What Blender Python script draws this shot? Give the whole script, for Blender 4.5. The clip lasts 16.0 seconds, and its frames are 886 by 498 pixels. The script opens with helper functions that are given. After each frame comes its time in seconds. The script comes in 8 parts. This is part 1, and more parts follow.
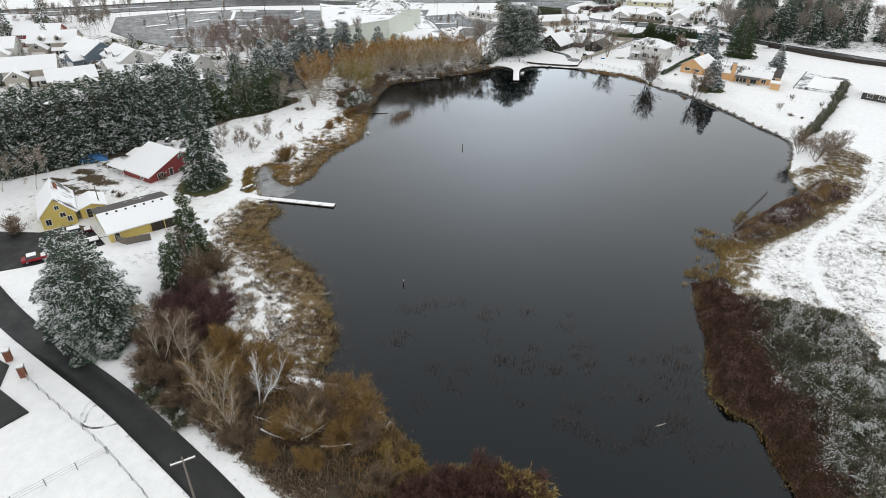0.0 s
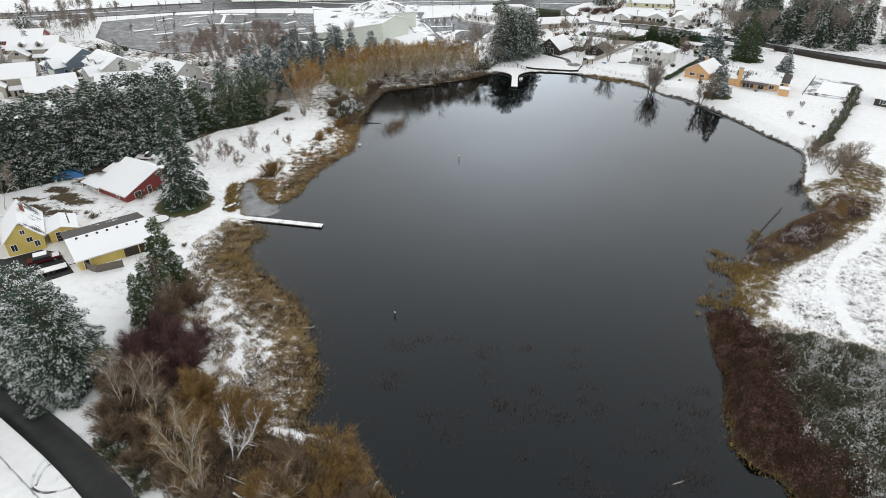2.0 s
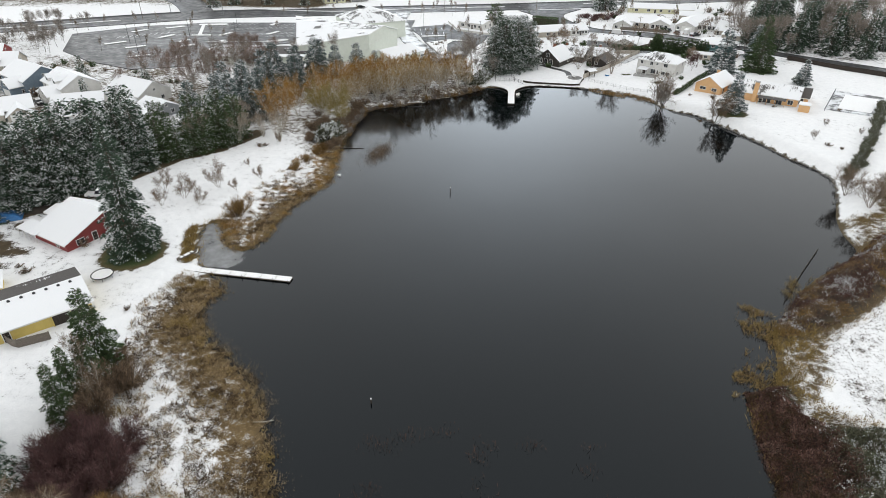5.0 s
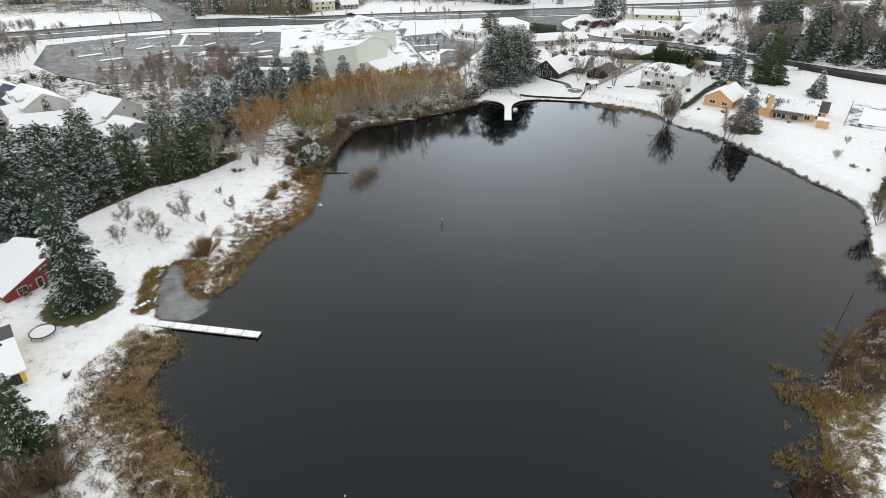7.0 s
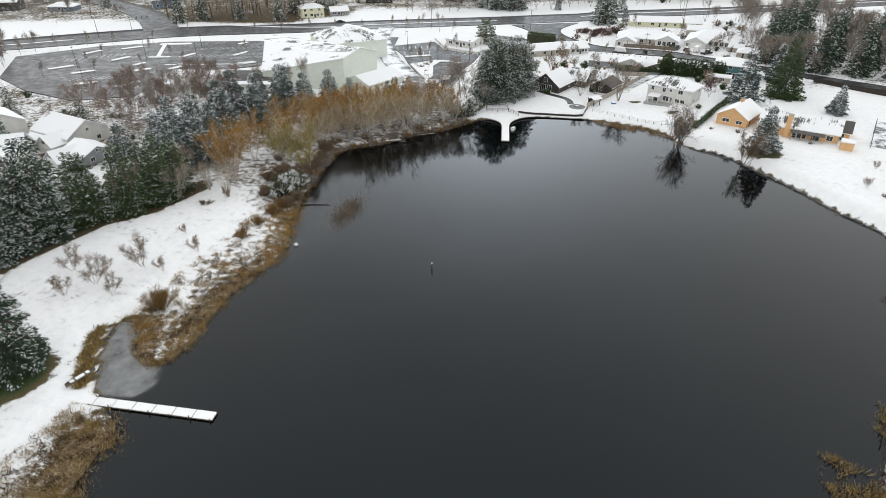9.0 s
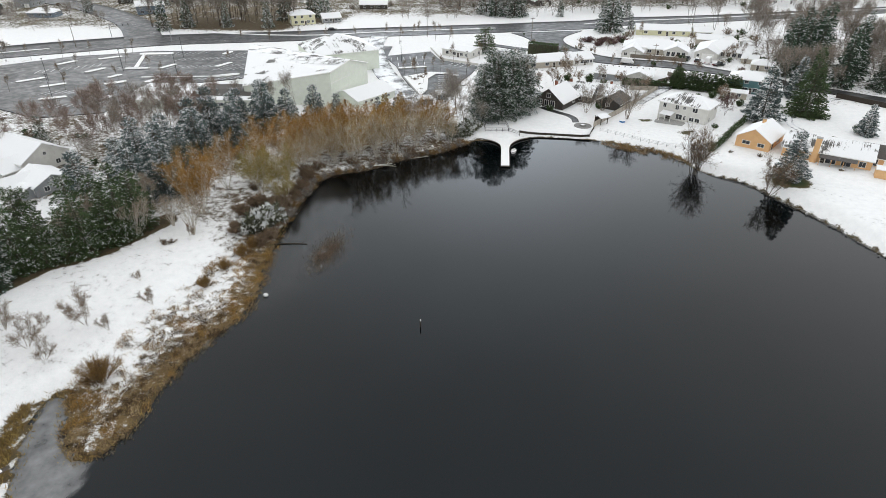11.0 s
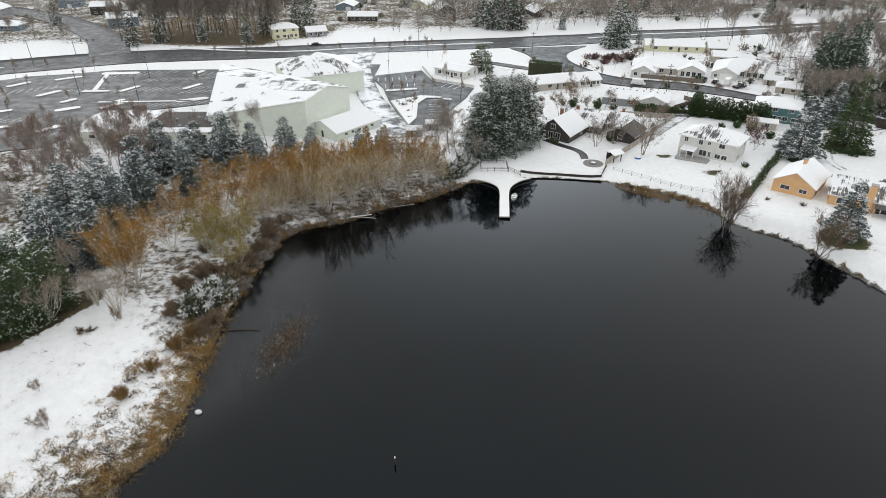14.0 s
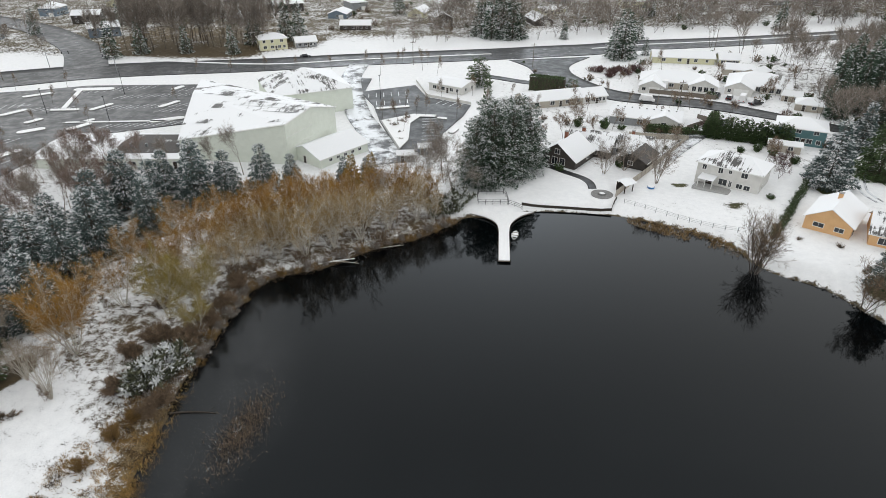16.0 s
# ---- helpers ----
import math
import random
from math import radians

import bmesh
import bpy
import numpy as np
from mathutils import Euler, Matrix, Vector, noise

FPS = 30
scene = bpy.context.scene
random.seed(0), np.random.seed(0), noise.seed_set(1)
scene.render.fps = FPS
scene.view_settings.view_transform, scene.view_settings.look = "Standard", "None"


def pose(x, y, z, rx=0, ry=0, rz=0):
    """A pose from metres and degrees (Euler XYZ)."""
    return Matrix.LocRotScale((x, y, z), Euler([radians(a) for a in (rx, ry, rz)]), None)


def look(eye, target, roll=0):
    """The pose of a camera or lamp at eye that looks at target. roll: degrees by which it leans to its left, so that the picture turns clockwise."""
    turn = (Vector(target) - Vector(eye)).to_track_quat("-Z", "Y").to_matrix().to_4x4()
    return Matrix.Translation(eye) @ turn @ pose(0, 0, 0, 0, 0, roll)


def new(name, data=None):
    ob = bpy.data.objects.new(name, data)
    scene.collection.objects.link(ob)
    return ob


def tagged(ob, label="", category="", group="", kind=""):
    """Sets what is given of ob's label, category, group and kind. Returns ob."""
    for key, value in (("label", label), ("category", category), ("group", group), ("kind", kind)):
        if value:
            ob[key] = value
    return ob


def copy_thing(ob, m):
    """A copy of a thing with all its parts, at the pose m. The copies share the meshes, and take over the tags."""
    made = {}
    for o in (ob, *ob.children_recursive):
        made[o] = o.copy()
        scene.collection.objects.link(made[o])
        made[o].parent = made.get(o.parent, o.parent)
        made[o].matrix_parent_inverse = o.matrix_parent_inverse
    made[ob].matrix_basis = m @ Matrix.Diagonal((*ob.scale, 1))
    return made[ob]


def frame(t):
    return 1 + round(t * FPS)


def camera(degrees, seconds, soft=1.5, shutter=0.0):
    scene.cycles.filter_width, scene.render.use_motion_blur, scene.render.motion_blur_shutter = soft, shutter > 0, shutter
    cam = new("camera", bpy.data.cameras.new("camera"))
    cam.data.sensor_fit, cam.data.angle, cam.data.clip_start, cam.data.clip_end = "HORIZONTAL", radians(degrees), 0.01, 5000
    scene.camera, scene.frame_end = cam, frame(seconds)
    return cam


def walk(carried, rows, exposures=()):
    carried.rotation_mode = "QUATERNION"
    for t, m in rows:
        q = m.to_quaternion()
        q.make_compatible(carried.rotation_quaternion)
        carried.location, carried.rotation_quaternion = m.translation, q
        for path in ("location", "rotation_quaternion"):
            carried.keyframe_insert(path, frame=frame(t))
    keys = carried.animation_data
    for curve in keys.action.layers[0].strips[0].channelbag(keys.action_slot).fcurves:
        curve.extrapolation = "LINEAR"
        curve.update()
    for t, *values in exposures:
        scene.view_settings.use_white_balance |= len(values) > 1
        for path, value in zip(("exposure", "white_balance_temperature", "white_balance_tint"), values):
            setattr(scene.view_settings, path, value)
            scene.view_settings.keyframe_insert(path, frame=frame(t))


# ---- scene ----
cam = camera(72.9, 16.0, soft=0.2)
PATH = [
    (0, (1.104, 6.951, 62.521), (0.919, 8.65, 61.482), 0.9),
    (0.5, (0.996, 9.122, 62.529), (0.812, 10.819, 61.488), 0.9),
    (1, (0.911, 11.416, 62.529), (0.728, 13.114, 61.487), 0.8),
    (1.5, (0.819, 13.858, 62.501), (0.637, 15.556, 61.461), 0.8),
    (2, (0.734, 16.531, 62.469), (0.554, 18.229, 61.429), 0.7),
    (2.5, (0.643, 19.39, 62.438), (0.464, 21.089, 61.398), 0.7),
    (3, (0.593, 22.484, 62.408), (0.415, 24.183, 61.369), 0.6),
    (3.5, (0.525, 25.734, 62.37), (0.348, 27.434, 61.331), 0.5),
    (4, (0.452, 29.213, 62.318), (0.277, 30.913, 61.279), 0.4),
    (6.5, (0.061, 47.829, 61.606), (-0.105, 49.536, 60.577), 0.1),
    (7, (-0.002, 51.839, 61.584), (-0.165, 53.547, 60.556), -0.0),
    (7.5, (-0.101, 56.044, 61.585), (-0.261, 57.753, 60.559), 0.0),
    (8, (-0.2, 60.266, 61.609), (-0.358, 61.975, 60.584), 0.1),
    (8.5, (-0.262, 64.506, 61.635), (-0.418, 66.216, 60.61), -0.0),
    (9, (-0.303, 68.749, 61.629), (-0.456, 70.46, 60.605), -0.0),
    (11.5, (-0.397, 90.97, 61.283), (-0.548, 92.686, 60.267), 0.1),
    (12, (-0.386, 95.577, 61.27), (-0.536, 97.295, 60.257), 0.1),
    (12.5, (-0.428, 100.167, 61.285), (-0.577, 101.885, 60.272), 0.1),
    (13, (-0.499, 104.69, 61.314), (-0.647, 106.41, 60.302), 0.1),
    (13.5, (-0.591, 109.131, 61.34), (-0.737, 110.851, 60.329), 0.1),
    (14, (-0.698, 113.544, 61.369), (-0.843, 115.265, 60.359), 0.1),
    (14.5, (-0.774, 117.919, 61.393), (-0.918, 119.641, 60.386), 0.1),
    (15, (-0.75, 122.306, 61.433), (-0.895, 124.029, 60.428), 0.1),
    (15.5, (-0.721, 126.715, 61.472), (-0.865, 128.439, 60.469), 0.0),
    (16, (-0.668, 131.07, 61.506), (-0.812, 132.795, 60.504), -0.0),
]
walk(cam, [(t, look(eye, target, roll)) for t, eye, target, roll in PATH], [(0.0, 0.35), (4.0, 0.36), (8.0, 0.38), (12.0, 0.38), (16.0, 0.27)])

# ---- sky and light ----
world = bpy.data.worlds.new("overcast_sky")
scene.world = world
world.use_nodes = True
wn, wl = world.node_tree.nodes, world.node_tree.links
sky = wn.new("ShaderNodeTexSky")
sky.sky_type = "NISHITA"
sky.sun_disc = False
sky.sun_elevation, sky.sun_rotation = radians(20), radians(0)
sky.dust_density, sky.air_density, sky.ozone_density = 2.0, 2.0, 1.0
grey = wn.new("ShaderNodeHueSaturation")
grey.inputs["Saturation"].default_value = 0.0
cloud = wn.new("ShaderNodeMix")
cloud.data_type = "RGBA"
cloud.inputs[0].default_value = 0.76
cloud.inputs[7].default_value = (7.08, 7.05, 6.92, 1)
wl.new(sky.outputs[0], grey.inputs["Color"])
cool = wn.new("ShaderNodeMix")
cool.data_type, cool.blend_type = "RGBA", "MULTIPLY"
cool.inputs[0].default_value = 1.0
cool.inputs[7].default_value = (0.84, 0.99, 1.14, 1)
wl.new(grey.outputs[0], cool.inputs[6])
wl.new(cool.outputs[2], cloud.inputs[6])
# the low sky is a little brighter than the zenith, lit from below by the snow
sky_at = wn.new("ShaderNodeTexCoord")
sky_xyz = wn.new("ShaderNodeSeparateXYZ")
wl.new(sky_at.outputs["Generated"], sky_xyz.inputs[0])
lift = wn.new("ShaderNodeMapRange")
lift.inputs["From Min"].default_value, lift.inputs["From Max"].default_value = 0.05, 0.95
lift.inputs["To Min"].default_value, lift.inputs["To Max"].default_value = 1.28, 0.90
wl.new(sky_xyz.outputs["Z"], lift.inputs["Value"])
veil = wn.new("ShaderNodeVectorMath")
veil.operation = "SCALE"
wl.new(cloud.outputs[2], veil.inputs[0])
wl.new(lift.outputs[0], veil.inputs["Scale"])
wl.new(veil.outputs[0], wn["Background"].inputs["Color"])
wn["Background"].inputs["Strength"].default_value = 0.138
sun_data = bpy.data.lights.new("sun", "SUN")
sun_data.energy, sun_data.angle, sun_data.color = 0.5, radians(110), (1.0, 0.99, 0.97)
sun = new("sun", sun_data)
sun.matrix_world = look((0, 100, 300), (0, 0, 263.6))

# ---- materials ----


class Mat:
    """A node material with a Principled shader and short ways to its textures."""

    def __init__(self, name, rough=0.8, metal=0.0, spec=0.4):
        self.m = bpy.data.materials.new(name)
        self.m.use_nodes = True
        self.n, self.l = self.m.node_tree.nodes, self.m.node_tree.links
        self.p = self.n["Principled BSDF"]
        self.p.inputs["Roughness"].default_value = rough
        self.p.inputs["Metallic"].default_value = metal
        self.p.inputs["Specular IOR Level"].default_value = spec
        self.co = self.n.new("ShaderNodeTexCoord")

    def noise(self, scale, detail=4, rough=0.6, stretch=(1, 1, 1), space="Object"):
        mp = self.n.new("ShaderNodeMapping")
        mp.inputs["Scale"].default_value = stretch
        self.l.new(self.co.outputs[space], mp.inputs[0])
        t = self.n.new("ShaderNodeTexNoise")
        t.inputs["Scale"].default_value, t.inputs["Detail"].default_value, t.inputs["Roughness"].default_value = scale, detail, rough
        self.l.new(mp.outputs[0], t.inputs["Vector"])
        return t.outputs["Fac"]

    def ramp(self, fac, *stops):
        r = self.n.new("ShaderNodeValToRGB")
        e = r.color_ramp.elements
        while len(e) < len(stops):
            e.new(0.5)
        for el, (at, c) in zip(e, stops):
            el.position = at
            el.color = (*c, 1) if len(c) == 3 else c
        self.l.new(fac, r.inputs[0])
        return r.outputs[0]

    def math(self, op, a, b=0.0, clamp=False):
        k = self.n.new("ShaderNodeMath")
        k.operation, k.use_clamp = op, clamp
        for i, v in ((0, a), (1, b)):
            if isinstance(v, (int, float)):
                k.inputs[i].default_value = v
            else:
                self.l.new(v, k.inputs[i])
        return k.outputs[0]

    def step(self, v, lo, hi):
        r = self.n.new("ShaderNodeMapRange")
        r.interpolation_type = "SMOOTHSTEP"
        r.inputs["From Min"].default_value, r.inputs["From Max"].default_value = lo, hi
        self.l.new(v, r.inputs["Value"])
        return r.outputs[0]

    def mix(self, fac, a, b, kind="MIX"):
        k = self.n.new("ShaderNodeMix")
        k.data_type, k.blend_type = "RGBA", kind
        for i, v in ((0, fac), (6, a), (7, b)):
            if isinstance(v, (int, float)):
                k.inputs[i].default_value = v
            elif isinstance(v, tuple):
                k.inputs[i].default_value = (*v, 1)
            else:
                self.l.new(v, k.inputs[i])
        return k.outputs[2]

    def attr(self, name, out="Fac"):
        a = self.n.new("ShaderNodeAttribute")
        a.attribute_name = name
        return a.outputs[out]

    def sep(self, colour):
        s = self.n.new("ShaderNodeSeparateColor")
        self.l.new(colour, s.inputs[0])
        return s.outputs

    def island(self):
        return self.n.new("ShaderNodeNewGeometry").outputs["Random Per Island"]

    def object_random(self):
        return self.n.new("ShaderNodeObjectInfo").outputs["Random"]

    def colour(self, c):
        if isinstance(c, tuple):
            self.p.inputs["Base Color"].default_value = (*c, 1)
        else:
            self.l.new(c, self.p.inputs["Base Color"])
        return self

    def roughness(self, v):
        self.l.new(v, self.p.inputs["Roughness"])
        return self

    def bump(self, height, strength=0.3, distance=0.05):
        b = self.n.new("ShaderNodeBump")
        b.inputs["Strength"].default_value, b.inputs["Distance"].default_value = strength, distance
        self.l.new(height, b.inputs["Height"])
        self.l.new(b.outputs[0], self.p.inputs["Normal"])
        return self


SNOW = (0.82, 0.825, 0.835)


def grained(name, a, b, scale=3.0, rough=0.8, metal=0.0, bump=0.2, spec=0.3, stretch=(1, 1, 1)):
    k = Mat(name, rough, metal, spec)
    f = k.mix(0.35, k.noise(scale, 5, 0.65, stretch), k.noise(scale * 9, 3, 0.6, stretch))
    k.colour(k.ramp(f, (0.32, a), (0.68, b)))
    k.bump(f, bump, 0.04)
    return k.m


def leafy(name, dark, light, snow_part=0.0, rough=0.75):
    """Foliage or twigs: each blade its own tone, and snow where the blade carries it."""
    k = Mat(name, rough, 0.0, 0.25)
    f = k.math("ADD", k.math("MULTIPLY", k.island(), 0.7), k.math("MULTIPLY", k.noise(0.35, 3), 0.4))
    c = k.ramp(f, (0.15, dark), (0.78, light), (0.98, tuple(min(0.85, 1.4 * v) for v in light)))
    s = k.step(k.math("ADD", k.attr("snow"), k.math("MULTIPLY", k.math("SUBTRACT", k.noise(2.2, 3), 0.5), 0.5)), 0.45, 0.6)
    k.colour(k.mix(k.math("MULTIPLY", s, 0.84), c, (0.75, 0.765, 0.775)))
    return k.m


def roofing(name, bare_a, bare_b, snow=0.75, ribs=0.0):
    """Shingles under snow, with patches and downhill streaks where it has slid off."""
    k = Mat(name, 0.85, 0.0, 0.3)
    big = k.noise(0.16, 4, 0.6)
    streak = k.noise(1.5, 3, 0.6, (2.2, 0.12, 0.3))
    fine = k.noise(7, 3, 0.7)
    v = k.math("ADD", k.math("MULTIPLY", big, 0.62), k.math("ADD", k.math("MULTIPLY", streak, 0.25), k.math("MULTIPLY", fine, 0.13)))
    lo = 0.36 + (0.75 - snow) * 0.42
    mask = k.step(v, lo, lo + 0.035)
    bare = k.ramp(k.noise(5, 4, 0.7, (1, 3, 1)), (0.3, bare_a), (0.7, bare_b))
    white = k.ramp(fine, (0.3, (0.76, 0.78, 0.81)), (0.7, SNOW))
    k.colour(k.mix(mask, bare, white))
    k.bump(k.math("ADD", mask, k.math("MULTIPLY", fine, 0.3)), 0.5, 0.06)
    return k.m


def siding(name, a, b, pitch=0.18):
    k = Mat(name, 0.6, 0.0, 0.35)
    w = k.n.new("ShaderNodeTexWave")
    w.bands_direction, w.wave_profile = "Z", "SAW"
    w.inputs["Scale"].default_value = 1.0 / pitch / 3.1
    k.l.new(k.co.outputs["Object"], w.inputs["Vector"])
    dirt = k.noise(0.7, 4)
    c = k.ramp(k.mix(0.4, dirt, k.noise(6, 3, 0.6, (1, 1, 4))), (0.3, a), (0.7, b))
    k.colour(c)
    k.bump(w.outputs["Fac"], 0.35, 0.03)
    return k.m


def ground_material():
    k = Mat("snowy_ground", 0.9, 0.0, 0.25)
    r, g, b = k.sep(k.attr("cover", "Color"))[:3]
    big, mid, fine = k.noise(0.09, 4, 0.6), k.noise(0.7, 4, 0.65), k.noise(4.5, 4, 0.75)
    n = k.math("ADD", k.math("MULTIPLY", big, 0.25), k.math("ADD", k.math("MULTIPLY", mid, 0.38), k.math("MULTIPLY", fine, 0.37)))
    # r is the share of the ground that snow covers
    mask = k.step(k.math("ADD", n, k.math("MULTIPLY", k.math("SUBTRACT", r, 0.5), 0.62)), 0.47, 0.55)
    straw = k.ramp(k.mix(0.5, mid, fine), (0.3, (0.075, 0.048, 0.022)), (0.5, (0.17, 0.115, 0.05)), (0.72, (0.27, 0.20, 0.10)))
    turf = k.ramp(fine, (0.3, (0.022, 0.038, 0.012)), (0.7, (0.06, 0.085, 0.03)))
    soil = k.ramp(k.mix(0.4, mid, fine), (0.3, (0.028, 0.022, 0.016)), (0.7, (0.085, 0.066, 0.045)))
    bare = k.mix(b, k.mix(g, straw, turf), soil)
    white = k.ramp(k.mix(0.5, mid, fine), (0.3, (0.70, 0.71, 0.725)), (0.7, (0.86, 0.865, 0.87)))
    k.colour(k.mix(mask, bare, white))
    k.bump(k.math("ADD", k.math("MULTIPLY", mask, 0.5), n), 0.8, 0.16)
    return k.m


def water_material():
    k = Mat("dark_lake_water", 0.05, 0.0, 0.4)
    k.p.inputs["IOR"].default_value = 1.34
    k.p.inputs["Specular Tint"].default_value = (0.84, 0.925, 1.0, 1)
    k.colour(k.ramp(k.noise(0.03, 3), (0.3, (0.0002, 0.0006, 0.0009)), (0.7, (0.0006, 0.0012, 0.0016))))
    # reflection strength is painted by place: full in the south, weaker northwards
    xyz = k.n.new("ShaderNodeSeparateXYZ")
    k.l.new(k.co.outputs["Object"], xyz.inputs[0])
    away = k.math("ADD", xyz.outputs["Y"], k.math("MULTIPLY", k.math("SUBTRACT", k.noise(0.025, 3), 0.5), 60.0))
    fade = k.step(away, 95.0, 215.0)
    k.l.new(k.math("ADD", 0.48, k.math("MULTIPLY", fade, -0.18)), k.p.inputs["Specular IOR Level"])
    k.roughness(k.ramp(k.noise(0.05, 3, 0.6, (1, 2.5, 1)), (0.35, (0.02, 0.02, 0.02)), (0.7, (0.08, 0.08, 0.08))))
    k.bump(k.math("ADD", k.noise(0.9, 3, 0.6, (1, 0.5, 1)), k.math("MULTIPLY", k.noise(3.5, 2), 0.4)), 0.016, 0.1)
    return k.m


def ice_material():
    """Thin grey ice and faint grey veils on the water, fading out with the edge attribute."""
    k = Mat("thin_grey_ice", 0.35, 0.0, 0.4)
    k.colour(k.ramp(k.noise(0.5, 4), (0.3, (0.11, 0.113, 0.117)), (0.7, (0.22, 0.226, 0.232))))
    veil = k.math("MULTIPLY", k.attr("edge"), k.step(k.noise(0.16, 4, 0.6), 0.18, 0.50))
    k.l.new(veil, k.p.inputs["Alpha"])
    return k.m


def asphalt_material(name, wet=0.5, slush=0.0, tone=1.0):
    k = Mat(name, 0.5, 0.0, 0.4)
    fine, mid = k.noise(9, 4, 0.7), k.noise(0.35, 4, 0.6)
    c = k.ramp(k.mix(0.5, mid, fine), (0.3, (0.020 * tone, 0.021 * tone, 0.023 * tone)), (0.7, (0.058 * tone, 0.060 * tone, 0.063 * tone)))
    if slush:
        s = k.step(k.math("ADD", k.math("MULTIPLY", k.noise(0.22, 5, 0.65), 0.7), k.math("MULTIPLY", fine, 0.3)), 0.62 - 0.25 * slush, 0.72 - 0.25 * slush)
        c = k.mix(s, c, (0.7, 0.72, 0.75))
    k.colour(c)
    k.roughness(k.ramp(mid, (0.35, (0.55 - 0.35 * wet,) * 3), (0.65, (0.8 - 0.3 * wet,) * 3)))
    k.bump(fine, 0.15, 0.02)
    return k.m


def glass_material():
    k = Mat("window_glass", 0.06, 0.0, 0.6)
    k.colour(k.ramp(k.object_random(), (0.0, (0.015, 0.018, 0.022)), (1.0, (0.05, 0.055, 0.06))))
    return k.m


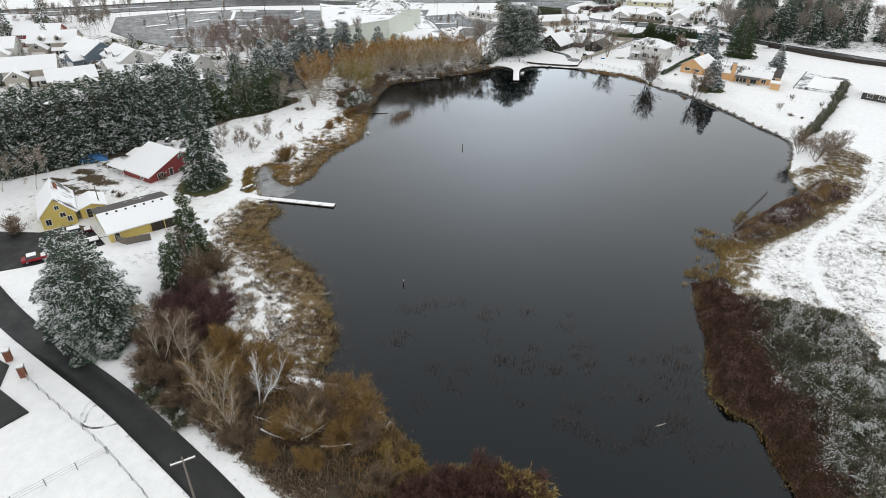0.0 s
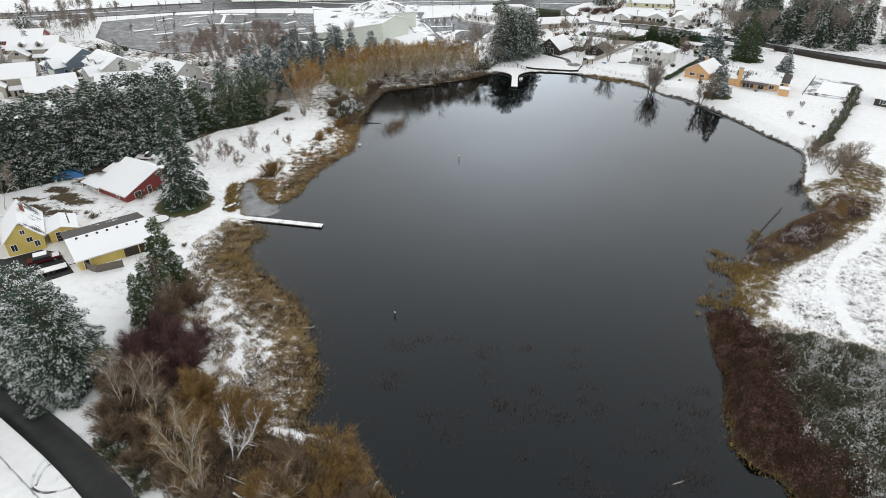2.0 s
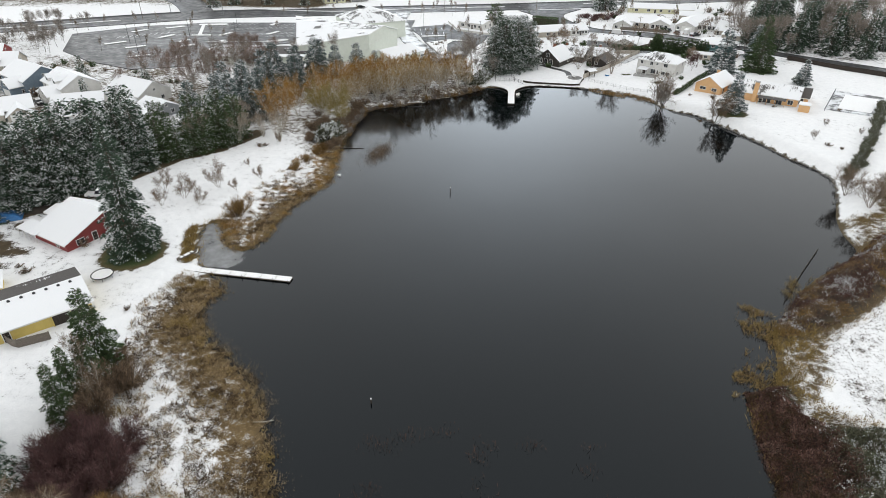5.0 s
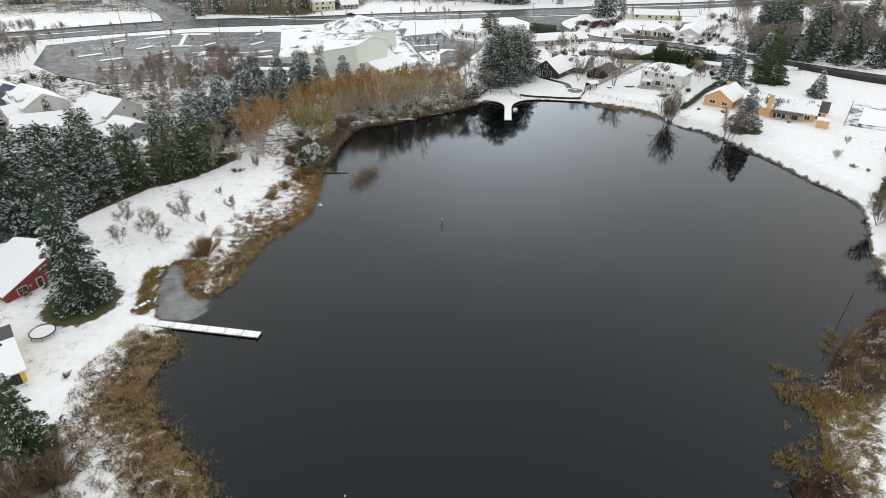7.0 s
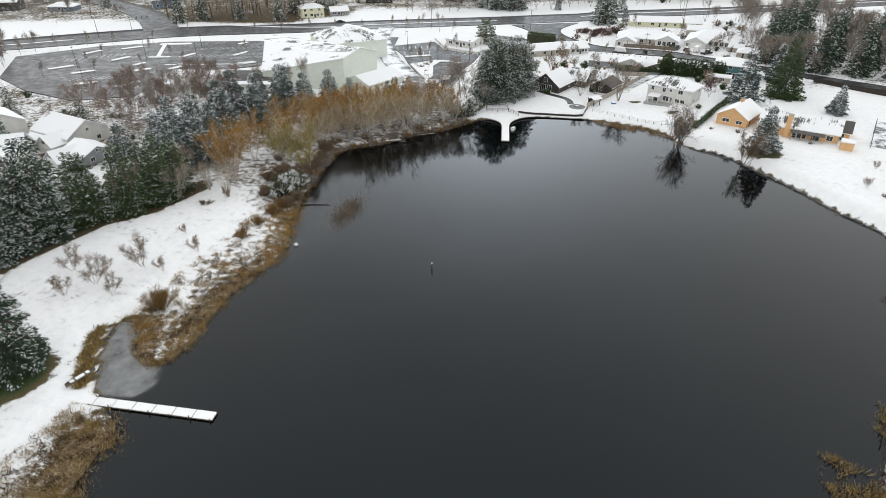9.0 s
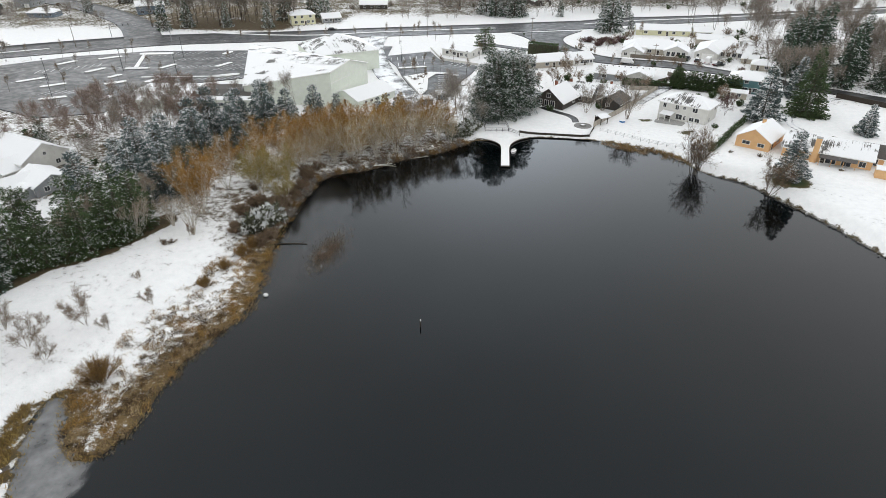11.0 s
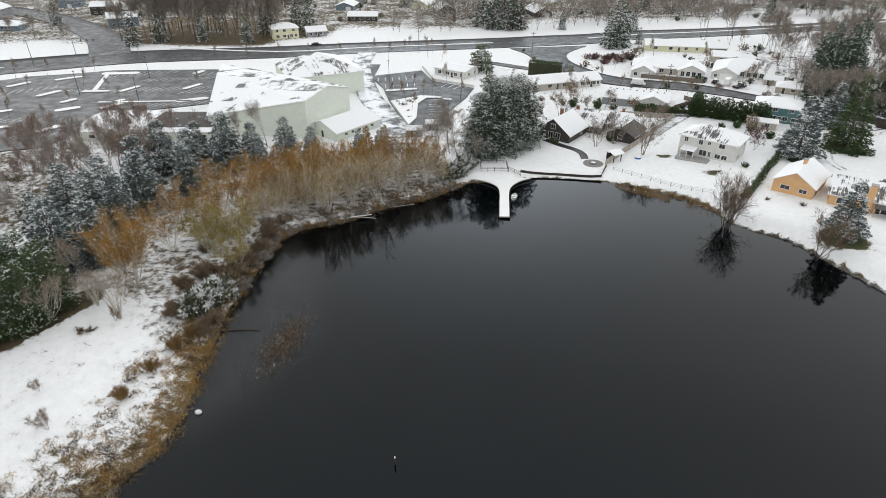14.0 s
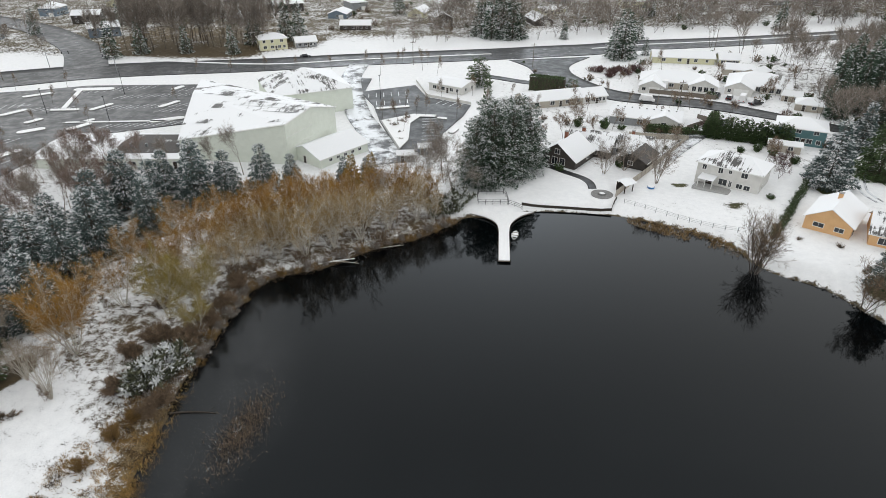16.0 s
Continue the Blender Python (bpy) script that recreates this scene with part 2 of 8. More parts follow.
M = {
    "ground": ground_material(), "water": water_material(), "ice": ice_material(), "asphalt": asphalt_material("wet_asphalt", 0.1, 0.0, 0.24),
    "road": asphalt_material("dark_road_asphalt", 0.5, 0.06), "lot_dark": asphalt_material("wet_black_asphalt", 0.45, 0.0, 0.5),
    "lot": asphalt_material("car_park_asphalt", 0.75, 0.06, 1.0),
    "slush": asphalt_material("slushy_drive", 0.6, 0.75), "glass": glass_material(),
    "snow": grained("snow", (0.76, 0.765, 0.775), (0.86, 0.865, 0.87), 2.5, 0.9, 0, 0.4),
    "line": grained("road_paint", (0.6, 0.61, 0.62), (0.78, 0.79, 0.8), 6, 0.7),
    "concrete": grained("kerb_concrete", (0.24, 0.24, 0.23), (0.42, 0.42, 0.41), 4),
    "bark": grained("grey_bark", (0.045, 0.036, 0.028), (0.13, 0.11, 0.09), 3, 0.9, 0, 0.5, 0.2, (1, 1, 0.3)),
    "pale_bark": grained("pale_bark", (0.30, 0.27, 0.22), (0.62, 0.58, 0.52), 2.5, 0.85, 0, 0.4, 0.2, (1, 1, 0.4)),
    "grey_limb": grained("grey_brown_limbs", (0.15, 0.12, 0.095), (0.36, 0.31, 0.26), 2.5, 0.85, 0, 0.4, 0.2, (1, 1, 0.4)),
    "twig": leafy("brown_twigs", (0.068, 0.048, 0.032), (0.235, 0.168, 0.112)),
    "white_limb": grained("white_grey_bark", (0.42, 0.39, 0.33), (0.74, 0.71, 0.65), 2.5, 0.85, 0, 0.4, 0.2, (1, 1, 0.4)),
    "straw_twig": leafy("straw_twigs", (0.15, 0.095, 0.032), (0.42, 0.285, 0.11)),
    "grey_twig": leafy("grey_brown_twigs", (0.10, 0.084, 0.07), (0.29, 0.25, 0.215)),
    "pale_twig": leafy("pale_twigs", (0.12, 0.093, 0.07), (0.34, 0.28, 0.22)),
    "willow": leafy("golden_willow_twigs", (0.165, 0.085, 0.016), (0.37, 0.205, 0.046)),
    "olive": leafy("olive_willow_twigs", (0.12, 0.095, 0.022), (0.32, 0.25, 0.07)),
    "red_twig": leafy("dark_red_twigs", (0.042, 0.022, 0.023), (0.135, 0.072, 0.068)),
    "russet": leafy("russet_twigs", (0.095, 0.066, 0.056), (0.27, 0.20, 0.17)),
    "dogwood_tip": leafy("pale_red_canes", (0.07, 0.040, 0.032), (0.24, 0.15, 0.12)),
    "rust_reed": leafy("rusty_reeds", (0.14, 0.075, 0.022), (0.40, 0.25, 0.085)),
    "ochre_twig": leafy("ochre_twigs", (0.095, 0.056, 0.020), (0.30, 0.19, 0.072)),
    "fir": leafy("fir_needles", (0.018, 0.036, 0.025), (0.066, 0.105, 0.068)),
    "green": leafy("green_needles", (0.020, 0.040, 0.016), (0.074, 0.112, 0.042)),
    "blue_fir": leafy("blue_spruce_needles", (0.032, 0.052, 0.050), (0.115, 0.155, 0.15)),
    "reed": leafy("dry_reeds", (0.15, 0.106, 0.058), (0.43, 0.325, 0.19)),
    "bramble": leafy("bramble_leaves", (0.022, 0.012, 0.010), (0.125, 0.062, 0.048)),
    "bramble_green": leafy("green_bramble_leaves", (0.026, 0.030, 0.019), (0.13, 0.135, 0.085)),
    "tuft": leafy("ochre_grass", (0.12, 0.078, 0.022), (0.36, 0.26, 0.095)),
    "drowned": leafy("reddish_water_weed", (0.045, 0.024, 0.020), (0.12, 0.066, 0.045)),
    "weed": leafy("drowned_weed", (0.03, 0.018, 0.010), (0.085, 0.052, 0.026)),
    "wood": grained("weathered_wood", (0.10, 0.085, 0.07), (0.24, 0.21, 0.18), 2, 0.85, 0, 0.4, 0.2, (0.3, 4, 4)),
    "dark_wood": grained("dark_wood", (0.022, 0.018, 0.015), (0.07, 0.058, 0.048), 2, 0.85, 0, 0.4, 0.2, (4, 4, 0.4)),
    "white_trim": grained("white_trim", (0.66, 0.66, 0.64), (0.80, 0.80, 0.78), 3, 0.5),
    "metal": grained("galvanised_steel", (0.22, 0.23, 0.24), (0.42, 0.43, 0.44), 5, 0.45, 0.8),
    "dark_metal": grained("dark_steel", (0.03, 0.03, 0.032), (0.075, 0.075, 0.08), 5, 0.5, 0.5),
    "roof": roofing("snowy_shingle_roof", (0.035, 0.033, 0.032), (0.11, 0.10, 0.095), 0.80),
    "roof_full": roofing("deep_snow_roof", (0.06, 0.055, 0.05), (0.15, 0.14, 0.13), 0.93),
    "roof_patchy": roofing("patchy_snow_roof", (0.05, 0.05, 0.05), (0.16, 0.155, 0.15), 0.54),
    "roof_hall": roofing("melting_hall_roof", (0.09, 0.09, 0.09), (0.20, 0.20, 0.195), 0.69),
    "roof_band": roofing("melted_roof_band", (0.10, 0.10, 0.10), (0.22, 0.22, 0.215), 0.47),
    "roof_bare": roofing("bare_shingle_roof", (0.055, 0.052, 0.05), (0.13, 0.12, 0.115), 0.15),
    "yellow": siding("yellow_siding", (0.56, 0.43, 0.12), (0.70, 0.55, 0.18)),
    "red": siding("barn_red_siding", (0.17, 0.028, 0.028), (0.27, 0.055, 0.05)),
    "orange": siding("apricot_siding", (0.58, 0.34, 0.16), (0.70, 0.44, 0.22)),
    "white_siding": siding("white_siding", (0.52, 0.51, 0.49), (0.68, 0.67, 0.64)),
    "beige": siding("beige_siding", (0.34, 0.31, 0.26), (0.46, 0.42, 0.36)),
    "grey_siding": siding("grey_siding", (0.20, 0.21, 0.22), (0.31, 0.32, 0.33)),
    "blue_siding": siding("slate_blue_siding", (0.11, 0.15, 0.19), (0.19, 0.24, 0.29)),
    "teal_siding": siding("teal_siding", (0.055, 0.13, 0.14), (0.095, 0.19, 0.20)),
    "dark_siding": siding("dark_brown_siding", (0.030, 0.026, 0.023), (0.075, 0.064, 0.055)),
    "pale_yellow": siding("pale_yellow_siding", (0.52, 0.50, 0.33), (0.64, 0.62, 0.43)),
    "hall_green": siding("pale_green_steel", (0.62, 0.655, 0.58), (0.72, 0.755, 0.68), 0.6),
    "brick": grained("red_brick", (0.14, 0.055, 0.035), (0.30, 0.13, 0.085), 4, 0.9),
    "stone": grained("grey_stones", (0.10, 0.10, 0.10), (0.32, 0.32, 0.31), 3, 0.9, 0, 0.5),
    "rubber": grained("black_rubber", (0.015, 0.015, 0.015), (0.035, 0.035, 0.035), 6, 0.8),
    "tarp": grained("blue_tarpaulin", (0.02, 0.10, 0.28), (0.06, 0.20, 0.42), 2, 0.5),
    "car_red": grained("red_car_paint", (0.25, 0.012, 0.02), (0.32, 0.02, 0.03), 1, 0.3, 0.2),
    "car_maroon": grained("maroon_car_paint", (0.07, 0.012, 0.016), (0.10, 0.02, 0.024), 1, 0.3, 0.2),
    "car_dark": grained("dark_car_paint", (0.012, 0.013, 0.015), (0.03, 0.03, 0.033), 1, 0.3, 0.3),
    "car_white": grained("white_car_paint", (0.6, 0.6, 0.6), (0.72, 0.72, 0.72), 1, 0.35),
    "lamp_red": grained("red_lens", (0.3, 0.02, 0.02), (0.4, 0.03, 0.03), 3, 0.3),
    "lamp_clear": grained("clear_lens", (0.55, 0.55, 0.55), (0.7, 0.7, 0.7), 3, 0.2),
}

# ---- shapes ----
rng = np.random.default_rng(7)


def smooth01(v):
    v = np.clip(v, 0, 1)
    return v * v * (3 - 2 * v)


def rounded(points, closed=True, n=5):
    """A smooth curve through the corners of a plan line."""
    p = np.array(points, float)
    m = len(p)
    out = []
    for i in range(m if closed else m - 1):
        a, b, c, d = (p[(i + k) % m] if closed else p[min(max(i + k, 0), m - 1)] for k in (-1, 0, 1, 2))
        for s in np.arange(n) / n:
            out.append(0.5 * (2 * b + (c - a) * s + (2 * a - 5 * b + 4 * c - d) * s * s + (3 * b - a - 3 * c + d) * s ** 3))
    if not closed:
        out.append(p[-1])
    return np.array(out)


def inside(poly, pts):
    poly, pts = np.asarray(poly, float), np.asarray(pts, float)
    x, y = pts[:, 0], pts[:, 1]
    hit = np.zeros(len(pts), bool)
    for (x0, y0), (x1, y1) in zip(poly, np.roll(poly, -1, 0)):
        if y0 != y1:
            hit ^= ((y0 > y) != (y1 > y)) & (x < (x1 - x0) * (y - y0) / (y1 - y0) + x0)
    return hit


def edge_distance(line, pts, closed=True):
    line, pts = np.asarray(line, float), np.asarray(pts, float)
    best = np.full(len(pts), 1e9)
    ends = np.roll(line, -1, 0) if closed else line[1:]
    for a, b in zip(line, ends):
        d = b - a
        s = np.clip(((pts - a) @ d) / max(d @ d, 1e-9), 0, 1)
        best = np.minimum(best, np.hypot(*(pts - a - s[:, None] * d).T))
    return best


def signed(poly, pts):
    """Distance to a plan outline, positive inside it."""
    return np.where(inside(poly, pts), 1, -1) * edge_distance(poly, pts)


def mesh_from(name, verts, faces, material=None, smooth=False, **attrs):
    """A mesh from arrays; faces all of one size. attrs: values for each face."""
    verts, faces = np.asarray(verts, np.float32), np.asarray(faces, np.int32)
    me = bpy.data.meshes.new(name)
    me.vertices.add(len(verts))
    me.vertices.foreach_set("co", verts.ravel())
    k = faces.shape[1]
    me.loops.add(faces.size)
    me.loops.foreach_set("vertex_index", faces.ravel())
    me.polygons.add(len(faces))
    me.polygons.foreach_set("loop_start", np.arange(len(faces), dtype=np.int32) * k)
    if smooth:
        me.polygons.foreach_set("use_smooth", np.ones(len(faces), bool))
    for key, value in attrs.items():
        me.attributes.new(key, "FLOAT", "FACE").data.foreach_set("value", np.asarray(value, np.float32))
    me.update(calc_edges=True)
    me.validate()
    if material:
        me.materials.append(M[material])
    return me


def blades(base, way, length, width, bend=0.0, flat=0.0):
    """Arrays of kite-shaped blades: leaves, sprays, stalks. Returns verts, faces."""
    n = len(base)
    way = way / np.maximum(np.linalg.norm(way, axis=1, keepdims=True), 1e-6)
    ref = rng.normal(size=(n, 3))
    if flat:
        # lay the blade open to the sky, a little tilted
        ref = ref * (1 - flat) + [0, 0, flat * 2.0]
    side = np.cross(way, ref)
    side /= np.maximum(np.linalg.norm(side, axis=1, keepdims=True), 1e-6)
    length, width = np.broadcast_to(length, n)[:, None], np.broadcast_to(width, n)[:, None]
    mid = base + way * length * 0.45
    tip = base + way * length
    tip[:, 2] -= bend * length[:, 0]
    v = np.stack([base, mid - side * width / 2, tip, mid + side * width / 2], 1).reshape(-1, 3)
    f = np.arange(n * 4).reshape(n, 4)
    return v, f


def tubes(p0, p1, r0, r1, sides=3):
    p0, p1 = np.asarray(p0, float), np.asarray(p1, float)
    n = len(p0)
    d = p1 - p0
    d /= np.maximum(np.linalg.norm(d, axis=1, keepdims=True), 1e-6)
    ref = np.where(np.abs(d[:, 2:3]) > 0.9, [[1.0, 0, 0]], [[0, 0, 1.0]])
    u = np.cross(d, ref)
    u /= np.maximum(np.linalg.norm(u, axis=1, keepdims=True), 1e-6)
    w = np.cross(d, u)
    r0, r1 = np.broadcast_to(r0, n), np.broadcast_to(r1, n)
    rings = []
    for p, r in ((p0, r0), (p1, r1)):
        for k in range(sides):
            a = 2 * math.pi * k / sides
            rings.append(p + (u * math.cos(a) + w * math.sin(a)) * r[:, None])
    v = np.stack(rings, 1).reshape(-1, 3)
    quads = np.array([[k, (k + 1) % sides, sides + (k + 1) % sides, sides + k] for k in range(sides)])
    f = (np.arange(n)[:, None, None] * 2 * sides + quads[None]).reshape(-1, 4)
    return v, f


def joined(*pairs):
    vs, fs, at = [], [], 0
    for v, f in pairs:
        vs.append(v)
        fs.append(f + at)
        at += len(v)
    return np.concatenate(vs), np.concatenate(fs)


def lattice(ix, iy, iz, seed):
    """A repeatable random value, 0 to 1, for each cell corner."""
    h = np.sin(ix * 127.1 + iy * 311.7 + iz * 74.7 + seed * 53.3) * 43758.5453
    return h - np.floor(h)


def patches(p, size, seed=0.0):
    """Smooth irregular patches in space, about 0 to 1, of the given size in metres."""
    total = np.zeros(len(p))
    for size_k, share, turn in ((size * 0.8, 0.68, 0.5), (size * 0.36, 0.32, 1.3)):
        x = (p[:, 0] * math.cos(turn) - p[:, 1] * math.sin(turn)) / size_k
        y = (p[:, 0] * math.sin(turn) + p[:, 1] * math.cos(turn)) / size_k
        z = p[:, 2] / size_k if p.shape[1] > 2 else np.zeros(len(p))
        i, j, k = np.floor(x), np.floor(y), np.floor(z)
        u, v, w = smooth01(x - i), smooth01(y - j), smooth01(z - k)
        s = 0.0
        for a, wa in ((0, 1 - u), (1, u)):
            for b, wb in ((0, 1 - v), (1, v)):
                for c, wc in ((0, 1 - w), (1, w)):
                    s = s + wa * wb * wc * lattice(i + a, j + b, k + c, seed + turn)
        total += share * s
    return 0.5 + (total - 0.5) * 1.35


def thing(name, x, y, z, turn=0.0, label="", category="", group="", kind=""):
    ob = new(name)
    ob.matrix_basis = pose(x, y, z, 0, 0, turn)
    return tagged(ob, label, category, group, kind)


def part_mesh(name, me, parent, label=""):
    ob = new(name, me)
    ob.parent = parent
    return tagged(ob, label)


def part(name, bm, material, parent, label="", smooth=False):
    me = bpy.data.meshes.new(name)
    bmesh.ops.recalc_face_normals(bm, faces=bm.faces)
    bm.to_mesh(me)
    bm.free()
    me.materials.append(M[material])
    if smooth:
        me.polygons.foreach_set("use_smooth", [True] * len(me.polygons))
    return part_mesh(name, me, parent, label)


def box(bm, x0, x1, y0, y1, z0, z1, bevel=0.0):
    vs = [bm.verts.new((x, y, z)) for z in (z0, z1) for x, y in ((x0, y0), (x1, y0), (x1, y1), (x0, y1))]
    fs = [bm.faces.new([vs[i] for i in q]) for q in ((3, 2, 1, 0), (4, 5, 6, 7), (0, 1, 5, 4), (1, 2, 6, 5), (2, 3, 7, 6), (3, 0, 4, 7))]
    if bevel:
        es = list({e for f in fs for e in f.edges})
        bmesh.ops.bevel(bm, geom=es, offset=bevel, segments=1, affect="EDGES")
    return bm


def prism(bm, poly, z0, z1):
    """An upright prism; z1 may be a list, one height a corner."""
    tops = z1 if isinstance(z1, (list, tuple)) else [z1] * len(poly)
    a = [bm.verts.new((x, y, z0)) for x, y in poly]
    b = [bm.verts.new((x, y, z)) for (x, y), z in zip(poly, tops)]
    bm.faces.new(list(reversed(a)))
    bm.faces.new(b)
    n = len(poly)
    for i in range(n):
        bm.faces.new((a[i], a[(i + 1) % n], b[(i + 1) % n], b[i]))
    return bm


def slab(bm, corners, thick):
    """A plate under four or three corners in space."""
    top = [bm.verts.new(c) for c in corners]
    low = [bm.verts.new((c[0], c[1], c[2] - thick)) for c in corners]
    bm.faces.new(top)
    bm.faces.new(list(reversed(low)))
    n = len(top)
    for i in range(n):
        bm.faces.new((top[i], low[i], low[(i + 1) % n], top[(i + 1) % n]))
    return bm


def cylinder(bm, p0, p1, r0, r1=None, sides=10):
    v, f = tubes([p0], [p1], r0, r0 if r1 is None else r1, sides)
    vs = [bm.verts.new(c) for c in v]
    for q in f:
        bm.faces.new([vs[i] for i in q])
    bm.faces.new(list(reversed(vs[:sides])))
    bm.faces.new(vs[sides:])
    return bm


def B():
    return bmesh.new()

# ---- plan ----
SHORE_WEST = [(8, 51), (2, 54.5), (-4, 54.5), (-7.3, 58.7), (-12, 64), (-17, 68.7), (-24, 71.2), (-23.4, 77.9), (-26.3, 84.8), (-32, 96),
              (-38.3, 102), (-45.5, 108), (-48.6, 114), (-48, 121), (-55, 127.4), (-58.6, 135), (-61, 141.6), (-59.4, 143.6),
              (-54.4, 135.4), (-49.6, 133.4), (-46.3, 138.7), (-46.3, 146), (-44.6, 155), (-40.6, 167)]
SHORE_NORTH = [(-42, 177), (-43.4, 186.5), (-43.8, 198), (-43.8, 207), (-43, 218), (-39, 224.0), (-33, 226.8), (-25.8, 233.2), (-20.2, 237.6),
               (-14, 241.5), (-8.6, 247.3), (-4.9, 251.3), (1, 251), (2, 248.6), (4, 248.6), (6.5, 253.9), (12, 255.8), (27, 255), (40.6, 250), (48.5, 244.5)]
SHORE_EAST = [(52, 236.5), (54.5, 232.5), (61.5, 228), (66, 219.5), (70, 212), (73.5, 204.8), (77, 195), (81, 188), (82, 180), (77.5, 168),
              (74, 159.5), (72.5, 153), (72, 146.5), (66.5, 140.5), (59, 134.5), (53.5, 127.5), (49.5, 121.5), (46, 117.5), (44.5, 112.5), (42.5, 106.5), (38, 101), (36.5, 95), (36, 87),
              (34.3, 80), (33.2, 74.5), (34.6, 71), (37.4, 69), (38.6, 63), (38.4, 52), (36, 34), (22, 26), (12, 38)]
LAKE = rounded(SHORE_WEST + SHORE_NORTH + SHORE_EAST)
MARSH = [(-57, 125), (-60, 114), (-57, 104), (-53, 92), (-46, 84), (-40, 76), (-30, 70), (-22, 69), (-20, 78), (-24, 88), (-30, 98), (-36, 104), (-44, 110), (-46, 121)]
MARSH_NORTH = [(-60, 145), (-55, 136), (-49, 131), (-44, 138), (-43, 155), (-39, 167), (-41, 186), (-43, 200), (-49, 200), (-52, 186), (-54.5, 174), (-57, 162), (-59, 152)]
SPIT = [(-57, 128), (-60, 135), (-62.5, 142), (-64, 141), (-62, 134), (-59, 127)]
THICKET = [(36, 104), (43.5, 105), (43, 98.5), (45.5, 97), (51, 96.5), (56, 94), (60.5, 92.5), (60, 86), (59, 81), (61, 70), (58, 44), (38, 40), (37.8, 58), (37.8, 64), (36.6, 69.0), (33.6, 71.4), (32.8, 74.5), (33.9, 79), (33.8, 81), (36, 88), (35.5, 95)]
THICKET_NORTH = [(50.5, 125), (57, 133), (64, 139), (70.5, 144), (79, 150.5), (82, 146), (78, 138), (70.5, 134.5), (70, 130.5), (59.5, 120.7), (55.5, 119), (47, 115.5), (45.5, 120)]
OCHRE_BANK = [(47, 121), (51.5, 127), (57, 134.5), (65, 141), (73, 150), (74, 158), (81, 161), (88, 174), (94, 174), (96.5, 166), (87, 148), (75.5, 132.5), (66, 124), (56, 117), (53, 113.5), (49.5, 105), (47, 101), (51, 97), (44, 98), (43, 105), (41, 113), (42, 118)]
FIELD = [(50, 105), (53, 113.5), (56, 117), (66, 124), (75.5, 132.5), (87, 148), (97, 166), (120, 190), (190, 190), (190, 40), (60, 40), (60, 86), (60.5, 92.5), (56, 94), (51, 97)]
COPSE = [(-56, 84), (-52, 92), (-46, 84), (-40, 76), (-30, 69), (-15, 66), (-6, 57), (6, 52), (6, 44), (-22, 49), (-36, 57.5), (-50, 67), (-54, 76)]
WOOD_WEST = [(-44, 184), (-40, 205), (-40, 216), (-34, 222), (-22, 228), (-10, 238), (-3, 249), (-5, 257), (-14, 268), (-30, 272), (-58, 266), (-80, 250), (-88, 225), (-80, 195), (-66, 196), (-56, 186)]
ROAD_NEAR = [(-130, 118), (-104, 95), (-86.6, 82.3), (-72.3, 73.2), (-53.2, 63.2), (-41.2, 56), (-28.5, 47.7), (-8, 33), (20, 12), (70, -22), (160, -80), (320, -170)]
MAIN_SOUTH = [(-330, 268), (-240, 311), (-185, 341), (-151, 359), (-98, 373), (-61, 386), (-2, 402), (31, 412), (112, 435), (196, 465), (330, 512)]
MAIN_NORTH = [(-340, 290), (-255, 331), (-202, 363), (-165, 380), (-106, 395), (-66, 408), (-2, 425), (33, 436), (118, 457), (209, 489), (338, 534)]


def land(x, y):
    """Height of the open land, away from the bank."""
    return 1.2 + 1.2 * smooth01((np.asarray(x, float) - 40) / 30)


def ground_height(pts):
    pts = np.asarray(pts, float).reshape(-1, 2)
    d = -signed(LAKE, pts)
    h = land(pts[:, 0], pts[:, 1])
    wet = smooth01((np.maximum(signed(MARSH, pts), np.maximum(signed(MARSH_NORTH, pts), signed(SPIT, pts))) + 2.5) / 3.5)
    h = h * (1 - wet) + 0.16 * wet
    h = h + 0.18 * np.sin(pts[:, 0] * 0.21 + 1.3) * np.sin(pts[:, 1] * 0.17) * (1 - wet) * smooth01(d / 10) * smooth01((300 - pts[:, 1]) / 30)
    up = h * smooth01((d + 0.2) / 4.2)
    return np.where(d > 0, np.maximum(up, 0.05 + 0.02 * np.minimum(d, 3)), -0.08 - 0.22 * np.minimum(-d, 8))


def ground_at(x, y):
    return float(ground_height([(x, y)])[0])


def spread(lo, hi, step, far, grow=1.22):
    v = list(np.arange(lo, hi + step / 2, step))
    s = step
    while v[-1] < far:
        s *= grow
        v.append(v[-1] + s)
    s = step
    while v[0] > -far:
        s *= grow
        v.insert(0, v[0] - s)
    return np.array(v)


def strip_distance(line, pts):
    return edge_distance(line, pts, False)


TRACK = rounded([(100, 162), (91.6, 148.4), (76, 131), (64, 118.5), (59.5, 109), (58.5, 98), (60.7, 84), (66, 60)], False)


def grown_line(line, d):
    """An outline that follows a shore line, reaching inland by d."""
    p = rounded(line, False, 3)
    return np.concatenate([p, offset_line(line, d)[::-1]])


def offset_line(line, d):
    p = rounded(line, False, 4)
    t = np.gradient(p, axis=0)
    t /= np.linalg.norm(t, axis=1, keepdims=True)
    return p + np.column_stack([-t[:, 1], t[:, 0]]) * d


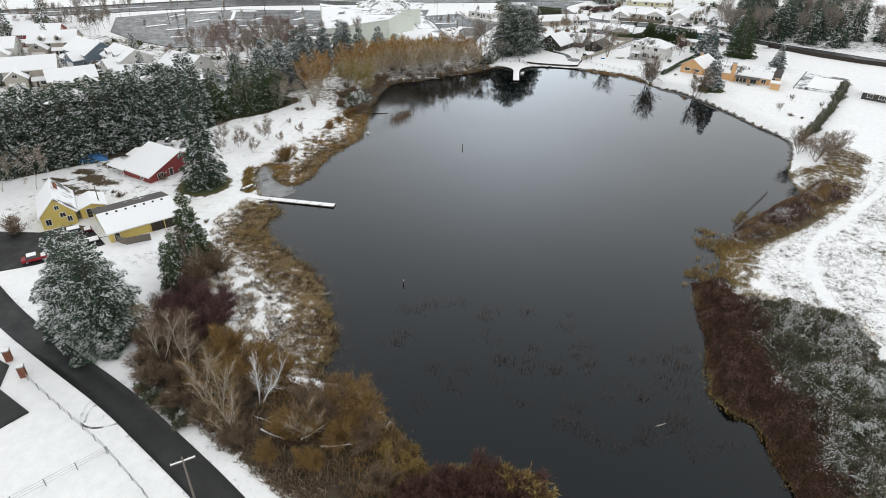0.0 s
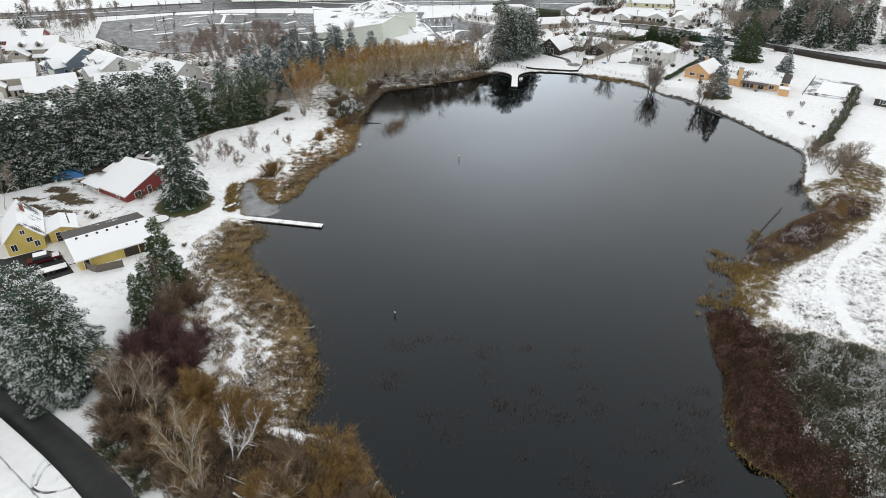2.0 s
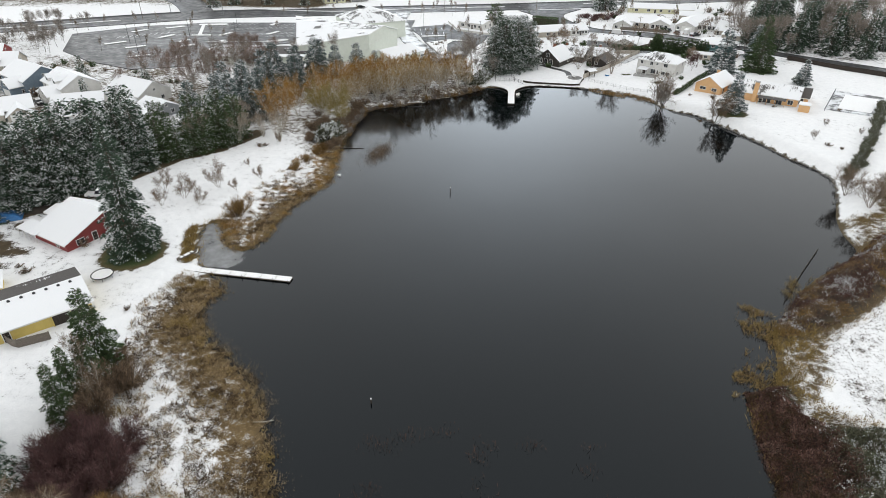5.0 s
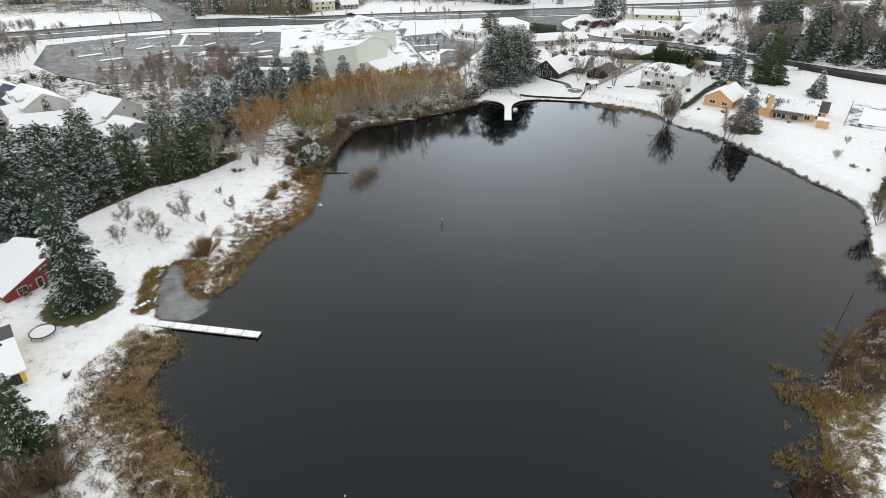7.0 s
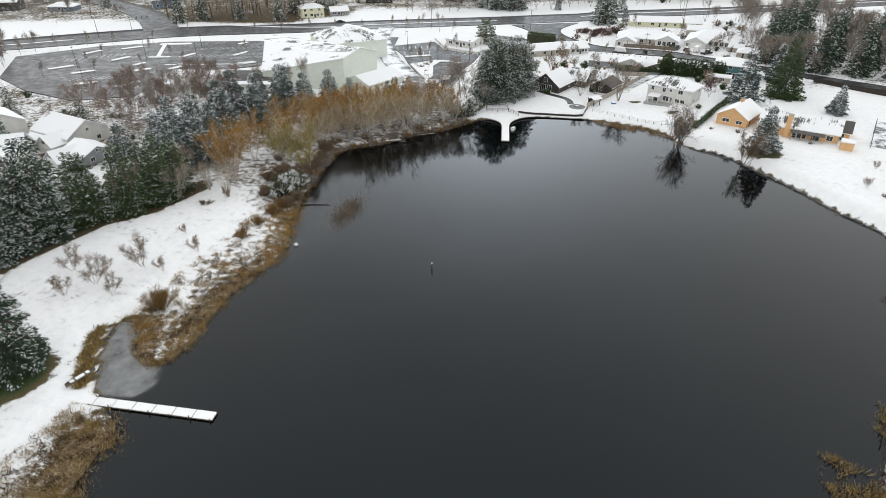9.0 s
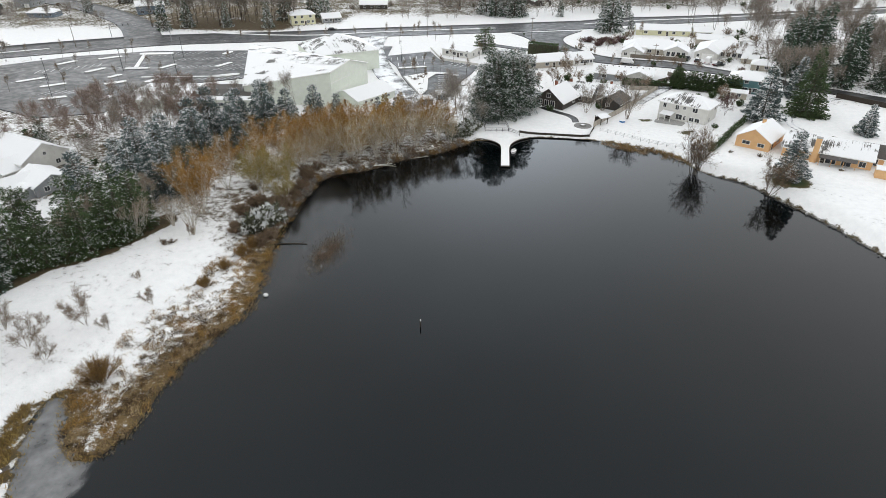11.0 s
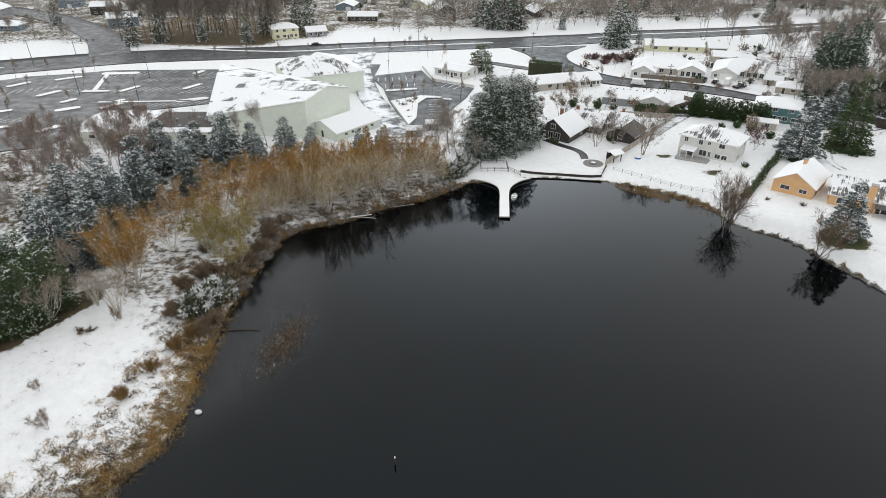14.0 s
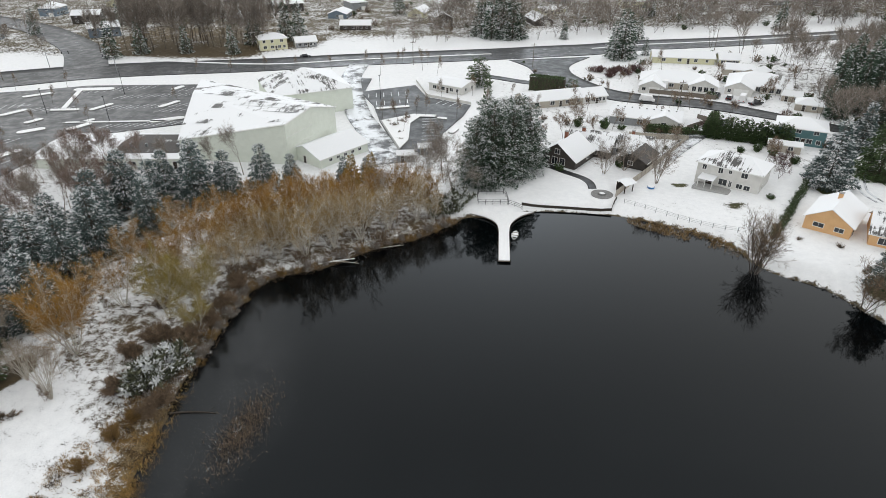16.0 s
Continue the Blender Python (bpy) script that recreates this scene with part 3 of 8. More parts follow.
def build_ground():
    xs, ys = spread(-132, 132, 1.5, 4000), spread(30, 300, 1.5, 4000)
    gx, gy = np.meshgrid(xs, ys)
    pts = np.stack([gx.ravel(), gy.ravel()], 1)
    z = ground_height(pts)
    # distant hills
    far = np.hypot(pts[:, 0], pts[:, 1] - 150)
    z = z + 26 * smooth01((far - 700) / 1500)
    nx, ny = len(xs), len(ys)
    idx = np.arange(nx * ny).reshape(ny, nx)
    f = np.stack([idx[:-1, :-1], idx[:-1, 1:], idx[1:, 1:], idx[1:, :-1]], -1).reshape(-1, 4)
    me = mesh_from("ground", np.column_stack([pts, z]), f, "ground", True)
    snow = np.full(len(pts), 0.97)
    green = np.full(len(pts), 0.35)
    soil = np.full(len(pts), 0.15)

    def blend(arr, w, v):
        arr[:] = arr * (1 - w) + v * w

    def zone(poly, soft, s=None, g=None, b=None):
        w = smooth01((signed(poly, pts) + soft) / (2 * soft))
        for arr, v in ((snow, s), (green, g), (soil, b)):
            if v is not None:
                blend(arr, w, v)

    zone([(-80, 178), (-84, 150), (-84, 105), (-66, 84), (-56, 96), (-59, 118), (-62, 142), (-56, 150), (-52, 172), (-52, 192), (-64, 194)], 3.0, 0.67, 0.1, 0.6)
    zone([(-110, 110), (-88, 96), (-76, 128), (-86, 160), (-104, 142)], 4.0, 0.64, 0.1, 0.8)
    zone([(50, 240), (58, 240), (84, 190), (120, 215), (130, 270), (80, 262), (40, 268), (32, 256)], 3.0, 0.70, 0.3, 0.4)
    zone(FIELD, 2.0, 0.615, 0.2, 0.6)
    zone(OCHRE_BANK, 2.0, 0.47, 0.1, 0.4)
    zone(THICKET, 1.5, 0.12, 0.2, 1.0)
    zone(THICKET_NORTH, 1.5, 0.12, 0.1, 1.0)
    zone([(-76, 181), (-52, 181), (-50, 196), (-60, 198), (-74, 191)], 3.0, 0.70, 0.2, 0.5)
    shore = -signed(LAKE, pts)
    inland = smooth01((shore - 3) / 9)
    w = smooth01((signed(MARSH, pts) + 2) / 4)
    blend(snow, w, 0.44 + 0.18 * inland), blend(green, w, 0.0), blend(soil, w, 0.15)
    w = smooth01((signed(MARSH_NORTH, pts) + 1.5) / 3)
    blend(snow, w, 0.43 + 0.2 * smooth01((shore - 2) / 5)), blend(green, w, 0.0), blend(soil, w, 0.15)
    zone(SPIT, 1.0, 0.2, 0.0, 0.1)
    zone(COPSE, 2.0, 0.30, 0.05, 1.0)
    zone(WOOD_WEST, 3.0, 0.545, 0.0, 0.5)
    w = smooth01((signed(grown_line(SHORE_NORTH[1:11], 6.0), pts) + 1.5) / 3)
    blend(snow, w, 0.47), blend(soil, w, 0.6)
    for cx, cy, r in ((-69, 128.3, 6.9), (71, 225.2, 5.2), (95.8, 277.6, 6.0), (79, 268, 3.4), (98, 292, 3.5), (93, 283, 3.0)):
        w = smooth01((r - np.hypot(pts[:, 0] - cx, pts[:, 1] - cy)) / 2.5)
        blend(snow, w, 0.0), blend(green, w, 1.0), blend(soil, w, 0.0)
    for cx, cy in ((46, 271), (55, 259)):
        w = smooth01((2.6 - np.hypot((pts[:, 0] - cx) * 0.6, pts[:, 1] - cy)) / 2)
        blend(snow, w, 0.35), blend(green, w, 0.8)
    for line, r, s in ((((-128, 118), (-116, 129), (-104, 141), (-94, 153), (-86, 172)), 5.6, 0.1), (((-86, 173), (-76, 181), (-70, 194)), 4.2, 0.1)):
        w = smooth01((r - strip_distance(line, pts)) / 3)
        blend(snow, w, s), blend(soil, w, 0.8)
    d = -signed(LAKE, pts)
    w = smooth01(1 - d / 1.4)
    blend(snow, w, 0.25), blend(soil, w, 0.8)
    w = smooth01((4.0 - np.abs(strip_distance(ROAD_NEAR, pts) - 1.0)) / 3.0)
    blend(snow, w, 0.62), blend(soil, w, 0.5)
    track = TRACK
    w = smooth01((1.5 - strip_distance(track, pts)) / 1.5)
    blend(snow, w, 0.9)
    # bare vegetable beds beside the barn
    for cx, cy in ((-101, 122), (-97, 128), (-98, 117), (-93, 120.5), (-101, 131), (-96, 136), (-105, 126), (-92, 126)):
        w = smooth01((2.9 - np.hypot((pts[:, 0] - cx) * 0.55, (pts[:, 1] - cy) * 1.3)) / 2)
        blend(snow, w, 0.3), blend(soil, w, 0.8)
    # gardens of the eastern houses, with beds and bare patches; woods with leaf litter
    zone([(-4, 300), (10, 284), (45, 284), (75, 276), (120, 285), (200, 300), (260, 420), (210, 452), (110, 424), (40, 404), (0, 380)], 5.0, 0.66, 0.25, 0.6)
    zone([(104, 312), (112, 303), (180, 290), (260, 330), (240, 440), (150, 425), (112, 410), (107, 365)], 5.0, 0.56, 0.1, 0.9)
    zone([(-200, 388), (-168, 390), (-110, 400), (-84, 412), (-90, 452), (-190, 470)], 6.0, 0.25, 0.1, 0.8)
    zone([(-215, 205), (-170, 186), (-100, 195), (-90, 245), (-120, 262), (-180, 275), (-260, 300), (-270, 240)], 6.0, 0.52, 0.2, 0.5)
    zone([(-124, 256), (-96, 232), (-60, 262), (-82, 275), (-122, 268)], 5.0, 0.6, 0.1, 0.6)
    zone([(-320, 262), (-225, 240), (-180, 258), (-192, 284), (-208, 308), (-186, 332), (-230, 322), (-320, 282)], 5.0, 0.58, 0.2, 0.6)
    # land past the main road: rough verges and gardens
    w = smooth01((pts[:, 1] - 428 - 0.27 * pts[:, 0]) / 40) * smooth01((900 - pts[:, 1]) / 200)
    blend(snow, w * 0.9, 0.42), blend(soil, w, 0.5)
    w = smooth01((far - 600) / 400)
    blend(snow, w, 0.42), blend(soil, w, 0.6)
    ca = me.attributes.new("cover", "FLOAT_COLOR", "POINT")
    ca.data.foreach_set("color", np.column_stack([snow, green, soil, np.ones(len(pts))]).astype(np.float32).ravel())
    return tagged(new("ground", me), "snow-covered ground with brown grass showing through", "ground", kind="structure")


build_ground()


def build_water():
    bm = B()
    lo, hi = LAKE.min(0) - 6, LAKE.max(0) + 6
    bm.faces.new([bm.verts.new((x, y, 0)) for x, y in ((lo[0], lo[1]), (hi[0], lo[1]), (hi[0], hi[1]), (lo[0], hi[1]))])
    me = bpy.data.meshes.new("water")
    bm.to_mesh(me)
    bm.free()
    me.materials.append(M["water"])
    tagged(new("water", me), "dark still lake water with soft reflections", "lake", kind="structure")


build_water()


def thin_ice(poly, cover, soft, label):
    """A sheet of thin ice lying on the water, fading out towards its edge."""
    poly = np.asarray(poly, float)
    lo, hi = poly.min(0), poly.max(0)
    nx, ny = int((hi[0] - lo[0]) / 0.8) + 2, int((hi[1] - lo[1]) / 0.8) + 2
    gx, gy = np.meshgrid(np.linspace(lo[0], hi[0], nx), np.linspace(lo[1], hi[1], ny))
    pts = np.stack([gx.ravel(), gy.ravel()], 1)
    idx = np.arange(nx * ny).reshape(ny, nx)
    f = np.stack([idx[:-1, :-1], idx[:-1, 1:], idx[1:, 1:], idx[1:, :-1]], -1).reshape(-1, 4)
    depth = signed(poly, pts)
    f = f[depth[f].max(1) > 0]
    me = mesh_from("ice_sheet", np.column_stack([pts, np.full(len(pts), 0.006)]), f, "ice")
    me.attributes.new("edge", "FLOAT", "POINT").data.foreach_set("value", (cover * smooth01(depth / soft)).astype(np.float32))
    tagged(new("ice_sheet", me), label, "ice", kind="structure")


thin_ice([(-61.5, 144), (-58.2, 144), (-54, 136.6), (-49, 133.8), (-47.5, 129.4), (-49.5, 126.4), (-56, 126.8), (-60, 134.5)], 0.92, 0.6, "thin grey ice filling the narrow inlet")
thin_ice([(-57, 161.6), (-55.5, 159.4), (-49, 157.6), (-43.5, 155.8), (-43.4, 158.8), (-49, 160.4), (-55, 162.2)], 0.75, 0.7, "thin grey ice in a channel through the reeds")
# very thin cover with a wide soft edge
thin_ice([(-46, 168), (-46, 222), (-38, 222), (-27, 206), (-24, 188), (-30, 172), (-38, 162)], 0.11, 10.0, "faint pale grey veil on the water off the wooded bank")


def ribbon(name, left, right, material, lift, label, category, n=6):
    """A strip of paving between two plan lines, laid on the land."""
    a, b = rounded(left, False, n), rounded(right, False, n)
    cols = 4
    rows = [a + (b - a) * k / cols for k in range(cols + 1)]
    pts = np.stack(rows, 1).reshape(-1, 2)
    z = ground_height(pts) + lift
    idx = np.arange(len(pts)).reshape(-1, cols + 1)
    f = np.stack([idx[:-1, :-1], idx[1:, :-1], idx[1:, 1:], idx[:-1, 1:]], -1).reshape(-1, 4)
    v = np.column_stack([pts, z])
    skirt = v.copy()
    skirt[:, 2] -= 0.5
    m = len(v)
    edge = list(idx[:, 0]) + list(idx[-1, 1:]) + list(idx[::-1, -1][1:]) + list(idx[0, ::-1][1:-1])
    f2 = np.array([(edge[i], edge[(i + 1) % len(edge)], edge[(i + 1) % len(edge)] + m, edge[i] + m) for i in range(len(edge))])
    me = mesh_from(name, np.concatenate([v, skirt]), np.concatenate([f, f2]), material)
    return tagged(new(name, me), label, category, kind="structure")


def lane(name, line, width, material, lift, label):
    return ribbon(name, offset_line(line, width / 2), offset_line(line, -width / 2), material, lift, label, "road", 1)


def patch(name, poly, material, lift, label, category, z=None, kind="structure"):
    """A paved area with a plan outline."""
    bm = B()
    c = np.mean(poly, 0)
    z = max(ground_at(*q) for q in list(poly) + [c]) + 0.05 if z is None else z
    prism(bm, [tuple(q) for q in poly], z - 0.8, z + lift)
    me = bpy.data.meshes.new(name)
    bmesh.ops.recalc_face_normals(bm, faces=bm.faces)
    bm.to_mesh(me)
    bm.free()
    me.materials.append(M[material])
    return tagged(new(name, me), label, category, kind=kind)


lane("road_near", ROAD_NEAR, 4.2, "asphalt", 0.10, "wet black single-lane road between snowy verges")
ribbon("road_main", MAIN_SOUTH, MAIN_NORTH, "road", 0.24, "wide wet asphalt main road beyond the car park", "road")
lane("road_cross", [(-170, 372), (-190, 402), (-214, 427), (-262, 464), (-340, 500), (-460, 530)], 17, "road", 0.28, "wet asphalt side road curving off at the junction")
ribbon("road_side", [(6, 402), (13.5, 390), (17, 375), (25, 362.5), (32.5, 355), (38, 346), (48.9, 339.8), (62.2, 334.6), (74.6, 328.9), (85, 323), (100, 312), (122, 295), (170, 262)],
       [(42, 411), (33, 397), (30.5, 386), (33, 374), (42, 358.5), (50, 351.5), (60, 346), (75.6, 339.9), (88.7, 330), (104, 318), (114, 309.5), (126, 300.5), (174, 267)], "lot_dark", 0.26, "wet dark residential street with parked vehicles", "road")
lane("road_lane", [(-9, 374), (-2.7, 372.9), (10, 366), (19, 363)], 4.2, "lot_dark", 0.24, "narrow wet lane behind a clipped hedge")
lane("road_alley", [(46, 288), (56, 301), (72, 320)], 5, "slush", 0.30, "slushy lane beside a pale fence")
lane("driveway_hall", [(-58, 388), (-56, 362), (-45.5, 324), (-39, 308), (-32, 292), (-27, 279)], 8, "slush", 0.34, "slush-covered driveway beside the large hall")
patch("driveway_yellow", [(-112, 100), (-103, 90), (-92, 86), (-84, 91), (-75.5, 99.5), (-82.5, 105.5), (-86.5, 106), (-91, 102)], "asphalt", 0.02, "wet dark driveway of the yellow house", "driveway")
patch("driveway_pillar", [(-90, 78), (-78, 69), (-69, 65.5), (-67, 61), (-60, 57.6), (-63, 52), (-80, 55), (-100, 66)], "asphalt", 0.0, "dark wet driveway at the brick pillar", "driveway")
LOT = [(-187, 280), (-166, 265), (-142, 255), (-124, 262), (-122, 292), (-96, 306), (-92, 330), (-104, 352), (-114, 351), (-153, 346), (-168, 338.5), (-180, 334), (-204, 312)]
LOT_B = [(-58, 365), (-48.3, 365.5), (-47.5, 347), (-30, 357), (-24, 341.5), (-8, 333), (-10, 321), (-15, 304), (-16, 290), (-26, 286.5), (-36, 313.5), (-41, 330)]
patch("car_park_west", LOT, "lot", 0.05, "wet empty car park with slush and painted stalls", "car park", 1.42)
patch("car_park_east", LOT_B, "lot_dark", 0.05, "wet car park between the hall and a white building", "car park", 1.42)
patch("patio_court", [(101, 232.5), (113.6, 253.5), (126, 246.5), (113, 226.5)], "slush", 0.0, "wet asphalt sports court on the lawn", "court", 2.62)
patch("court_snow", [(105.3, 233.0), (114.6, 248.6), (123.0, 244.0), (113.3, 228.8)], "snow", 0.04, "square of untouched snow on the court", "snow", 2.62)
for k, arc in enumerate(([(-52.5, 57.5), (-53.2, 60.2), (-51.6, 61.6), (-50.3, 61.8)], [(-51.6, 56.9), (-52.2, 59.4), (-51.0, 60.7), (-49.6, 61.0)], [(-53, 58.5), (-51.8, 56.6), (-49.5, 56.2), (-46.8, 57.4), (-45.0, 58.0)])):
    lane("tyre_track", arc, 0.28, "slush", 0.035, "curved tyre track pressed into the snowy verge")

for off in (-0.8, 0.8):
    lane("tyre_track", offset_line([(88, 262), (87.5, 268.4), (92.3, 279), (99, 286), (106, 292), (116, 297)], off), 0.55, "slush", 0.05, "curved tyre track pressed into the snowy drive")

# ---- trees and plants ----
def conifer(name, height, radius, sprays, leaf, needle="fir", snow=0.45, power=0.8, skirt=0.04, droop=0.25, label="", seed=1, bark="bark"):
    """A conifer: tapered trunk, whorls of drooping limbs, and flat fronds of needle sprays along each limb."""
    g = np.random.default_rng(seed)
    root = thing(name, 0, 0, 0, 0, label, "conifer", "", "")
    limbs = max(50, int(height * (5.5 + radius * 0.9)))
    u = skirt + (1 - skirt) * (np.arange(limbs) + g.random(limbs)) / limbs
    u = np.clip(u, 0, 0.995)
    az = np.arange(limbs) * 2.39996 + g.normal(0, 0.35, limbs)
    taper = (1 - u ** 1.7) ** (power * 1.15) if power < 0.7 else (1 - u) ** power
    reach = radius * taper * g.uniform(0.66, 1.14, limbs) * (0.85 + 0.15 * np.minimum(u / 0.12, 1)) + 0.25
    out = np.column_stack([np.cos(az), np.sin(az), np.zeros(limbs)])
    start = np.column_stack([np.zeros((limbs, 2)), u * height])
    fall = np.where(u > 0.8, -0.45, droop * g.uniform(0.7, 1.7, limbs))

    def on_limb(k, t):
        p = start[k] + out[k] * (reach[k] * t)[:, None]
        p[:, 2] += reach[k] * (0.10 * t - fall[k] * t ** 1.6)
        return p

    weight = reach ** 1.35
    pick = g.choice(limbs, sprays, p=weight / weight.sum())
    t = 1 - g.random(sprays) ** 1.5 * 0.75
    across = np.column_stack([-out[pick, 1], out[pick, 0], np.zeros(sprays)])
    hand = np.where(g.random(sprays) < 0.5, -1.0, 1.0)
    # a frond is widest in its middle and closes to a tip
    fan = hand * g.random(sprays) ** 0.8 * reach[pick] * 0.42 * np.clip(1.12 - t, 0.08, 0.6) / 0.6
    base = on_limb(pick, t) + across * fan[:, None]
    base[:, 2] -= 0.22 * np.abs(fan)
    lift = g.normal(0, 0.05 + 0.012 * radius, sprays)
    base[:, 2] = np.maximum(base[:, 2] + lift, 0.3)
    base[:, :2] += g.normal(0, 0.05, (sprays, 2))
    way = out[pick] + across * (hand * g.uniform(0.2, 0.95, sprays))[:, None]
    way[:, 2] += -0.05 + g.normal(0, 0.30, sprays)
    size = leaf * g.uniform(0.6, 1.35, sprays)
    v, f = blades(base, way, size, size * 0.34, 0.10, 0.4)
    top = lift / (0.05 + 0.012 * radius)
    own = g.random(limbs)[pick]
    cover = 0.66 * patches(base, 0.65 + 0.06 * radius, seed) + 0.16 * own + 0.14 * top + 0.26 * (t - 0.7) + g.normal(0, 0.055, sprays)
    value = (cover > np.quantile(cover, 1 - snow)).astype(float) if snow > 0.03 else np.zeros(sprays)
    part_mesh("crown", mesh_from("crown", v, f, needle, False, snow=value), root, "needled crown dusted with snow" if snow > 0.1 else "green needled crown")
    zz = np.linspace(0, height * 0.97, 7)
    tr = np.maximum(0.018 * height * (1 - zz / height), 0.02)
    c = np.column_stack([np.zeros((7, 2)), zz])
    tv, tf = tubes(c[:-1], c[1:], tr[:-1], tr[1:], 6)
    k = np.arange(limbs)
    mid, end = on_limb(k, np.full(limbs, 0.5)), on_limb(k, np.full(limbs, 0.97))
    mid[:, 2], end[:, 2] = np.maximum(mid[:, 2], 0.3), np.maximum(end[:, 2], 0.3)
    tv, tf = joined((tv, tf), tubes(start, mid, 0.03 + 0.012 * reach, 0.022 + 0.006 * reach, 3), tubes(mid, end, 0.022 + 0.006 * reach, 0.008, 3))
    part_mesh("trunk", mesh_from("trunk", tv, tf, bark), root, "tapered trunk with limbs")
    return root


def bare_tree(name, height, spread_w, label, wood="bark", twig="twig", twigs=900, stems=1, seed=1, forks=4, fine=0.9, snow=0.0, lean=0.0, thick=0.018, category="tree", weep=0.0, twig_w=0.035, first=0.26, sides=3, above=0.0, fan=0.0, rods=0):
    """A leafless tree: trunk, forking limbs, and a haze of fine twigs."""
    g = np.random.default_rng(seed)
    root = thing(name, 0, 0, 0, 0, label, category)
    p0, p1, r0, r1 = [], [], [], []
    tips = []

    def grow(p, d, length, r, level):
        n = 3
        for _ in range(n):
            d = d + g.normal(0, 0.16, 3) + np.array([0, 0, 0.05 - weep * level * 0.05])
            d = d / np.linalg.norm(d)
            q = p + d * length / n
            p0.append(p), p1.append(q), r0.append(r), r1.append(r * 0.84)
            p, r = q, r * 0.84
            if level >= min(1, forks - 2):
                tips.append((p, d, length))
        if level < forks:
            for k in range(3 if level < 2 else int(g.integers(2, 4))):
                a = g.uniform(0, 2 * math.pi)
                s = g.uniform(0.45, 0.95) * (spread_w / height + 0.35)
                side = np.cross(d, [math.cos(a), math.sin(a), 0.3])
                side /= max(np.linalg.norm(side), 1e-6)
                grow(p, d + side * s, length * g.uniform(0.62, 0.86), r * g.uniform(0.5, 0.7), level + 1)

    for k in range(stems):
        a = 2 * math.pi * k / max(stems, 1) + g.uniform(0, 1)
        tilt = lean if stems == 1 else g.uniform(0.25, 0.55) + lean
        grow(np.array([0.07 * math.cos(a), 0.07 * math.sin(a), -0.1]) * (stems > 1), np.array([math.cos(a) * tilt, math.sin(a) * tilt, 1.0]), height * first, thick * height / math.sqrt(stems), 0)
    P0, P1 = np.array(p0), np.array(p1)
    k = height / max(P1[:, 2].max(), 1e-6)
    wide = spread_w / max(np.percentile(np.hypot(P1[:, 0], P1[:, 1]), 95), 0.5)
    sc = np.array([wide, wide, k])
    v, f = tubes(P0 * sc, P1 * sc, np.maximum(r0, 0.022 if forks < 5 else 0.015), np.maximum(r1, 0.014 if forks < 5 else 0.009), sides)
    if rods:
        a, s = g.uniform(0, 6.28, rods), np.sqrt(g.uniform(0.05, 1.0, rods))
        low = np.column_stack([np.cos(a) * s * 0.25, np.sin(a) * s * 0.25, np.full(rods, -0.1)])
        tip = np.column_stack([np.cos(a) * s * spread_w * 0.8, np.sin(a) * s * spread_w * 0.8, height * (0.86 - 0.22 * s * s)])
        mid = (low + tip) / 2 + np.column_stack([-tip[:, :2] * 0.10, np.full(rods, 0.05 * height)]) + g.normal(0, 0.25, (rods, 3))
        v, f = joined((v, f), tubes(low, mid, 0.006 * height, 0.0042 * height, 3), tubes(mid, tip, 0.0042 * height, 0.0018 * height, 3))
    part_mesh("trunk", mesh_from("trunk", v, f, wood), root, "bare trunk and forking limbs")
    tp, td, tl = np.array([t[0] for t in tips]) * sc, np.array([t[1] for t in tips]), np.array([t[2] for t in tips])
    high = np.flatnonzero(tp[:, 2] > above * height)
    pick = high[g.integers(0, len(high), twigs)]
    base = tp[pick] + g.normal(0, 0.03 * height, (twigs, 3)) * 0.6
    way = td[pick] + g.normal(0, 0.55, (twigs, 3))
    way[:, 2] += 0.15 - weep
    if fan:
        ray = base - [0, 0, 0.12 * height]
        ray /= np.linalg.norm(ray, axis=1, keepdims=True)
        way = way * (1 - fan) + fan * (ray + g.normal(0, 0.16, (twigs, 3)))
    v, f = blades(base, way, fine * g.uniform(0.5, 1.4, twigs), twig_w * g.uniform(0.7, 1.4, twigs))
    part_mesh("crown", mesh_from("crown", v, f, twig, False, snow=(g.random(twigs) < snow).astype(float)), root, "crown of fine leafless twigs")
    return root


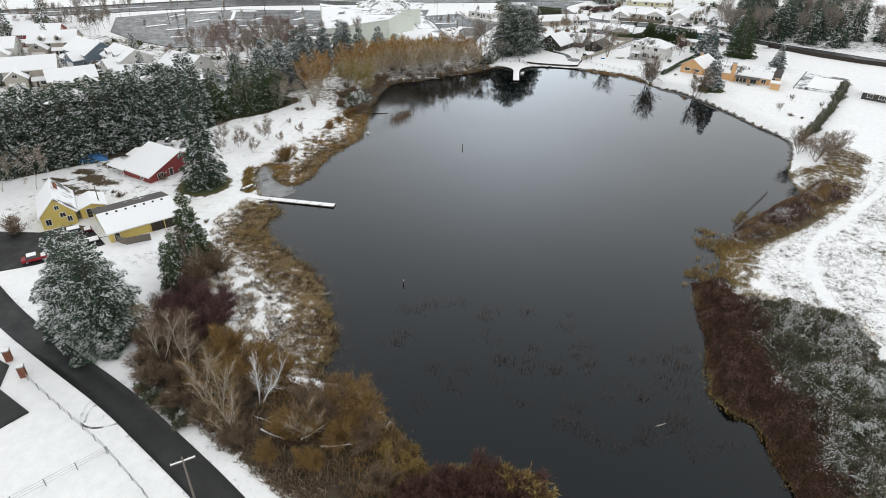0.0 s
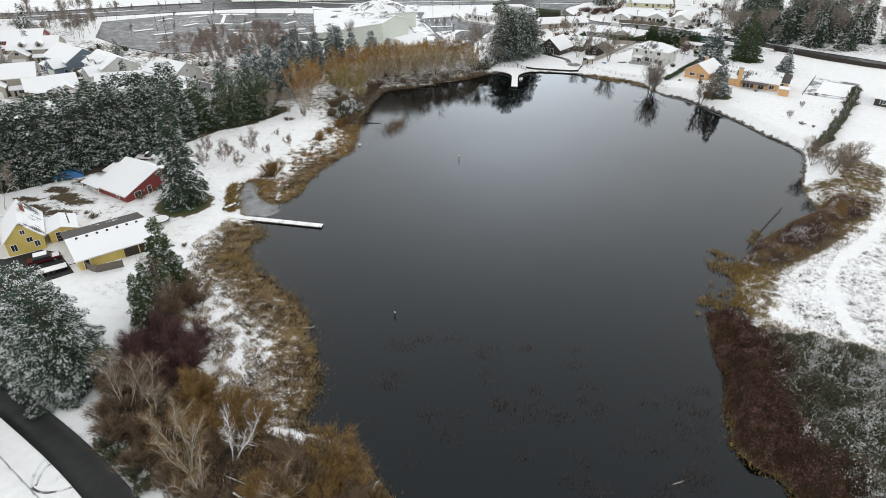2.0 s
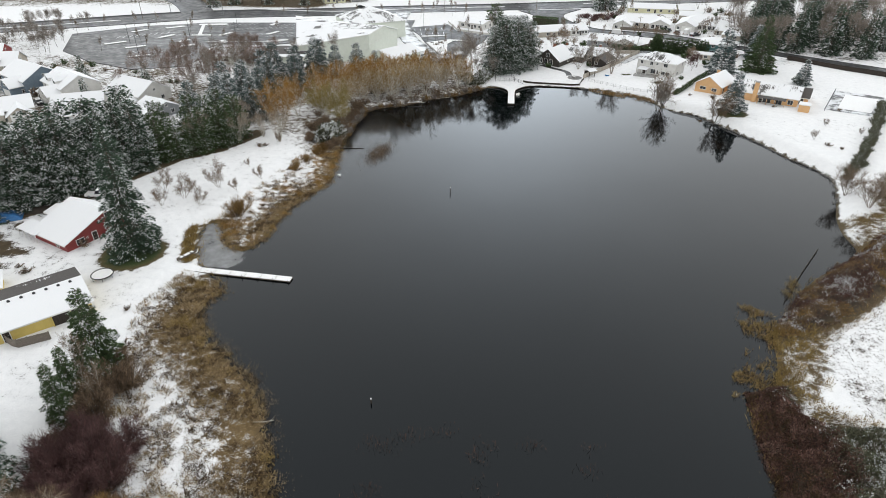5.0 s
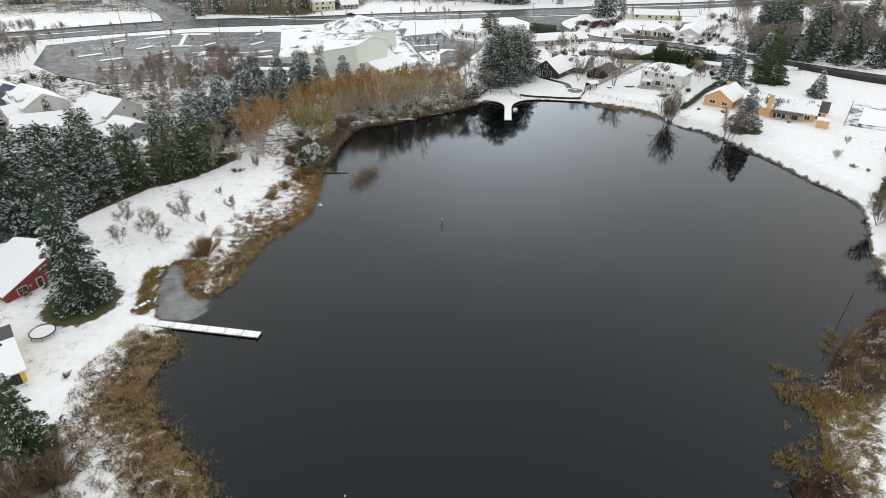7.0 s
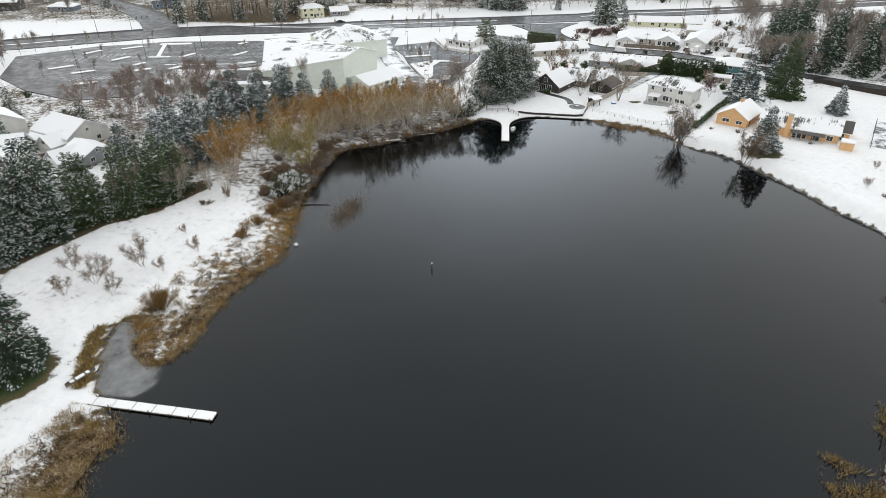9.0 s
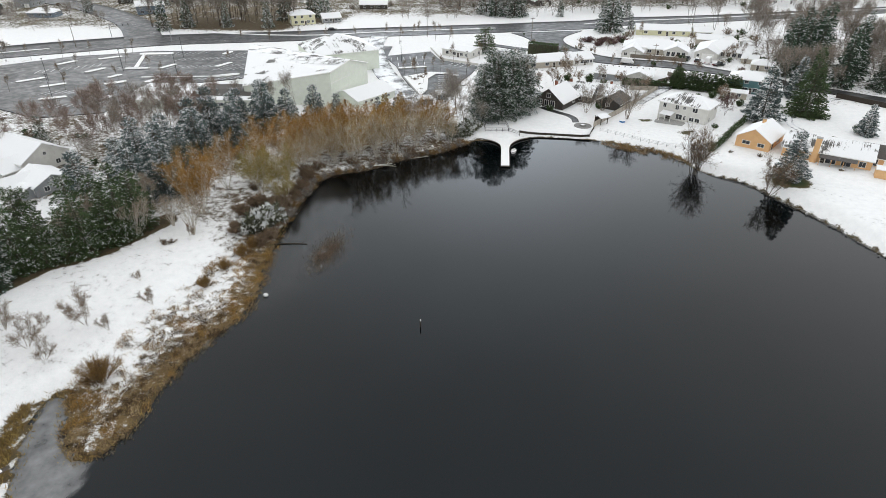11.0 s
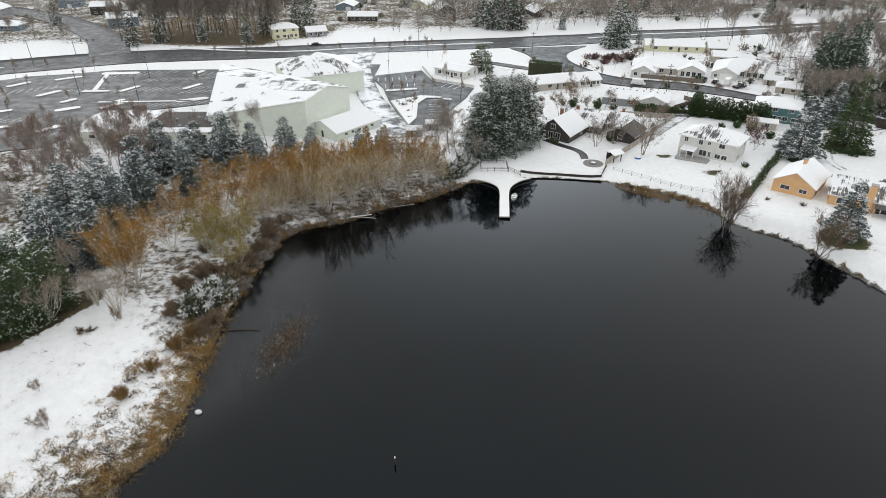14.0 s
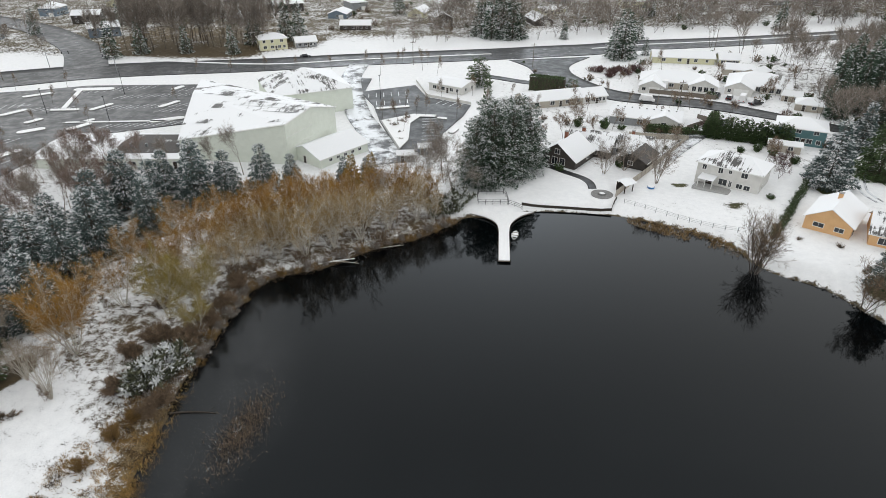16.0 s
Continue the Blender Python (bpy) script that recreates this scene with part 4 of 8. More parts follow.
def willow(height, spread_w, label, wood, twig, twigs, stems, seed, lean=(0.0, 0.0), droop=0.0, name="willow", category="willow"):
    """A many-stemmed willow: fanned curving stems, side branches, and a haze of fine twigs about them."""
    g = np.random.default_rng(seed)
    root = thing(name, 0, 0, 0, 0, label, category)
    P0, P1, R0, R1, ways = [], [], [], [], []

    def rod(p, d, length, r, bend, n):
        """A curving rod of n pieces; returns its points and directions."""
        pts, dirs = [p], []
        for k in range(n):
            d = d + bend + g.normal(0, 0.07, 3)
            d = d / np.linalg.norm(d)
            q = pts[-1] + d * length / n
            P0.append(pts[-1]), P1.append(q), R0.append(r * (1 - 0.7 * k / n)), R1.append(r * (1 - 0.7 * (k + 1) / n)), ways.append(d)
            pts.append(q), dirs.append(d)
        return pts, dirs

    marks = []
    for k in range(stems):
        a = 2 * math.pi * (k + g.uniform(-0.3, 0.3)) / stems
        tilt = g.uniform(0.15, 1.0) ** 0.8 * spread_w / height * 1.1
        d = np.array([math.cos(a) * tilt + lean[0], math.sin(a) * tilt + lean[1], 1.0])
        pts, dirs = rod(np.array([0.25 * math.cos(a), 0.25 * math.sin(a), -0.1]), d / np.linalg.norm(d), height * g.uniform(0.82, 1.0) * (1.05 - 0.30 * min(1.0, tilt)), 0.010 * height, np.array([0, 0, 0.06 - droop]), 7)
        for i in range(2, 8):
            for _ in range(2):
                e = dirs[i - 1] + g.normal(0, 0.45, 3) + [0, 0, 0.15]
                sub_p, sub_d = rod(pts[i], e / np.linalg.norm(e), height * g.uniform(0.18, 0.34) * (1.15 - 0.08 * i), 0.0034 * height, np.array([0, 0, 0.05 - droop]), 4)
                for j in range(1, 5):
                    for _ in range(2):
                        f = sub_d[j - 1] + g.normal(0, 0.45, 3)
                        tip_p, tip_d = rod(sub_p[j], f / np.linalg.norm(f), height * g.uniform(0.07, 0.15), 0.0017 * height, np.array([0, 0, 0.05 - droop]), 2)
                        marks += list(zip(tip_p[1:], tip_d))
    v, f = tubes(P0, P1, np.maximum(R0, 0.012), np.maximum(R1, 0.008), 3)
    part_mesh("trunk", mesh_from("trunk", v, f, wood), root, "fanned pale stems and branches")
    mp, md = np.array([m[0] for m in marks]), np.array([m[1] for m in marks])
    high = mp[:, 2] > 0.24 * mp[:, 2].max()
    mp, md = mp[high], md[high]
    pick = g.integers(0, len(mp), twigs)
    way = md[pick] + g.normal(0, 0.38, (twigs, 3))
    way[:, 2] += 0.12 - droop * 2
    v, f = blades(mp[pick] + g.normal(0, 0.12, (twigs, 3)), way, 0.085 * height * g.uniform(0.5, 1.4, twigs), 0.034 * g.uniform(0.7, 1.4, twigs))
    part_mesh("crown", mesh_from("crown", v, f, twig, False, snow=np.zeros(twigs)), root, "crown of fine leafless twigs")
    return root


def woods(name, spots, source, label, seed=1, thin=1.0):
    """Many far trees joined into one object, from the parts of one source tree, which is then taken away."""
    g = np.random.default_rng(seed)
    V, F, S, I, at = [], [], [], [], 0
    slots = []
    for idx, child in enumerate(source.children):
        me = child.data
        v = np.empty(len(me.vertices) * 3, np.float32)
        me.vertices.foreach_get("co", v)
        f = np.empty(len(me.loops), np.int32)
        me.loops.foreach_get("vertex_index", f)
        slots.append((v.reshape(-1, 3), f.reshape(-1, 4), np.array([d.value for d in me.attributes["snow"].data]) if "snow" in me.attributes else np.zeros(len(me.polygons)), me.materials[0]))
    for x, y, s in spots:
        a, k = g.uniform(0, 6.28), s * g.uniform(0.82, 1.18)
        wx = k * g.uniform(0.85, 1.15)
        rot = np.array([[math.cos(a) * wx, -math.sin(a) * wx, 0], [math.sin(a) * wx, math.cos(a) * wx, 0], [0, 0, k]])
        org = np.array([x, y, ground_at(x, y)])
        for i, (v, f, sn, _) in enumerate(slots):
            V.append(v @ rot.T + org), F.append(f + at), S.append(sn), I.append(np.full(len(f), i, np.int32))
            at += len(v)
    me = mesh_from(name, np.concatenate(V), np.concatenate(F), None, False, snow=np.concatenate(S))
    for sl in slots:
        me.materials.append(sl[3])
    me.polygons.foreach_set("material_index", np.concatenate(I))
    for child in list(source.children):
        bpy.data.objects.remove(child)
    bpy.data.objects.remove(source)
    return tagged(new(name, me), label, "woods", kind="stuff")


def shrub(name, height, radius, twigs, material, label, seed=1, snow=0.0, upright=0.9, width=0.05, category="shrub"):
    """A many-stemmed shrub: stems from one stool and dense twigs."""
    g = np.random.default_rng(seed)
    root = thing(name, 0, 0, 0, 0, label, category)
    twigs = int(twigs * 0.78)
    n = 16 + int(height * 7)
    a, s = g.uniform(0, 2 * math.pi, n), np.sqrt(g.uniform(0.02, 1, n))
    lobes = 1 + 0.28 * np.sin(2 * a + seed) + 0.18 * np.sin(5 * a + 2 * seed)
    tip = np.column_stack([np.cos(a) * s * radius * lobes * 0.82, np.sin(a) * s * radius * lobes * 0.82, height * (1 - 0.42 * s * s) * g.uniform(0.5, 0.95, n)])
    low = tip * [0.35, 0.35, 0] + g.normal(0, 0.1, (n, 3)) * [1, 1, 0]
    v, f = tubes(low, tip, 0.045, 0.014, 3)
    part_mesh("stem", mesh_from("stem", v, f, "bark"), root)
    pick = g.integers(0, n, twigs)
    h = g.random(twigs) ** 0.6
    base = low[pick] + (tip - low)[pick] * h[:, None] + g.normal(0, 0.07 * radius, (twigs, 3))
    base[:, 2] = np.maximum(base[:, 2], 0.05)
    stemway = (tip - low)[pick]
    stemway /= np.linalg.norm(stemway, axis=1, keepdims=True)
    way = stemway * upright + g.normal(0, 0.5, (twigs, 3))
    ln = 0.13 * height * g.uniform(0.5, 1.6, twigs) + 0.15
    v, f = blades(base, way, ln, width * g.uniform(0.6, 1.5, twigs))
    value = (patches(base, 0.9, seed) + 0.3 * (h - 0.6) + g.normal(0, 0.15, twigs) > (1.05 - 0.9 * snow if snow > 0.03 else 9)).astype(float)
    part_mesh("crown", mesh_from("crown", v, f, material, False, snow=value), root, "dense twigs")
    return root


def scattered(poly, per_m2, gaps=0.0, gap_size=4.0):
    """Random places within a plan outline, with open gaps between clumps."""
    poly = np.asarray(poly, float)
    lo, hi = poly.min(0), poly.max(0)
    n = int(np.prod(hi - lo) * per_m2)
    p = rng.uniform(lo, hi, (n, 2))
    p = p[inside(poly, p)]
    if gaps:
        v = patches(p, gap_size, 3.0) + rng.normal(0, 0.12, len(p))
        p = p[v > np.quantile(v, gaps)]
    return p


def stalks(name, pts, height, width, material, label, category="reeds", snow=0.0, lean=0.35, mound=None, afloat=False):
    z = np.full(len(pts), -0.03) if afloat else ground_height(pts) - 0.04
    n = len(pts)
    if mound is not None:
        z = z + mound(pts) * rng.random(n) ** 0.35
    way = rng.normal(0, lean, (n, 3))
    way[:, 2] = 1
    v, f = blades(np.column_stack([pts, z]), way, height * rng.uniform(0.5, 1.35, n), width * rng.uniform(0.6, 1.5, n))
    cover = 0.42 * patches(np.asarray(pts), 5.0, 1.0) + 0.48 * patches(np.asarray(pts), 0.8, 2.0) + rng.normal(0, 0.13, n)
    me = mesh_from(name, v, f, material, False, snow=(cover > np.quantile(cover, 1 - snow)).astype(float) if snow else np.zeros(n))
    return tagged(new(name, me), label, category, kind="stuff")


def place(source, spots, group="", vary=0.12, seed=3, sink=0.0):
    """Copies of a thing at plan spots (x, y, size), the first taking the original."""
    g = np.random.default_rng(seed)
    for i, (x, y, s) in enumerate(spots):
        k = s * g.uniform(1 - vary, 1 + vary)
        ob = copy_thing(source, Matrix.Identity(4)) if i else source
        ob.matrix_basis = Matrix.LocRotScale((x, y, ground_at(x, y) - sink), Euler((0, 0, g.uniform(0, 6.28))), (k * g.uniform(0.93, 1.07), k * g.uniform(0.93, 1.07), k))
        if group:
            ob["group"] = group
    return source


def along(line, gap, jitter=0.6, seed=1, size=1.0):
    g = np.random.default_rng(seed)
    line = np.asarray(line, float)
    seg = np.hypot(*np.diff(line, axis=0).T)
    at = np.concatenate([[0], np.cumsum(seg)])
    out = []
    for s in np.arange(0, at[-1], gap):
        x, y = np.interp(s, at, line[:, 0]), np.interp(s, at, line[:, 1])
        out.append((x + g.normal(0, jitter), y + g.normal(0, jitter), size))
    return out


# big conifers by the near road
place(conifer("conifer", 18.0, 7.3, 64000, 0.33, "fir", 0.22, 0.52, 0.03, 0.3, "broad snow-dusted cedar beside the road", 11), [(-63.9, 77.0, 0.92), (-58.9, 73.8, 0.95)], "cedars by the road", 0.03)
place(conifer("conifer", 25.5, 5.2, 30000, 0.42, "fir", 0.13, 0.8, 0.05, 0.5, "tall drooping spruce on a green patch in snow", 12), [(-69.2, 129.6, 1.0)], "", 0.0)
place(conifer("conifer", 15.0, 3.9, 22000, 0.38, "green", 0.12, 0.75, 0.02, 0.3, "dark green conifer among bare shrubs", 13), [(-56.5, 98.0, 0.92), (-55.2, 87.5, 0.62), (-56.0, 91.2, 0.6), (-54.2, 94.0, 0.5)], "", 0.0)
HEDGE_ROW = along([(-141, 107), (-128, 119), (-116, 130.5), (-104, 142.5), (-95, 153.5), (-88.5, 168)], 3.5, 0.6, 2)
HEDGE_BACK = [(x - 4.2, y + 4.4, 1.02) for x, y, _ in HEDGE_ROW]
place(conifer("conifer", 17.0, 4.9, 20000, 0.40, "fir", 0.21, 0.5, 0.02, 0.35, "snow-laden conifer in a dense windbreak row", 14), HEDGE_ROW, "conifer windbreak", 0.08, 4)
place(conifer("conifer", 17.5, 5.0, 4600, 0.8, "fir", 0.21, 0.5, 0.2, 0.35, "snow-laden conifer behind the windbreak row", 24), HEDGE_BACK, "conifer windbreak", 0.08, 5)
place(conifer("conifer", 11.5, 3.4, 11000, 0.33, "green", 0.07, 0.5, 0.02, 0.2, "dark green conifer at the edge of the snowy lawn", 15),
      along([(-86, 173.5), (-80, 178.5), (-75, 184), (-72, 192)], 3.6, 0.5, 5) + along([(-92, 180), (-84, 188), (-77, 198)], 4.6, 0.8, 6), "green conifers by the lawn", 0.12, 5)
place(conifer("conifer", 5.0, 1.1, 1500, 0.32, "green", 0.06, 0.35, 0.02, 0.0, "narrow clipped cypress in a short row", 16), along([(-88.5, 170), (-80.5, 175)], 1.9, 0.15, 6), "cypress row", 0.1, 6)
FIRS = [(-86, 208, 0.9), (-82, 218, 1.0), (-76.5, 218, 0.85), (-83, 238, 1.0), (-77, 228, 0.9), (-71.2, 238, 0.9), (-75, 247, 0.95), (-67, 251, 1.0), (-62.0, 256, 0.9), (-90, 222, 0.95), (-87, 230, 0.85),
        (-55.5, 262, 0.75), (-70, 257, 0.95), (-77, 256, 0.85), (-83, 249, 0.9), (-37, 268, 0.42), (-31, 267, 0.45), (-90, 199, 0.85), (-80, 203, 0.95), (-74.5, 206, 0.85), (-49, 264, 0.6)]
place(conifer("conifer", 14.0, 6.0, 15000, 0.46, "blue_fir", 0.20, 0.72, 0.03, 0.3, "blue-green fir lightly snowed, in a belt of trees", 17), FIRS, "firs before the hall", 0.1, 7)
place(conifer("conifer", 20.0, 6.4, 30000, 0.38, "fir", 0.23, 0.5, 0.05, 0.25, "tall snow-laden conifer in a lakeside clump", 18),
      [(-4.0, 266.5, 0.86), (0, 268, 0.95), (4.5, 271.5, 0.95), (9, 277.5, 0.9), (-1.5, 274, 1.0), (6, 280, 0.9), (2.2, 275.5, 1.0)], "conifer clump", 0.05, 8)
place(conifer("conifer", 12.0, 4.3, 16000, 0.38, "blue_fir", 0.24, 0.9, 0.02, 0.1, "blue spruce on a round green patch in the lawn", 19),
      [(71, 226.2, 1.0), (80, 270.5, 1.36), (100, 296, 1.15), (104.9, 260, 0.76)], "blue spruces", 0.02, 9)
place(conifer("conifer", 20.0, 6.6, 11000, 0.6, "green", 0.02, 0.95, 0.02, 0.3, "broad green cedar free of snow", 20), [(95.8, 278, 1.0)], "", 0.0)
EAST_WOOD = [(112, 338, 0.9), (121, 332, 1.05), (129, 322, 1.1), (136, 333, 1.0), (118, 345, 1.0), (143, 318, 1.0), (128, 350, 1.1), (150, 330, 1.1), (160, 320, 1.0), (146, 350, 1.1), (172, 318, 1.0), (160, 345, 1.1), (107, 325, 0.8), (116, 331.5, 0.95), (114, 314.7, 0.85), (127, 359, 1.1), (128, 345, 1.15), (122, 312, 1.05), (134, 308, 1.1), (146, 304, 1.0), (120, 352, 1.0)]
place(conifer("conifer", 19.0, 4.6, 6000, 0.7, "fir", 0.12, 0.8, 0.03, 0.35, "tall dark fir at the edge of a wood", 21), EAST_WOOD, "firs of the eastern wood", 0.1, 10)
FAR_FIRS = [(-7, 361, 0.45), (-2.5, 450, 1.45), (3, 455, 1.5), (8, 449, 1.3), (-8, 458, 1.2), (55, 406, 1.15), (52, 409, 1.0), (58, 410, 0.95), (66, 412, 0.5), (-118, 428, 1.1), (-106, 440, 1.15), (-98, 436, 1.0), (-120, 405, 0.8), (-162, 402, 0.9), (-142, 405, 0.75), (34, 452, 0.6), (-170, 392, 0.9), (70, 448, 0.6), (12, 452, 1.0),
            (-240, 440, 0.8), (-210, 470, 0.9), (150, 480, 0.9), (210, 530, 1.0), (-60, 520, 0.9), (90, 520, 1.0), (-160, 206, 0.5), (-190, 242, 0.6), (-205, 262, 0.9), (-214, 250, 1.0), (-150, 238, 0.55), (-122, 231, 0.6), (-131, 211, 0.55)]
place(conifer("conifer", 17.0, 4.4, 1700, 1.05, "fir", 0.3, 0.75, 0.03, 0.3, "dark fir near the main road", 22), FAR_FIRS, "scattered firs", 0.1, 11)
place(conifer("arborvitae", 6.2, 1.5, 3000, 0.45, "green", 0.0, 0.62, 0.0, 0.0, "dark arborvitae in a tall clipped screen", 23),
      along([(62, 305), (66, 303), (72, 300.5), (82, 296)], 1.3, 0.12, 8) + along([(63, 306), (66, 311.5)], 1.3, 0.1, 9), "arborvitae screen", 0.12, 12)



def clipped_hedge(line, tall, deep, blades_m2, label):
    """A clipped hedge: a straight-sided mass of small leaf sprays round a dark core of stems."""
    (ax, ay), (bx, by) = line
    length = math.hypot(bx - ax, by - ay)
    turn = math.atan2(by - ay, bx - ax)
    root = thing("clipped_hedge", ax, ay, ground_at(ax, ay), math.degrees(turn), label, "hedge")
    n = int(blades_m2 * (2 * tall * length + deep * length))
    g = np.random.default_rng(77)
    x, y, z = g.uniform(0, length, n), g.uniform(-deep / 2, deep / 2, n), g.uniform(0.1, tall, n)
    face = g.random(n)
    y = np.where(face < 0.7, np.sign(y) * deep / 2 * g.uniform(0.85, 1.02, n), y)
    z = np.where(face >= 0.7, tall * g.uniform(0.95, 1.02, n), z)
    v, f = blades(np.column_stack([x, y, z]), g.normal(0, 1, (n, 3)) + [0, 0, 0.3], g.uniform(0.3, 0.6, n), g.uniform(0.12, 0.25, n))
    part_mesh("crown", mesh_from("crown", v, f, "green", False, snow=np.zeros(n)), root, "clipped dark green leaves")
    # overlapping thick stems form a dark core in place of inner shade
    s = np.arange(0.5, length, 1.0)
    c0 = np.column_stack([s, np.zeros((len(s), 2))])
    v, f = tubes(c0, c0 + [0, 0, tall * 0.85], deep * 0.3, deep * 0.25, 5)
    part_mesh("stem", mesh_from("stem", v, f, "bark"), root)


clipped_hedge([(12.8, 355.6), (25, 351.4)], 5.4, 3.0, 22, "tall clipped evergreen hedge beside the street")
place(conifer("evergreen_tree", 10.0, 4.6, 4200, 0.6, "green", 0.0, 0.34, 0.05, 0.1, "round dark evergreen beside a white building", 71), [(-6.0, 358.5, 1.0)], "", 0.0)
place(conifer("cypress", 7.5, 1.5, 1500, 0.4, "green", 0.0, 0.4, 0.0, 0.0, "slim dark cypress in the snow", 72), [(-2.5, 340, 1.0), (26.6, 349.5, 0.8), (28.4, 348.6, 0.75)], "cypresses by the street", 0.05)
# golden willows and bare trees along the north-west shore
WILLOWS = [(-63.0, 198.0, 0.98), (-62.5, 211, 0.78), (-58.5, 221, 0.78), (-67, 224, 0.75), (-52.5, 227, 0.78), (-60, 231, 0.86), (-47, 234, 0.84), (-54, 238, 0.88), (-40.5, 238, 0.88), (-47.5, 242, 0.86), (-34, 243, 0.86), (-41, 247, 0.82), (-27.5, 247.5, 0.78), (-34.5, 252, 0.72), (-20.5, 252, 0.70), (-51, 233, 0.75), (-44.5, 238.5, 0.8), (-27, 256, 0.6), (-15.5, 255.5, 0.6)]
place(willow(12.5, 6.4, "golden willow with a dome of orange twigs", "pale_bark", "willow", 9500, 8, 31), WILLOWS[0::2], "golden willows", 0.1, 13)
place(willow(11.5, 6.6, "golden-brown willow with leaning pale stems", "white_limb", "willow", 5200, 6, 131, (-0.2, 0.1)), WILLOWS[1::2], "golden willows", 0.1, 63)
place(willow(8.5, 4.6, "olive-green willow leaning to the water", "pale_bark", "olive", 6500, 6, 32, (0.15, -0.15), 0.04), [(-53.5, 209, 1.0), (-48.5, 213, 0.95), (-46.5, 206.0, 0.75), (-57, 216, 0.9)], "olive willows", 0.08, 14)
SHORE_TREES = [(-46.5, 223.5, 0.75), (-41, 228.5, 0.85), (-36, 230, 0.95), (-31, 233.5, 0.92), (-26.5, 237.5, 0.98), (-21.5, 242, 0.92), (-38, 234, 0.95), (-16, 246.5, 0.8), (-50.5, 220, 0.8), (-45.5, 229, 0.9), (-32.5, 238.5, 0.95), (-26, 243.5, 0.9), (-54, 214.5, 0.75), (-12.5, 247, 0.65), (-49, 225.5, 0.85), (-42, 232.5, 0.9), (-35.5, 235.5, 0.9), (-29.5, 241, 0.85), (-21.5, 247.5, 0.8)]
place(willow(11.0, 5.8, "leaning shore willow with pale limbs", "white_limb", "straw_twig", 3600, 8, 33, (-0.2, 0.0)), SHORE_TREES[0::2], "bare shore trees", 0.12, 15)
place(willow(10.0, 5.4, "bare shore tree with ochre twigs and pale stems", "white_limb", "straw_twig", 3000, 8, 133, (0.1, -0.25), 0.0, "bare_tree", "tree"), SHORE_TREES[1::2], "bare shore trees", 0.12, 65)
place(conifer("young_fir", 8.5, 2.2, 4200, 0.42, "tuft", 0.03, 0.9, 0.05, -0.25, "young tawny larch above the willows", 73), [(-33.5, 262, 1.0), (-29, 263.5, 1.05)], "tawny larches", 0.06, 66)
place(bare_tree("bare_tree", 8.0, 3.4, "spreading grey bare tree on the snowy bank", "pale_bark", "pale_twig", 1800, 3, 34, 4, 1.1, 0.0, 0, 0.013, twig_w=0.024, first=0.16, fan=0.6, rods=26),
      [(-60.5, 188.5, 1.0), (-72, 187.5, 1.0), (-66.5, 192, 0.95), (-80, 181, 1.05), (-83, 186, 1.0), (-75, 196, 1.0)], "grey bare trees", 0.1, 16)
place(bare_tree("bare_tree", 16.0, 4.5, "tall thin bare tree with grey-brown twigs", "grey_limb", "grey_twig", 2000, 1, 35, 4, 1.2, 0.02, 0, 0.011),
      [(-88, 228, 0.9), (-94, 214, 0.8), (-98, 225, 0.85), (-92, 240, 1.0), (-101, 236, 0.9), (-87, 247, 0.8), (-106, 248, 0.8), (-97, 252, 0.85), (-112, 244, 0.7), (-104, 258, 0.7), (-78, 262, 0.75), (-88, 262, 0.7),
       (-69, 266, 0.7), (-63, 268, 0.75), (-95, 246, 0.75), (-12, 268, 0.9), (-9.5, 262, 0.85), (-13, 275, 0.9), (-16, 262, 0.7)], "thin bare trees", 0.15, 17)
# copse between the near road and the water
place(willow(9.5, 5.2, "spreading bare tree with pale grey limbs", "pale_bark", "twig", 2600, 3, 36, (-0.15, 0.1), 0.0, "bare_tree", "tree"), [(-47.5, 69.5, 1.0), (-43.5, 69.5, 0.85), (-52.5, 91.0, 0.7), (-57, 95.5, 0.75)], "grey bare trees of the copse", 0.06, 18)
place(willow(7.5, 6.4, "low crooked bare tree with white limbs", "pale_bark", "ochre_twig", 1800, 5, 136, (-0.3, 0.2), 0.03, "bare_tree", "tree"), [(-34.5, 61.0, 0.95), (-31.5, 58.0, 0.75), (-38.5, 64.5, 0.85), (-22, 58.5, 0.7)], "crooked trees of the copse", 0.06, 118)
place(willow(7.0, 3.6, "white leaning birch over the pond edge", "snow", "pale_twig", 500, 4, 37, (0.2, 0.25), 0.0, "bare_tree", "tree"), [(-30, 63.5, 1.0)], "", 0.05, 19)
place(shrub("shrub", 4.6, 4.4, 8000, "red_twig", "dark red dogwood thicket beside the marsh", 41, 0.0, 0.9, 0.04), [(-47.0, 81, 1.1), (-50.5, 78, 1.0), (-43.5, 78.5, 1.0), (-50.5, 84.5, 0.95), (-45, 85, 0.8), (-46.5, 75.5, 1.0), (-52, 81, 0.8)], "dogwood", 0.1, 20)
OCHRE = [(-38.5, 72.5, 1.0), (-34, 71, 0.9), (-29, 69, 0.85), (-20.5, 61.5, 1.2), (-16, 62.5, 1.0), (-18.5, 66, 1.0), (-24, 58.5, 0.8), (-14, 58.5, 0.8), (-36, 67, 0.9), (-26, 54.5, 0.6), (-20, 54, 0.65), (-22.5, 64.5, 0.9), (-32, 67.5, 0.8), (-17, 58.5, 0.8)]
place(shrub("shrub", 4.6, 3.8, 9000, "ochre_twig", "ochre willow scrub at the water", 42, 0.0, 0.9, 0.036), OCHRE[0::2], "ochre scrub", 0.1, 21)
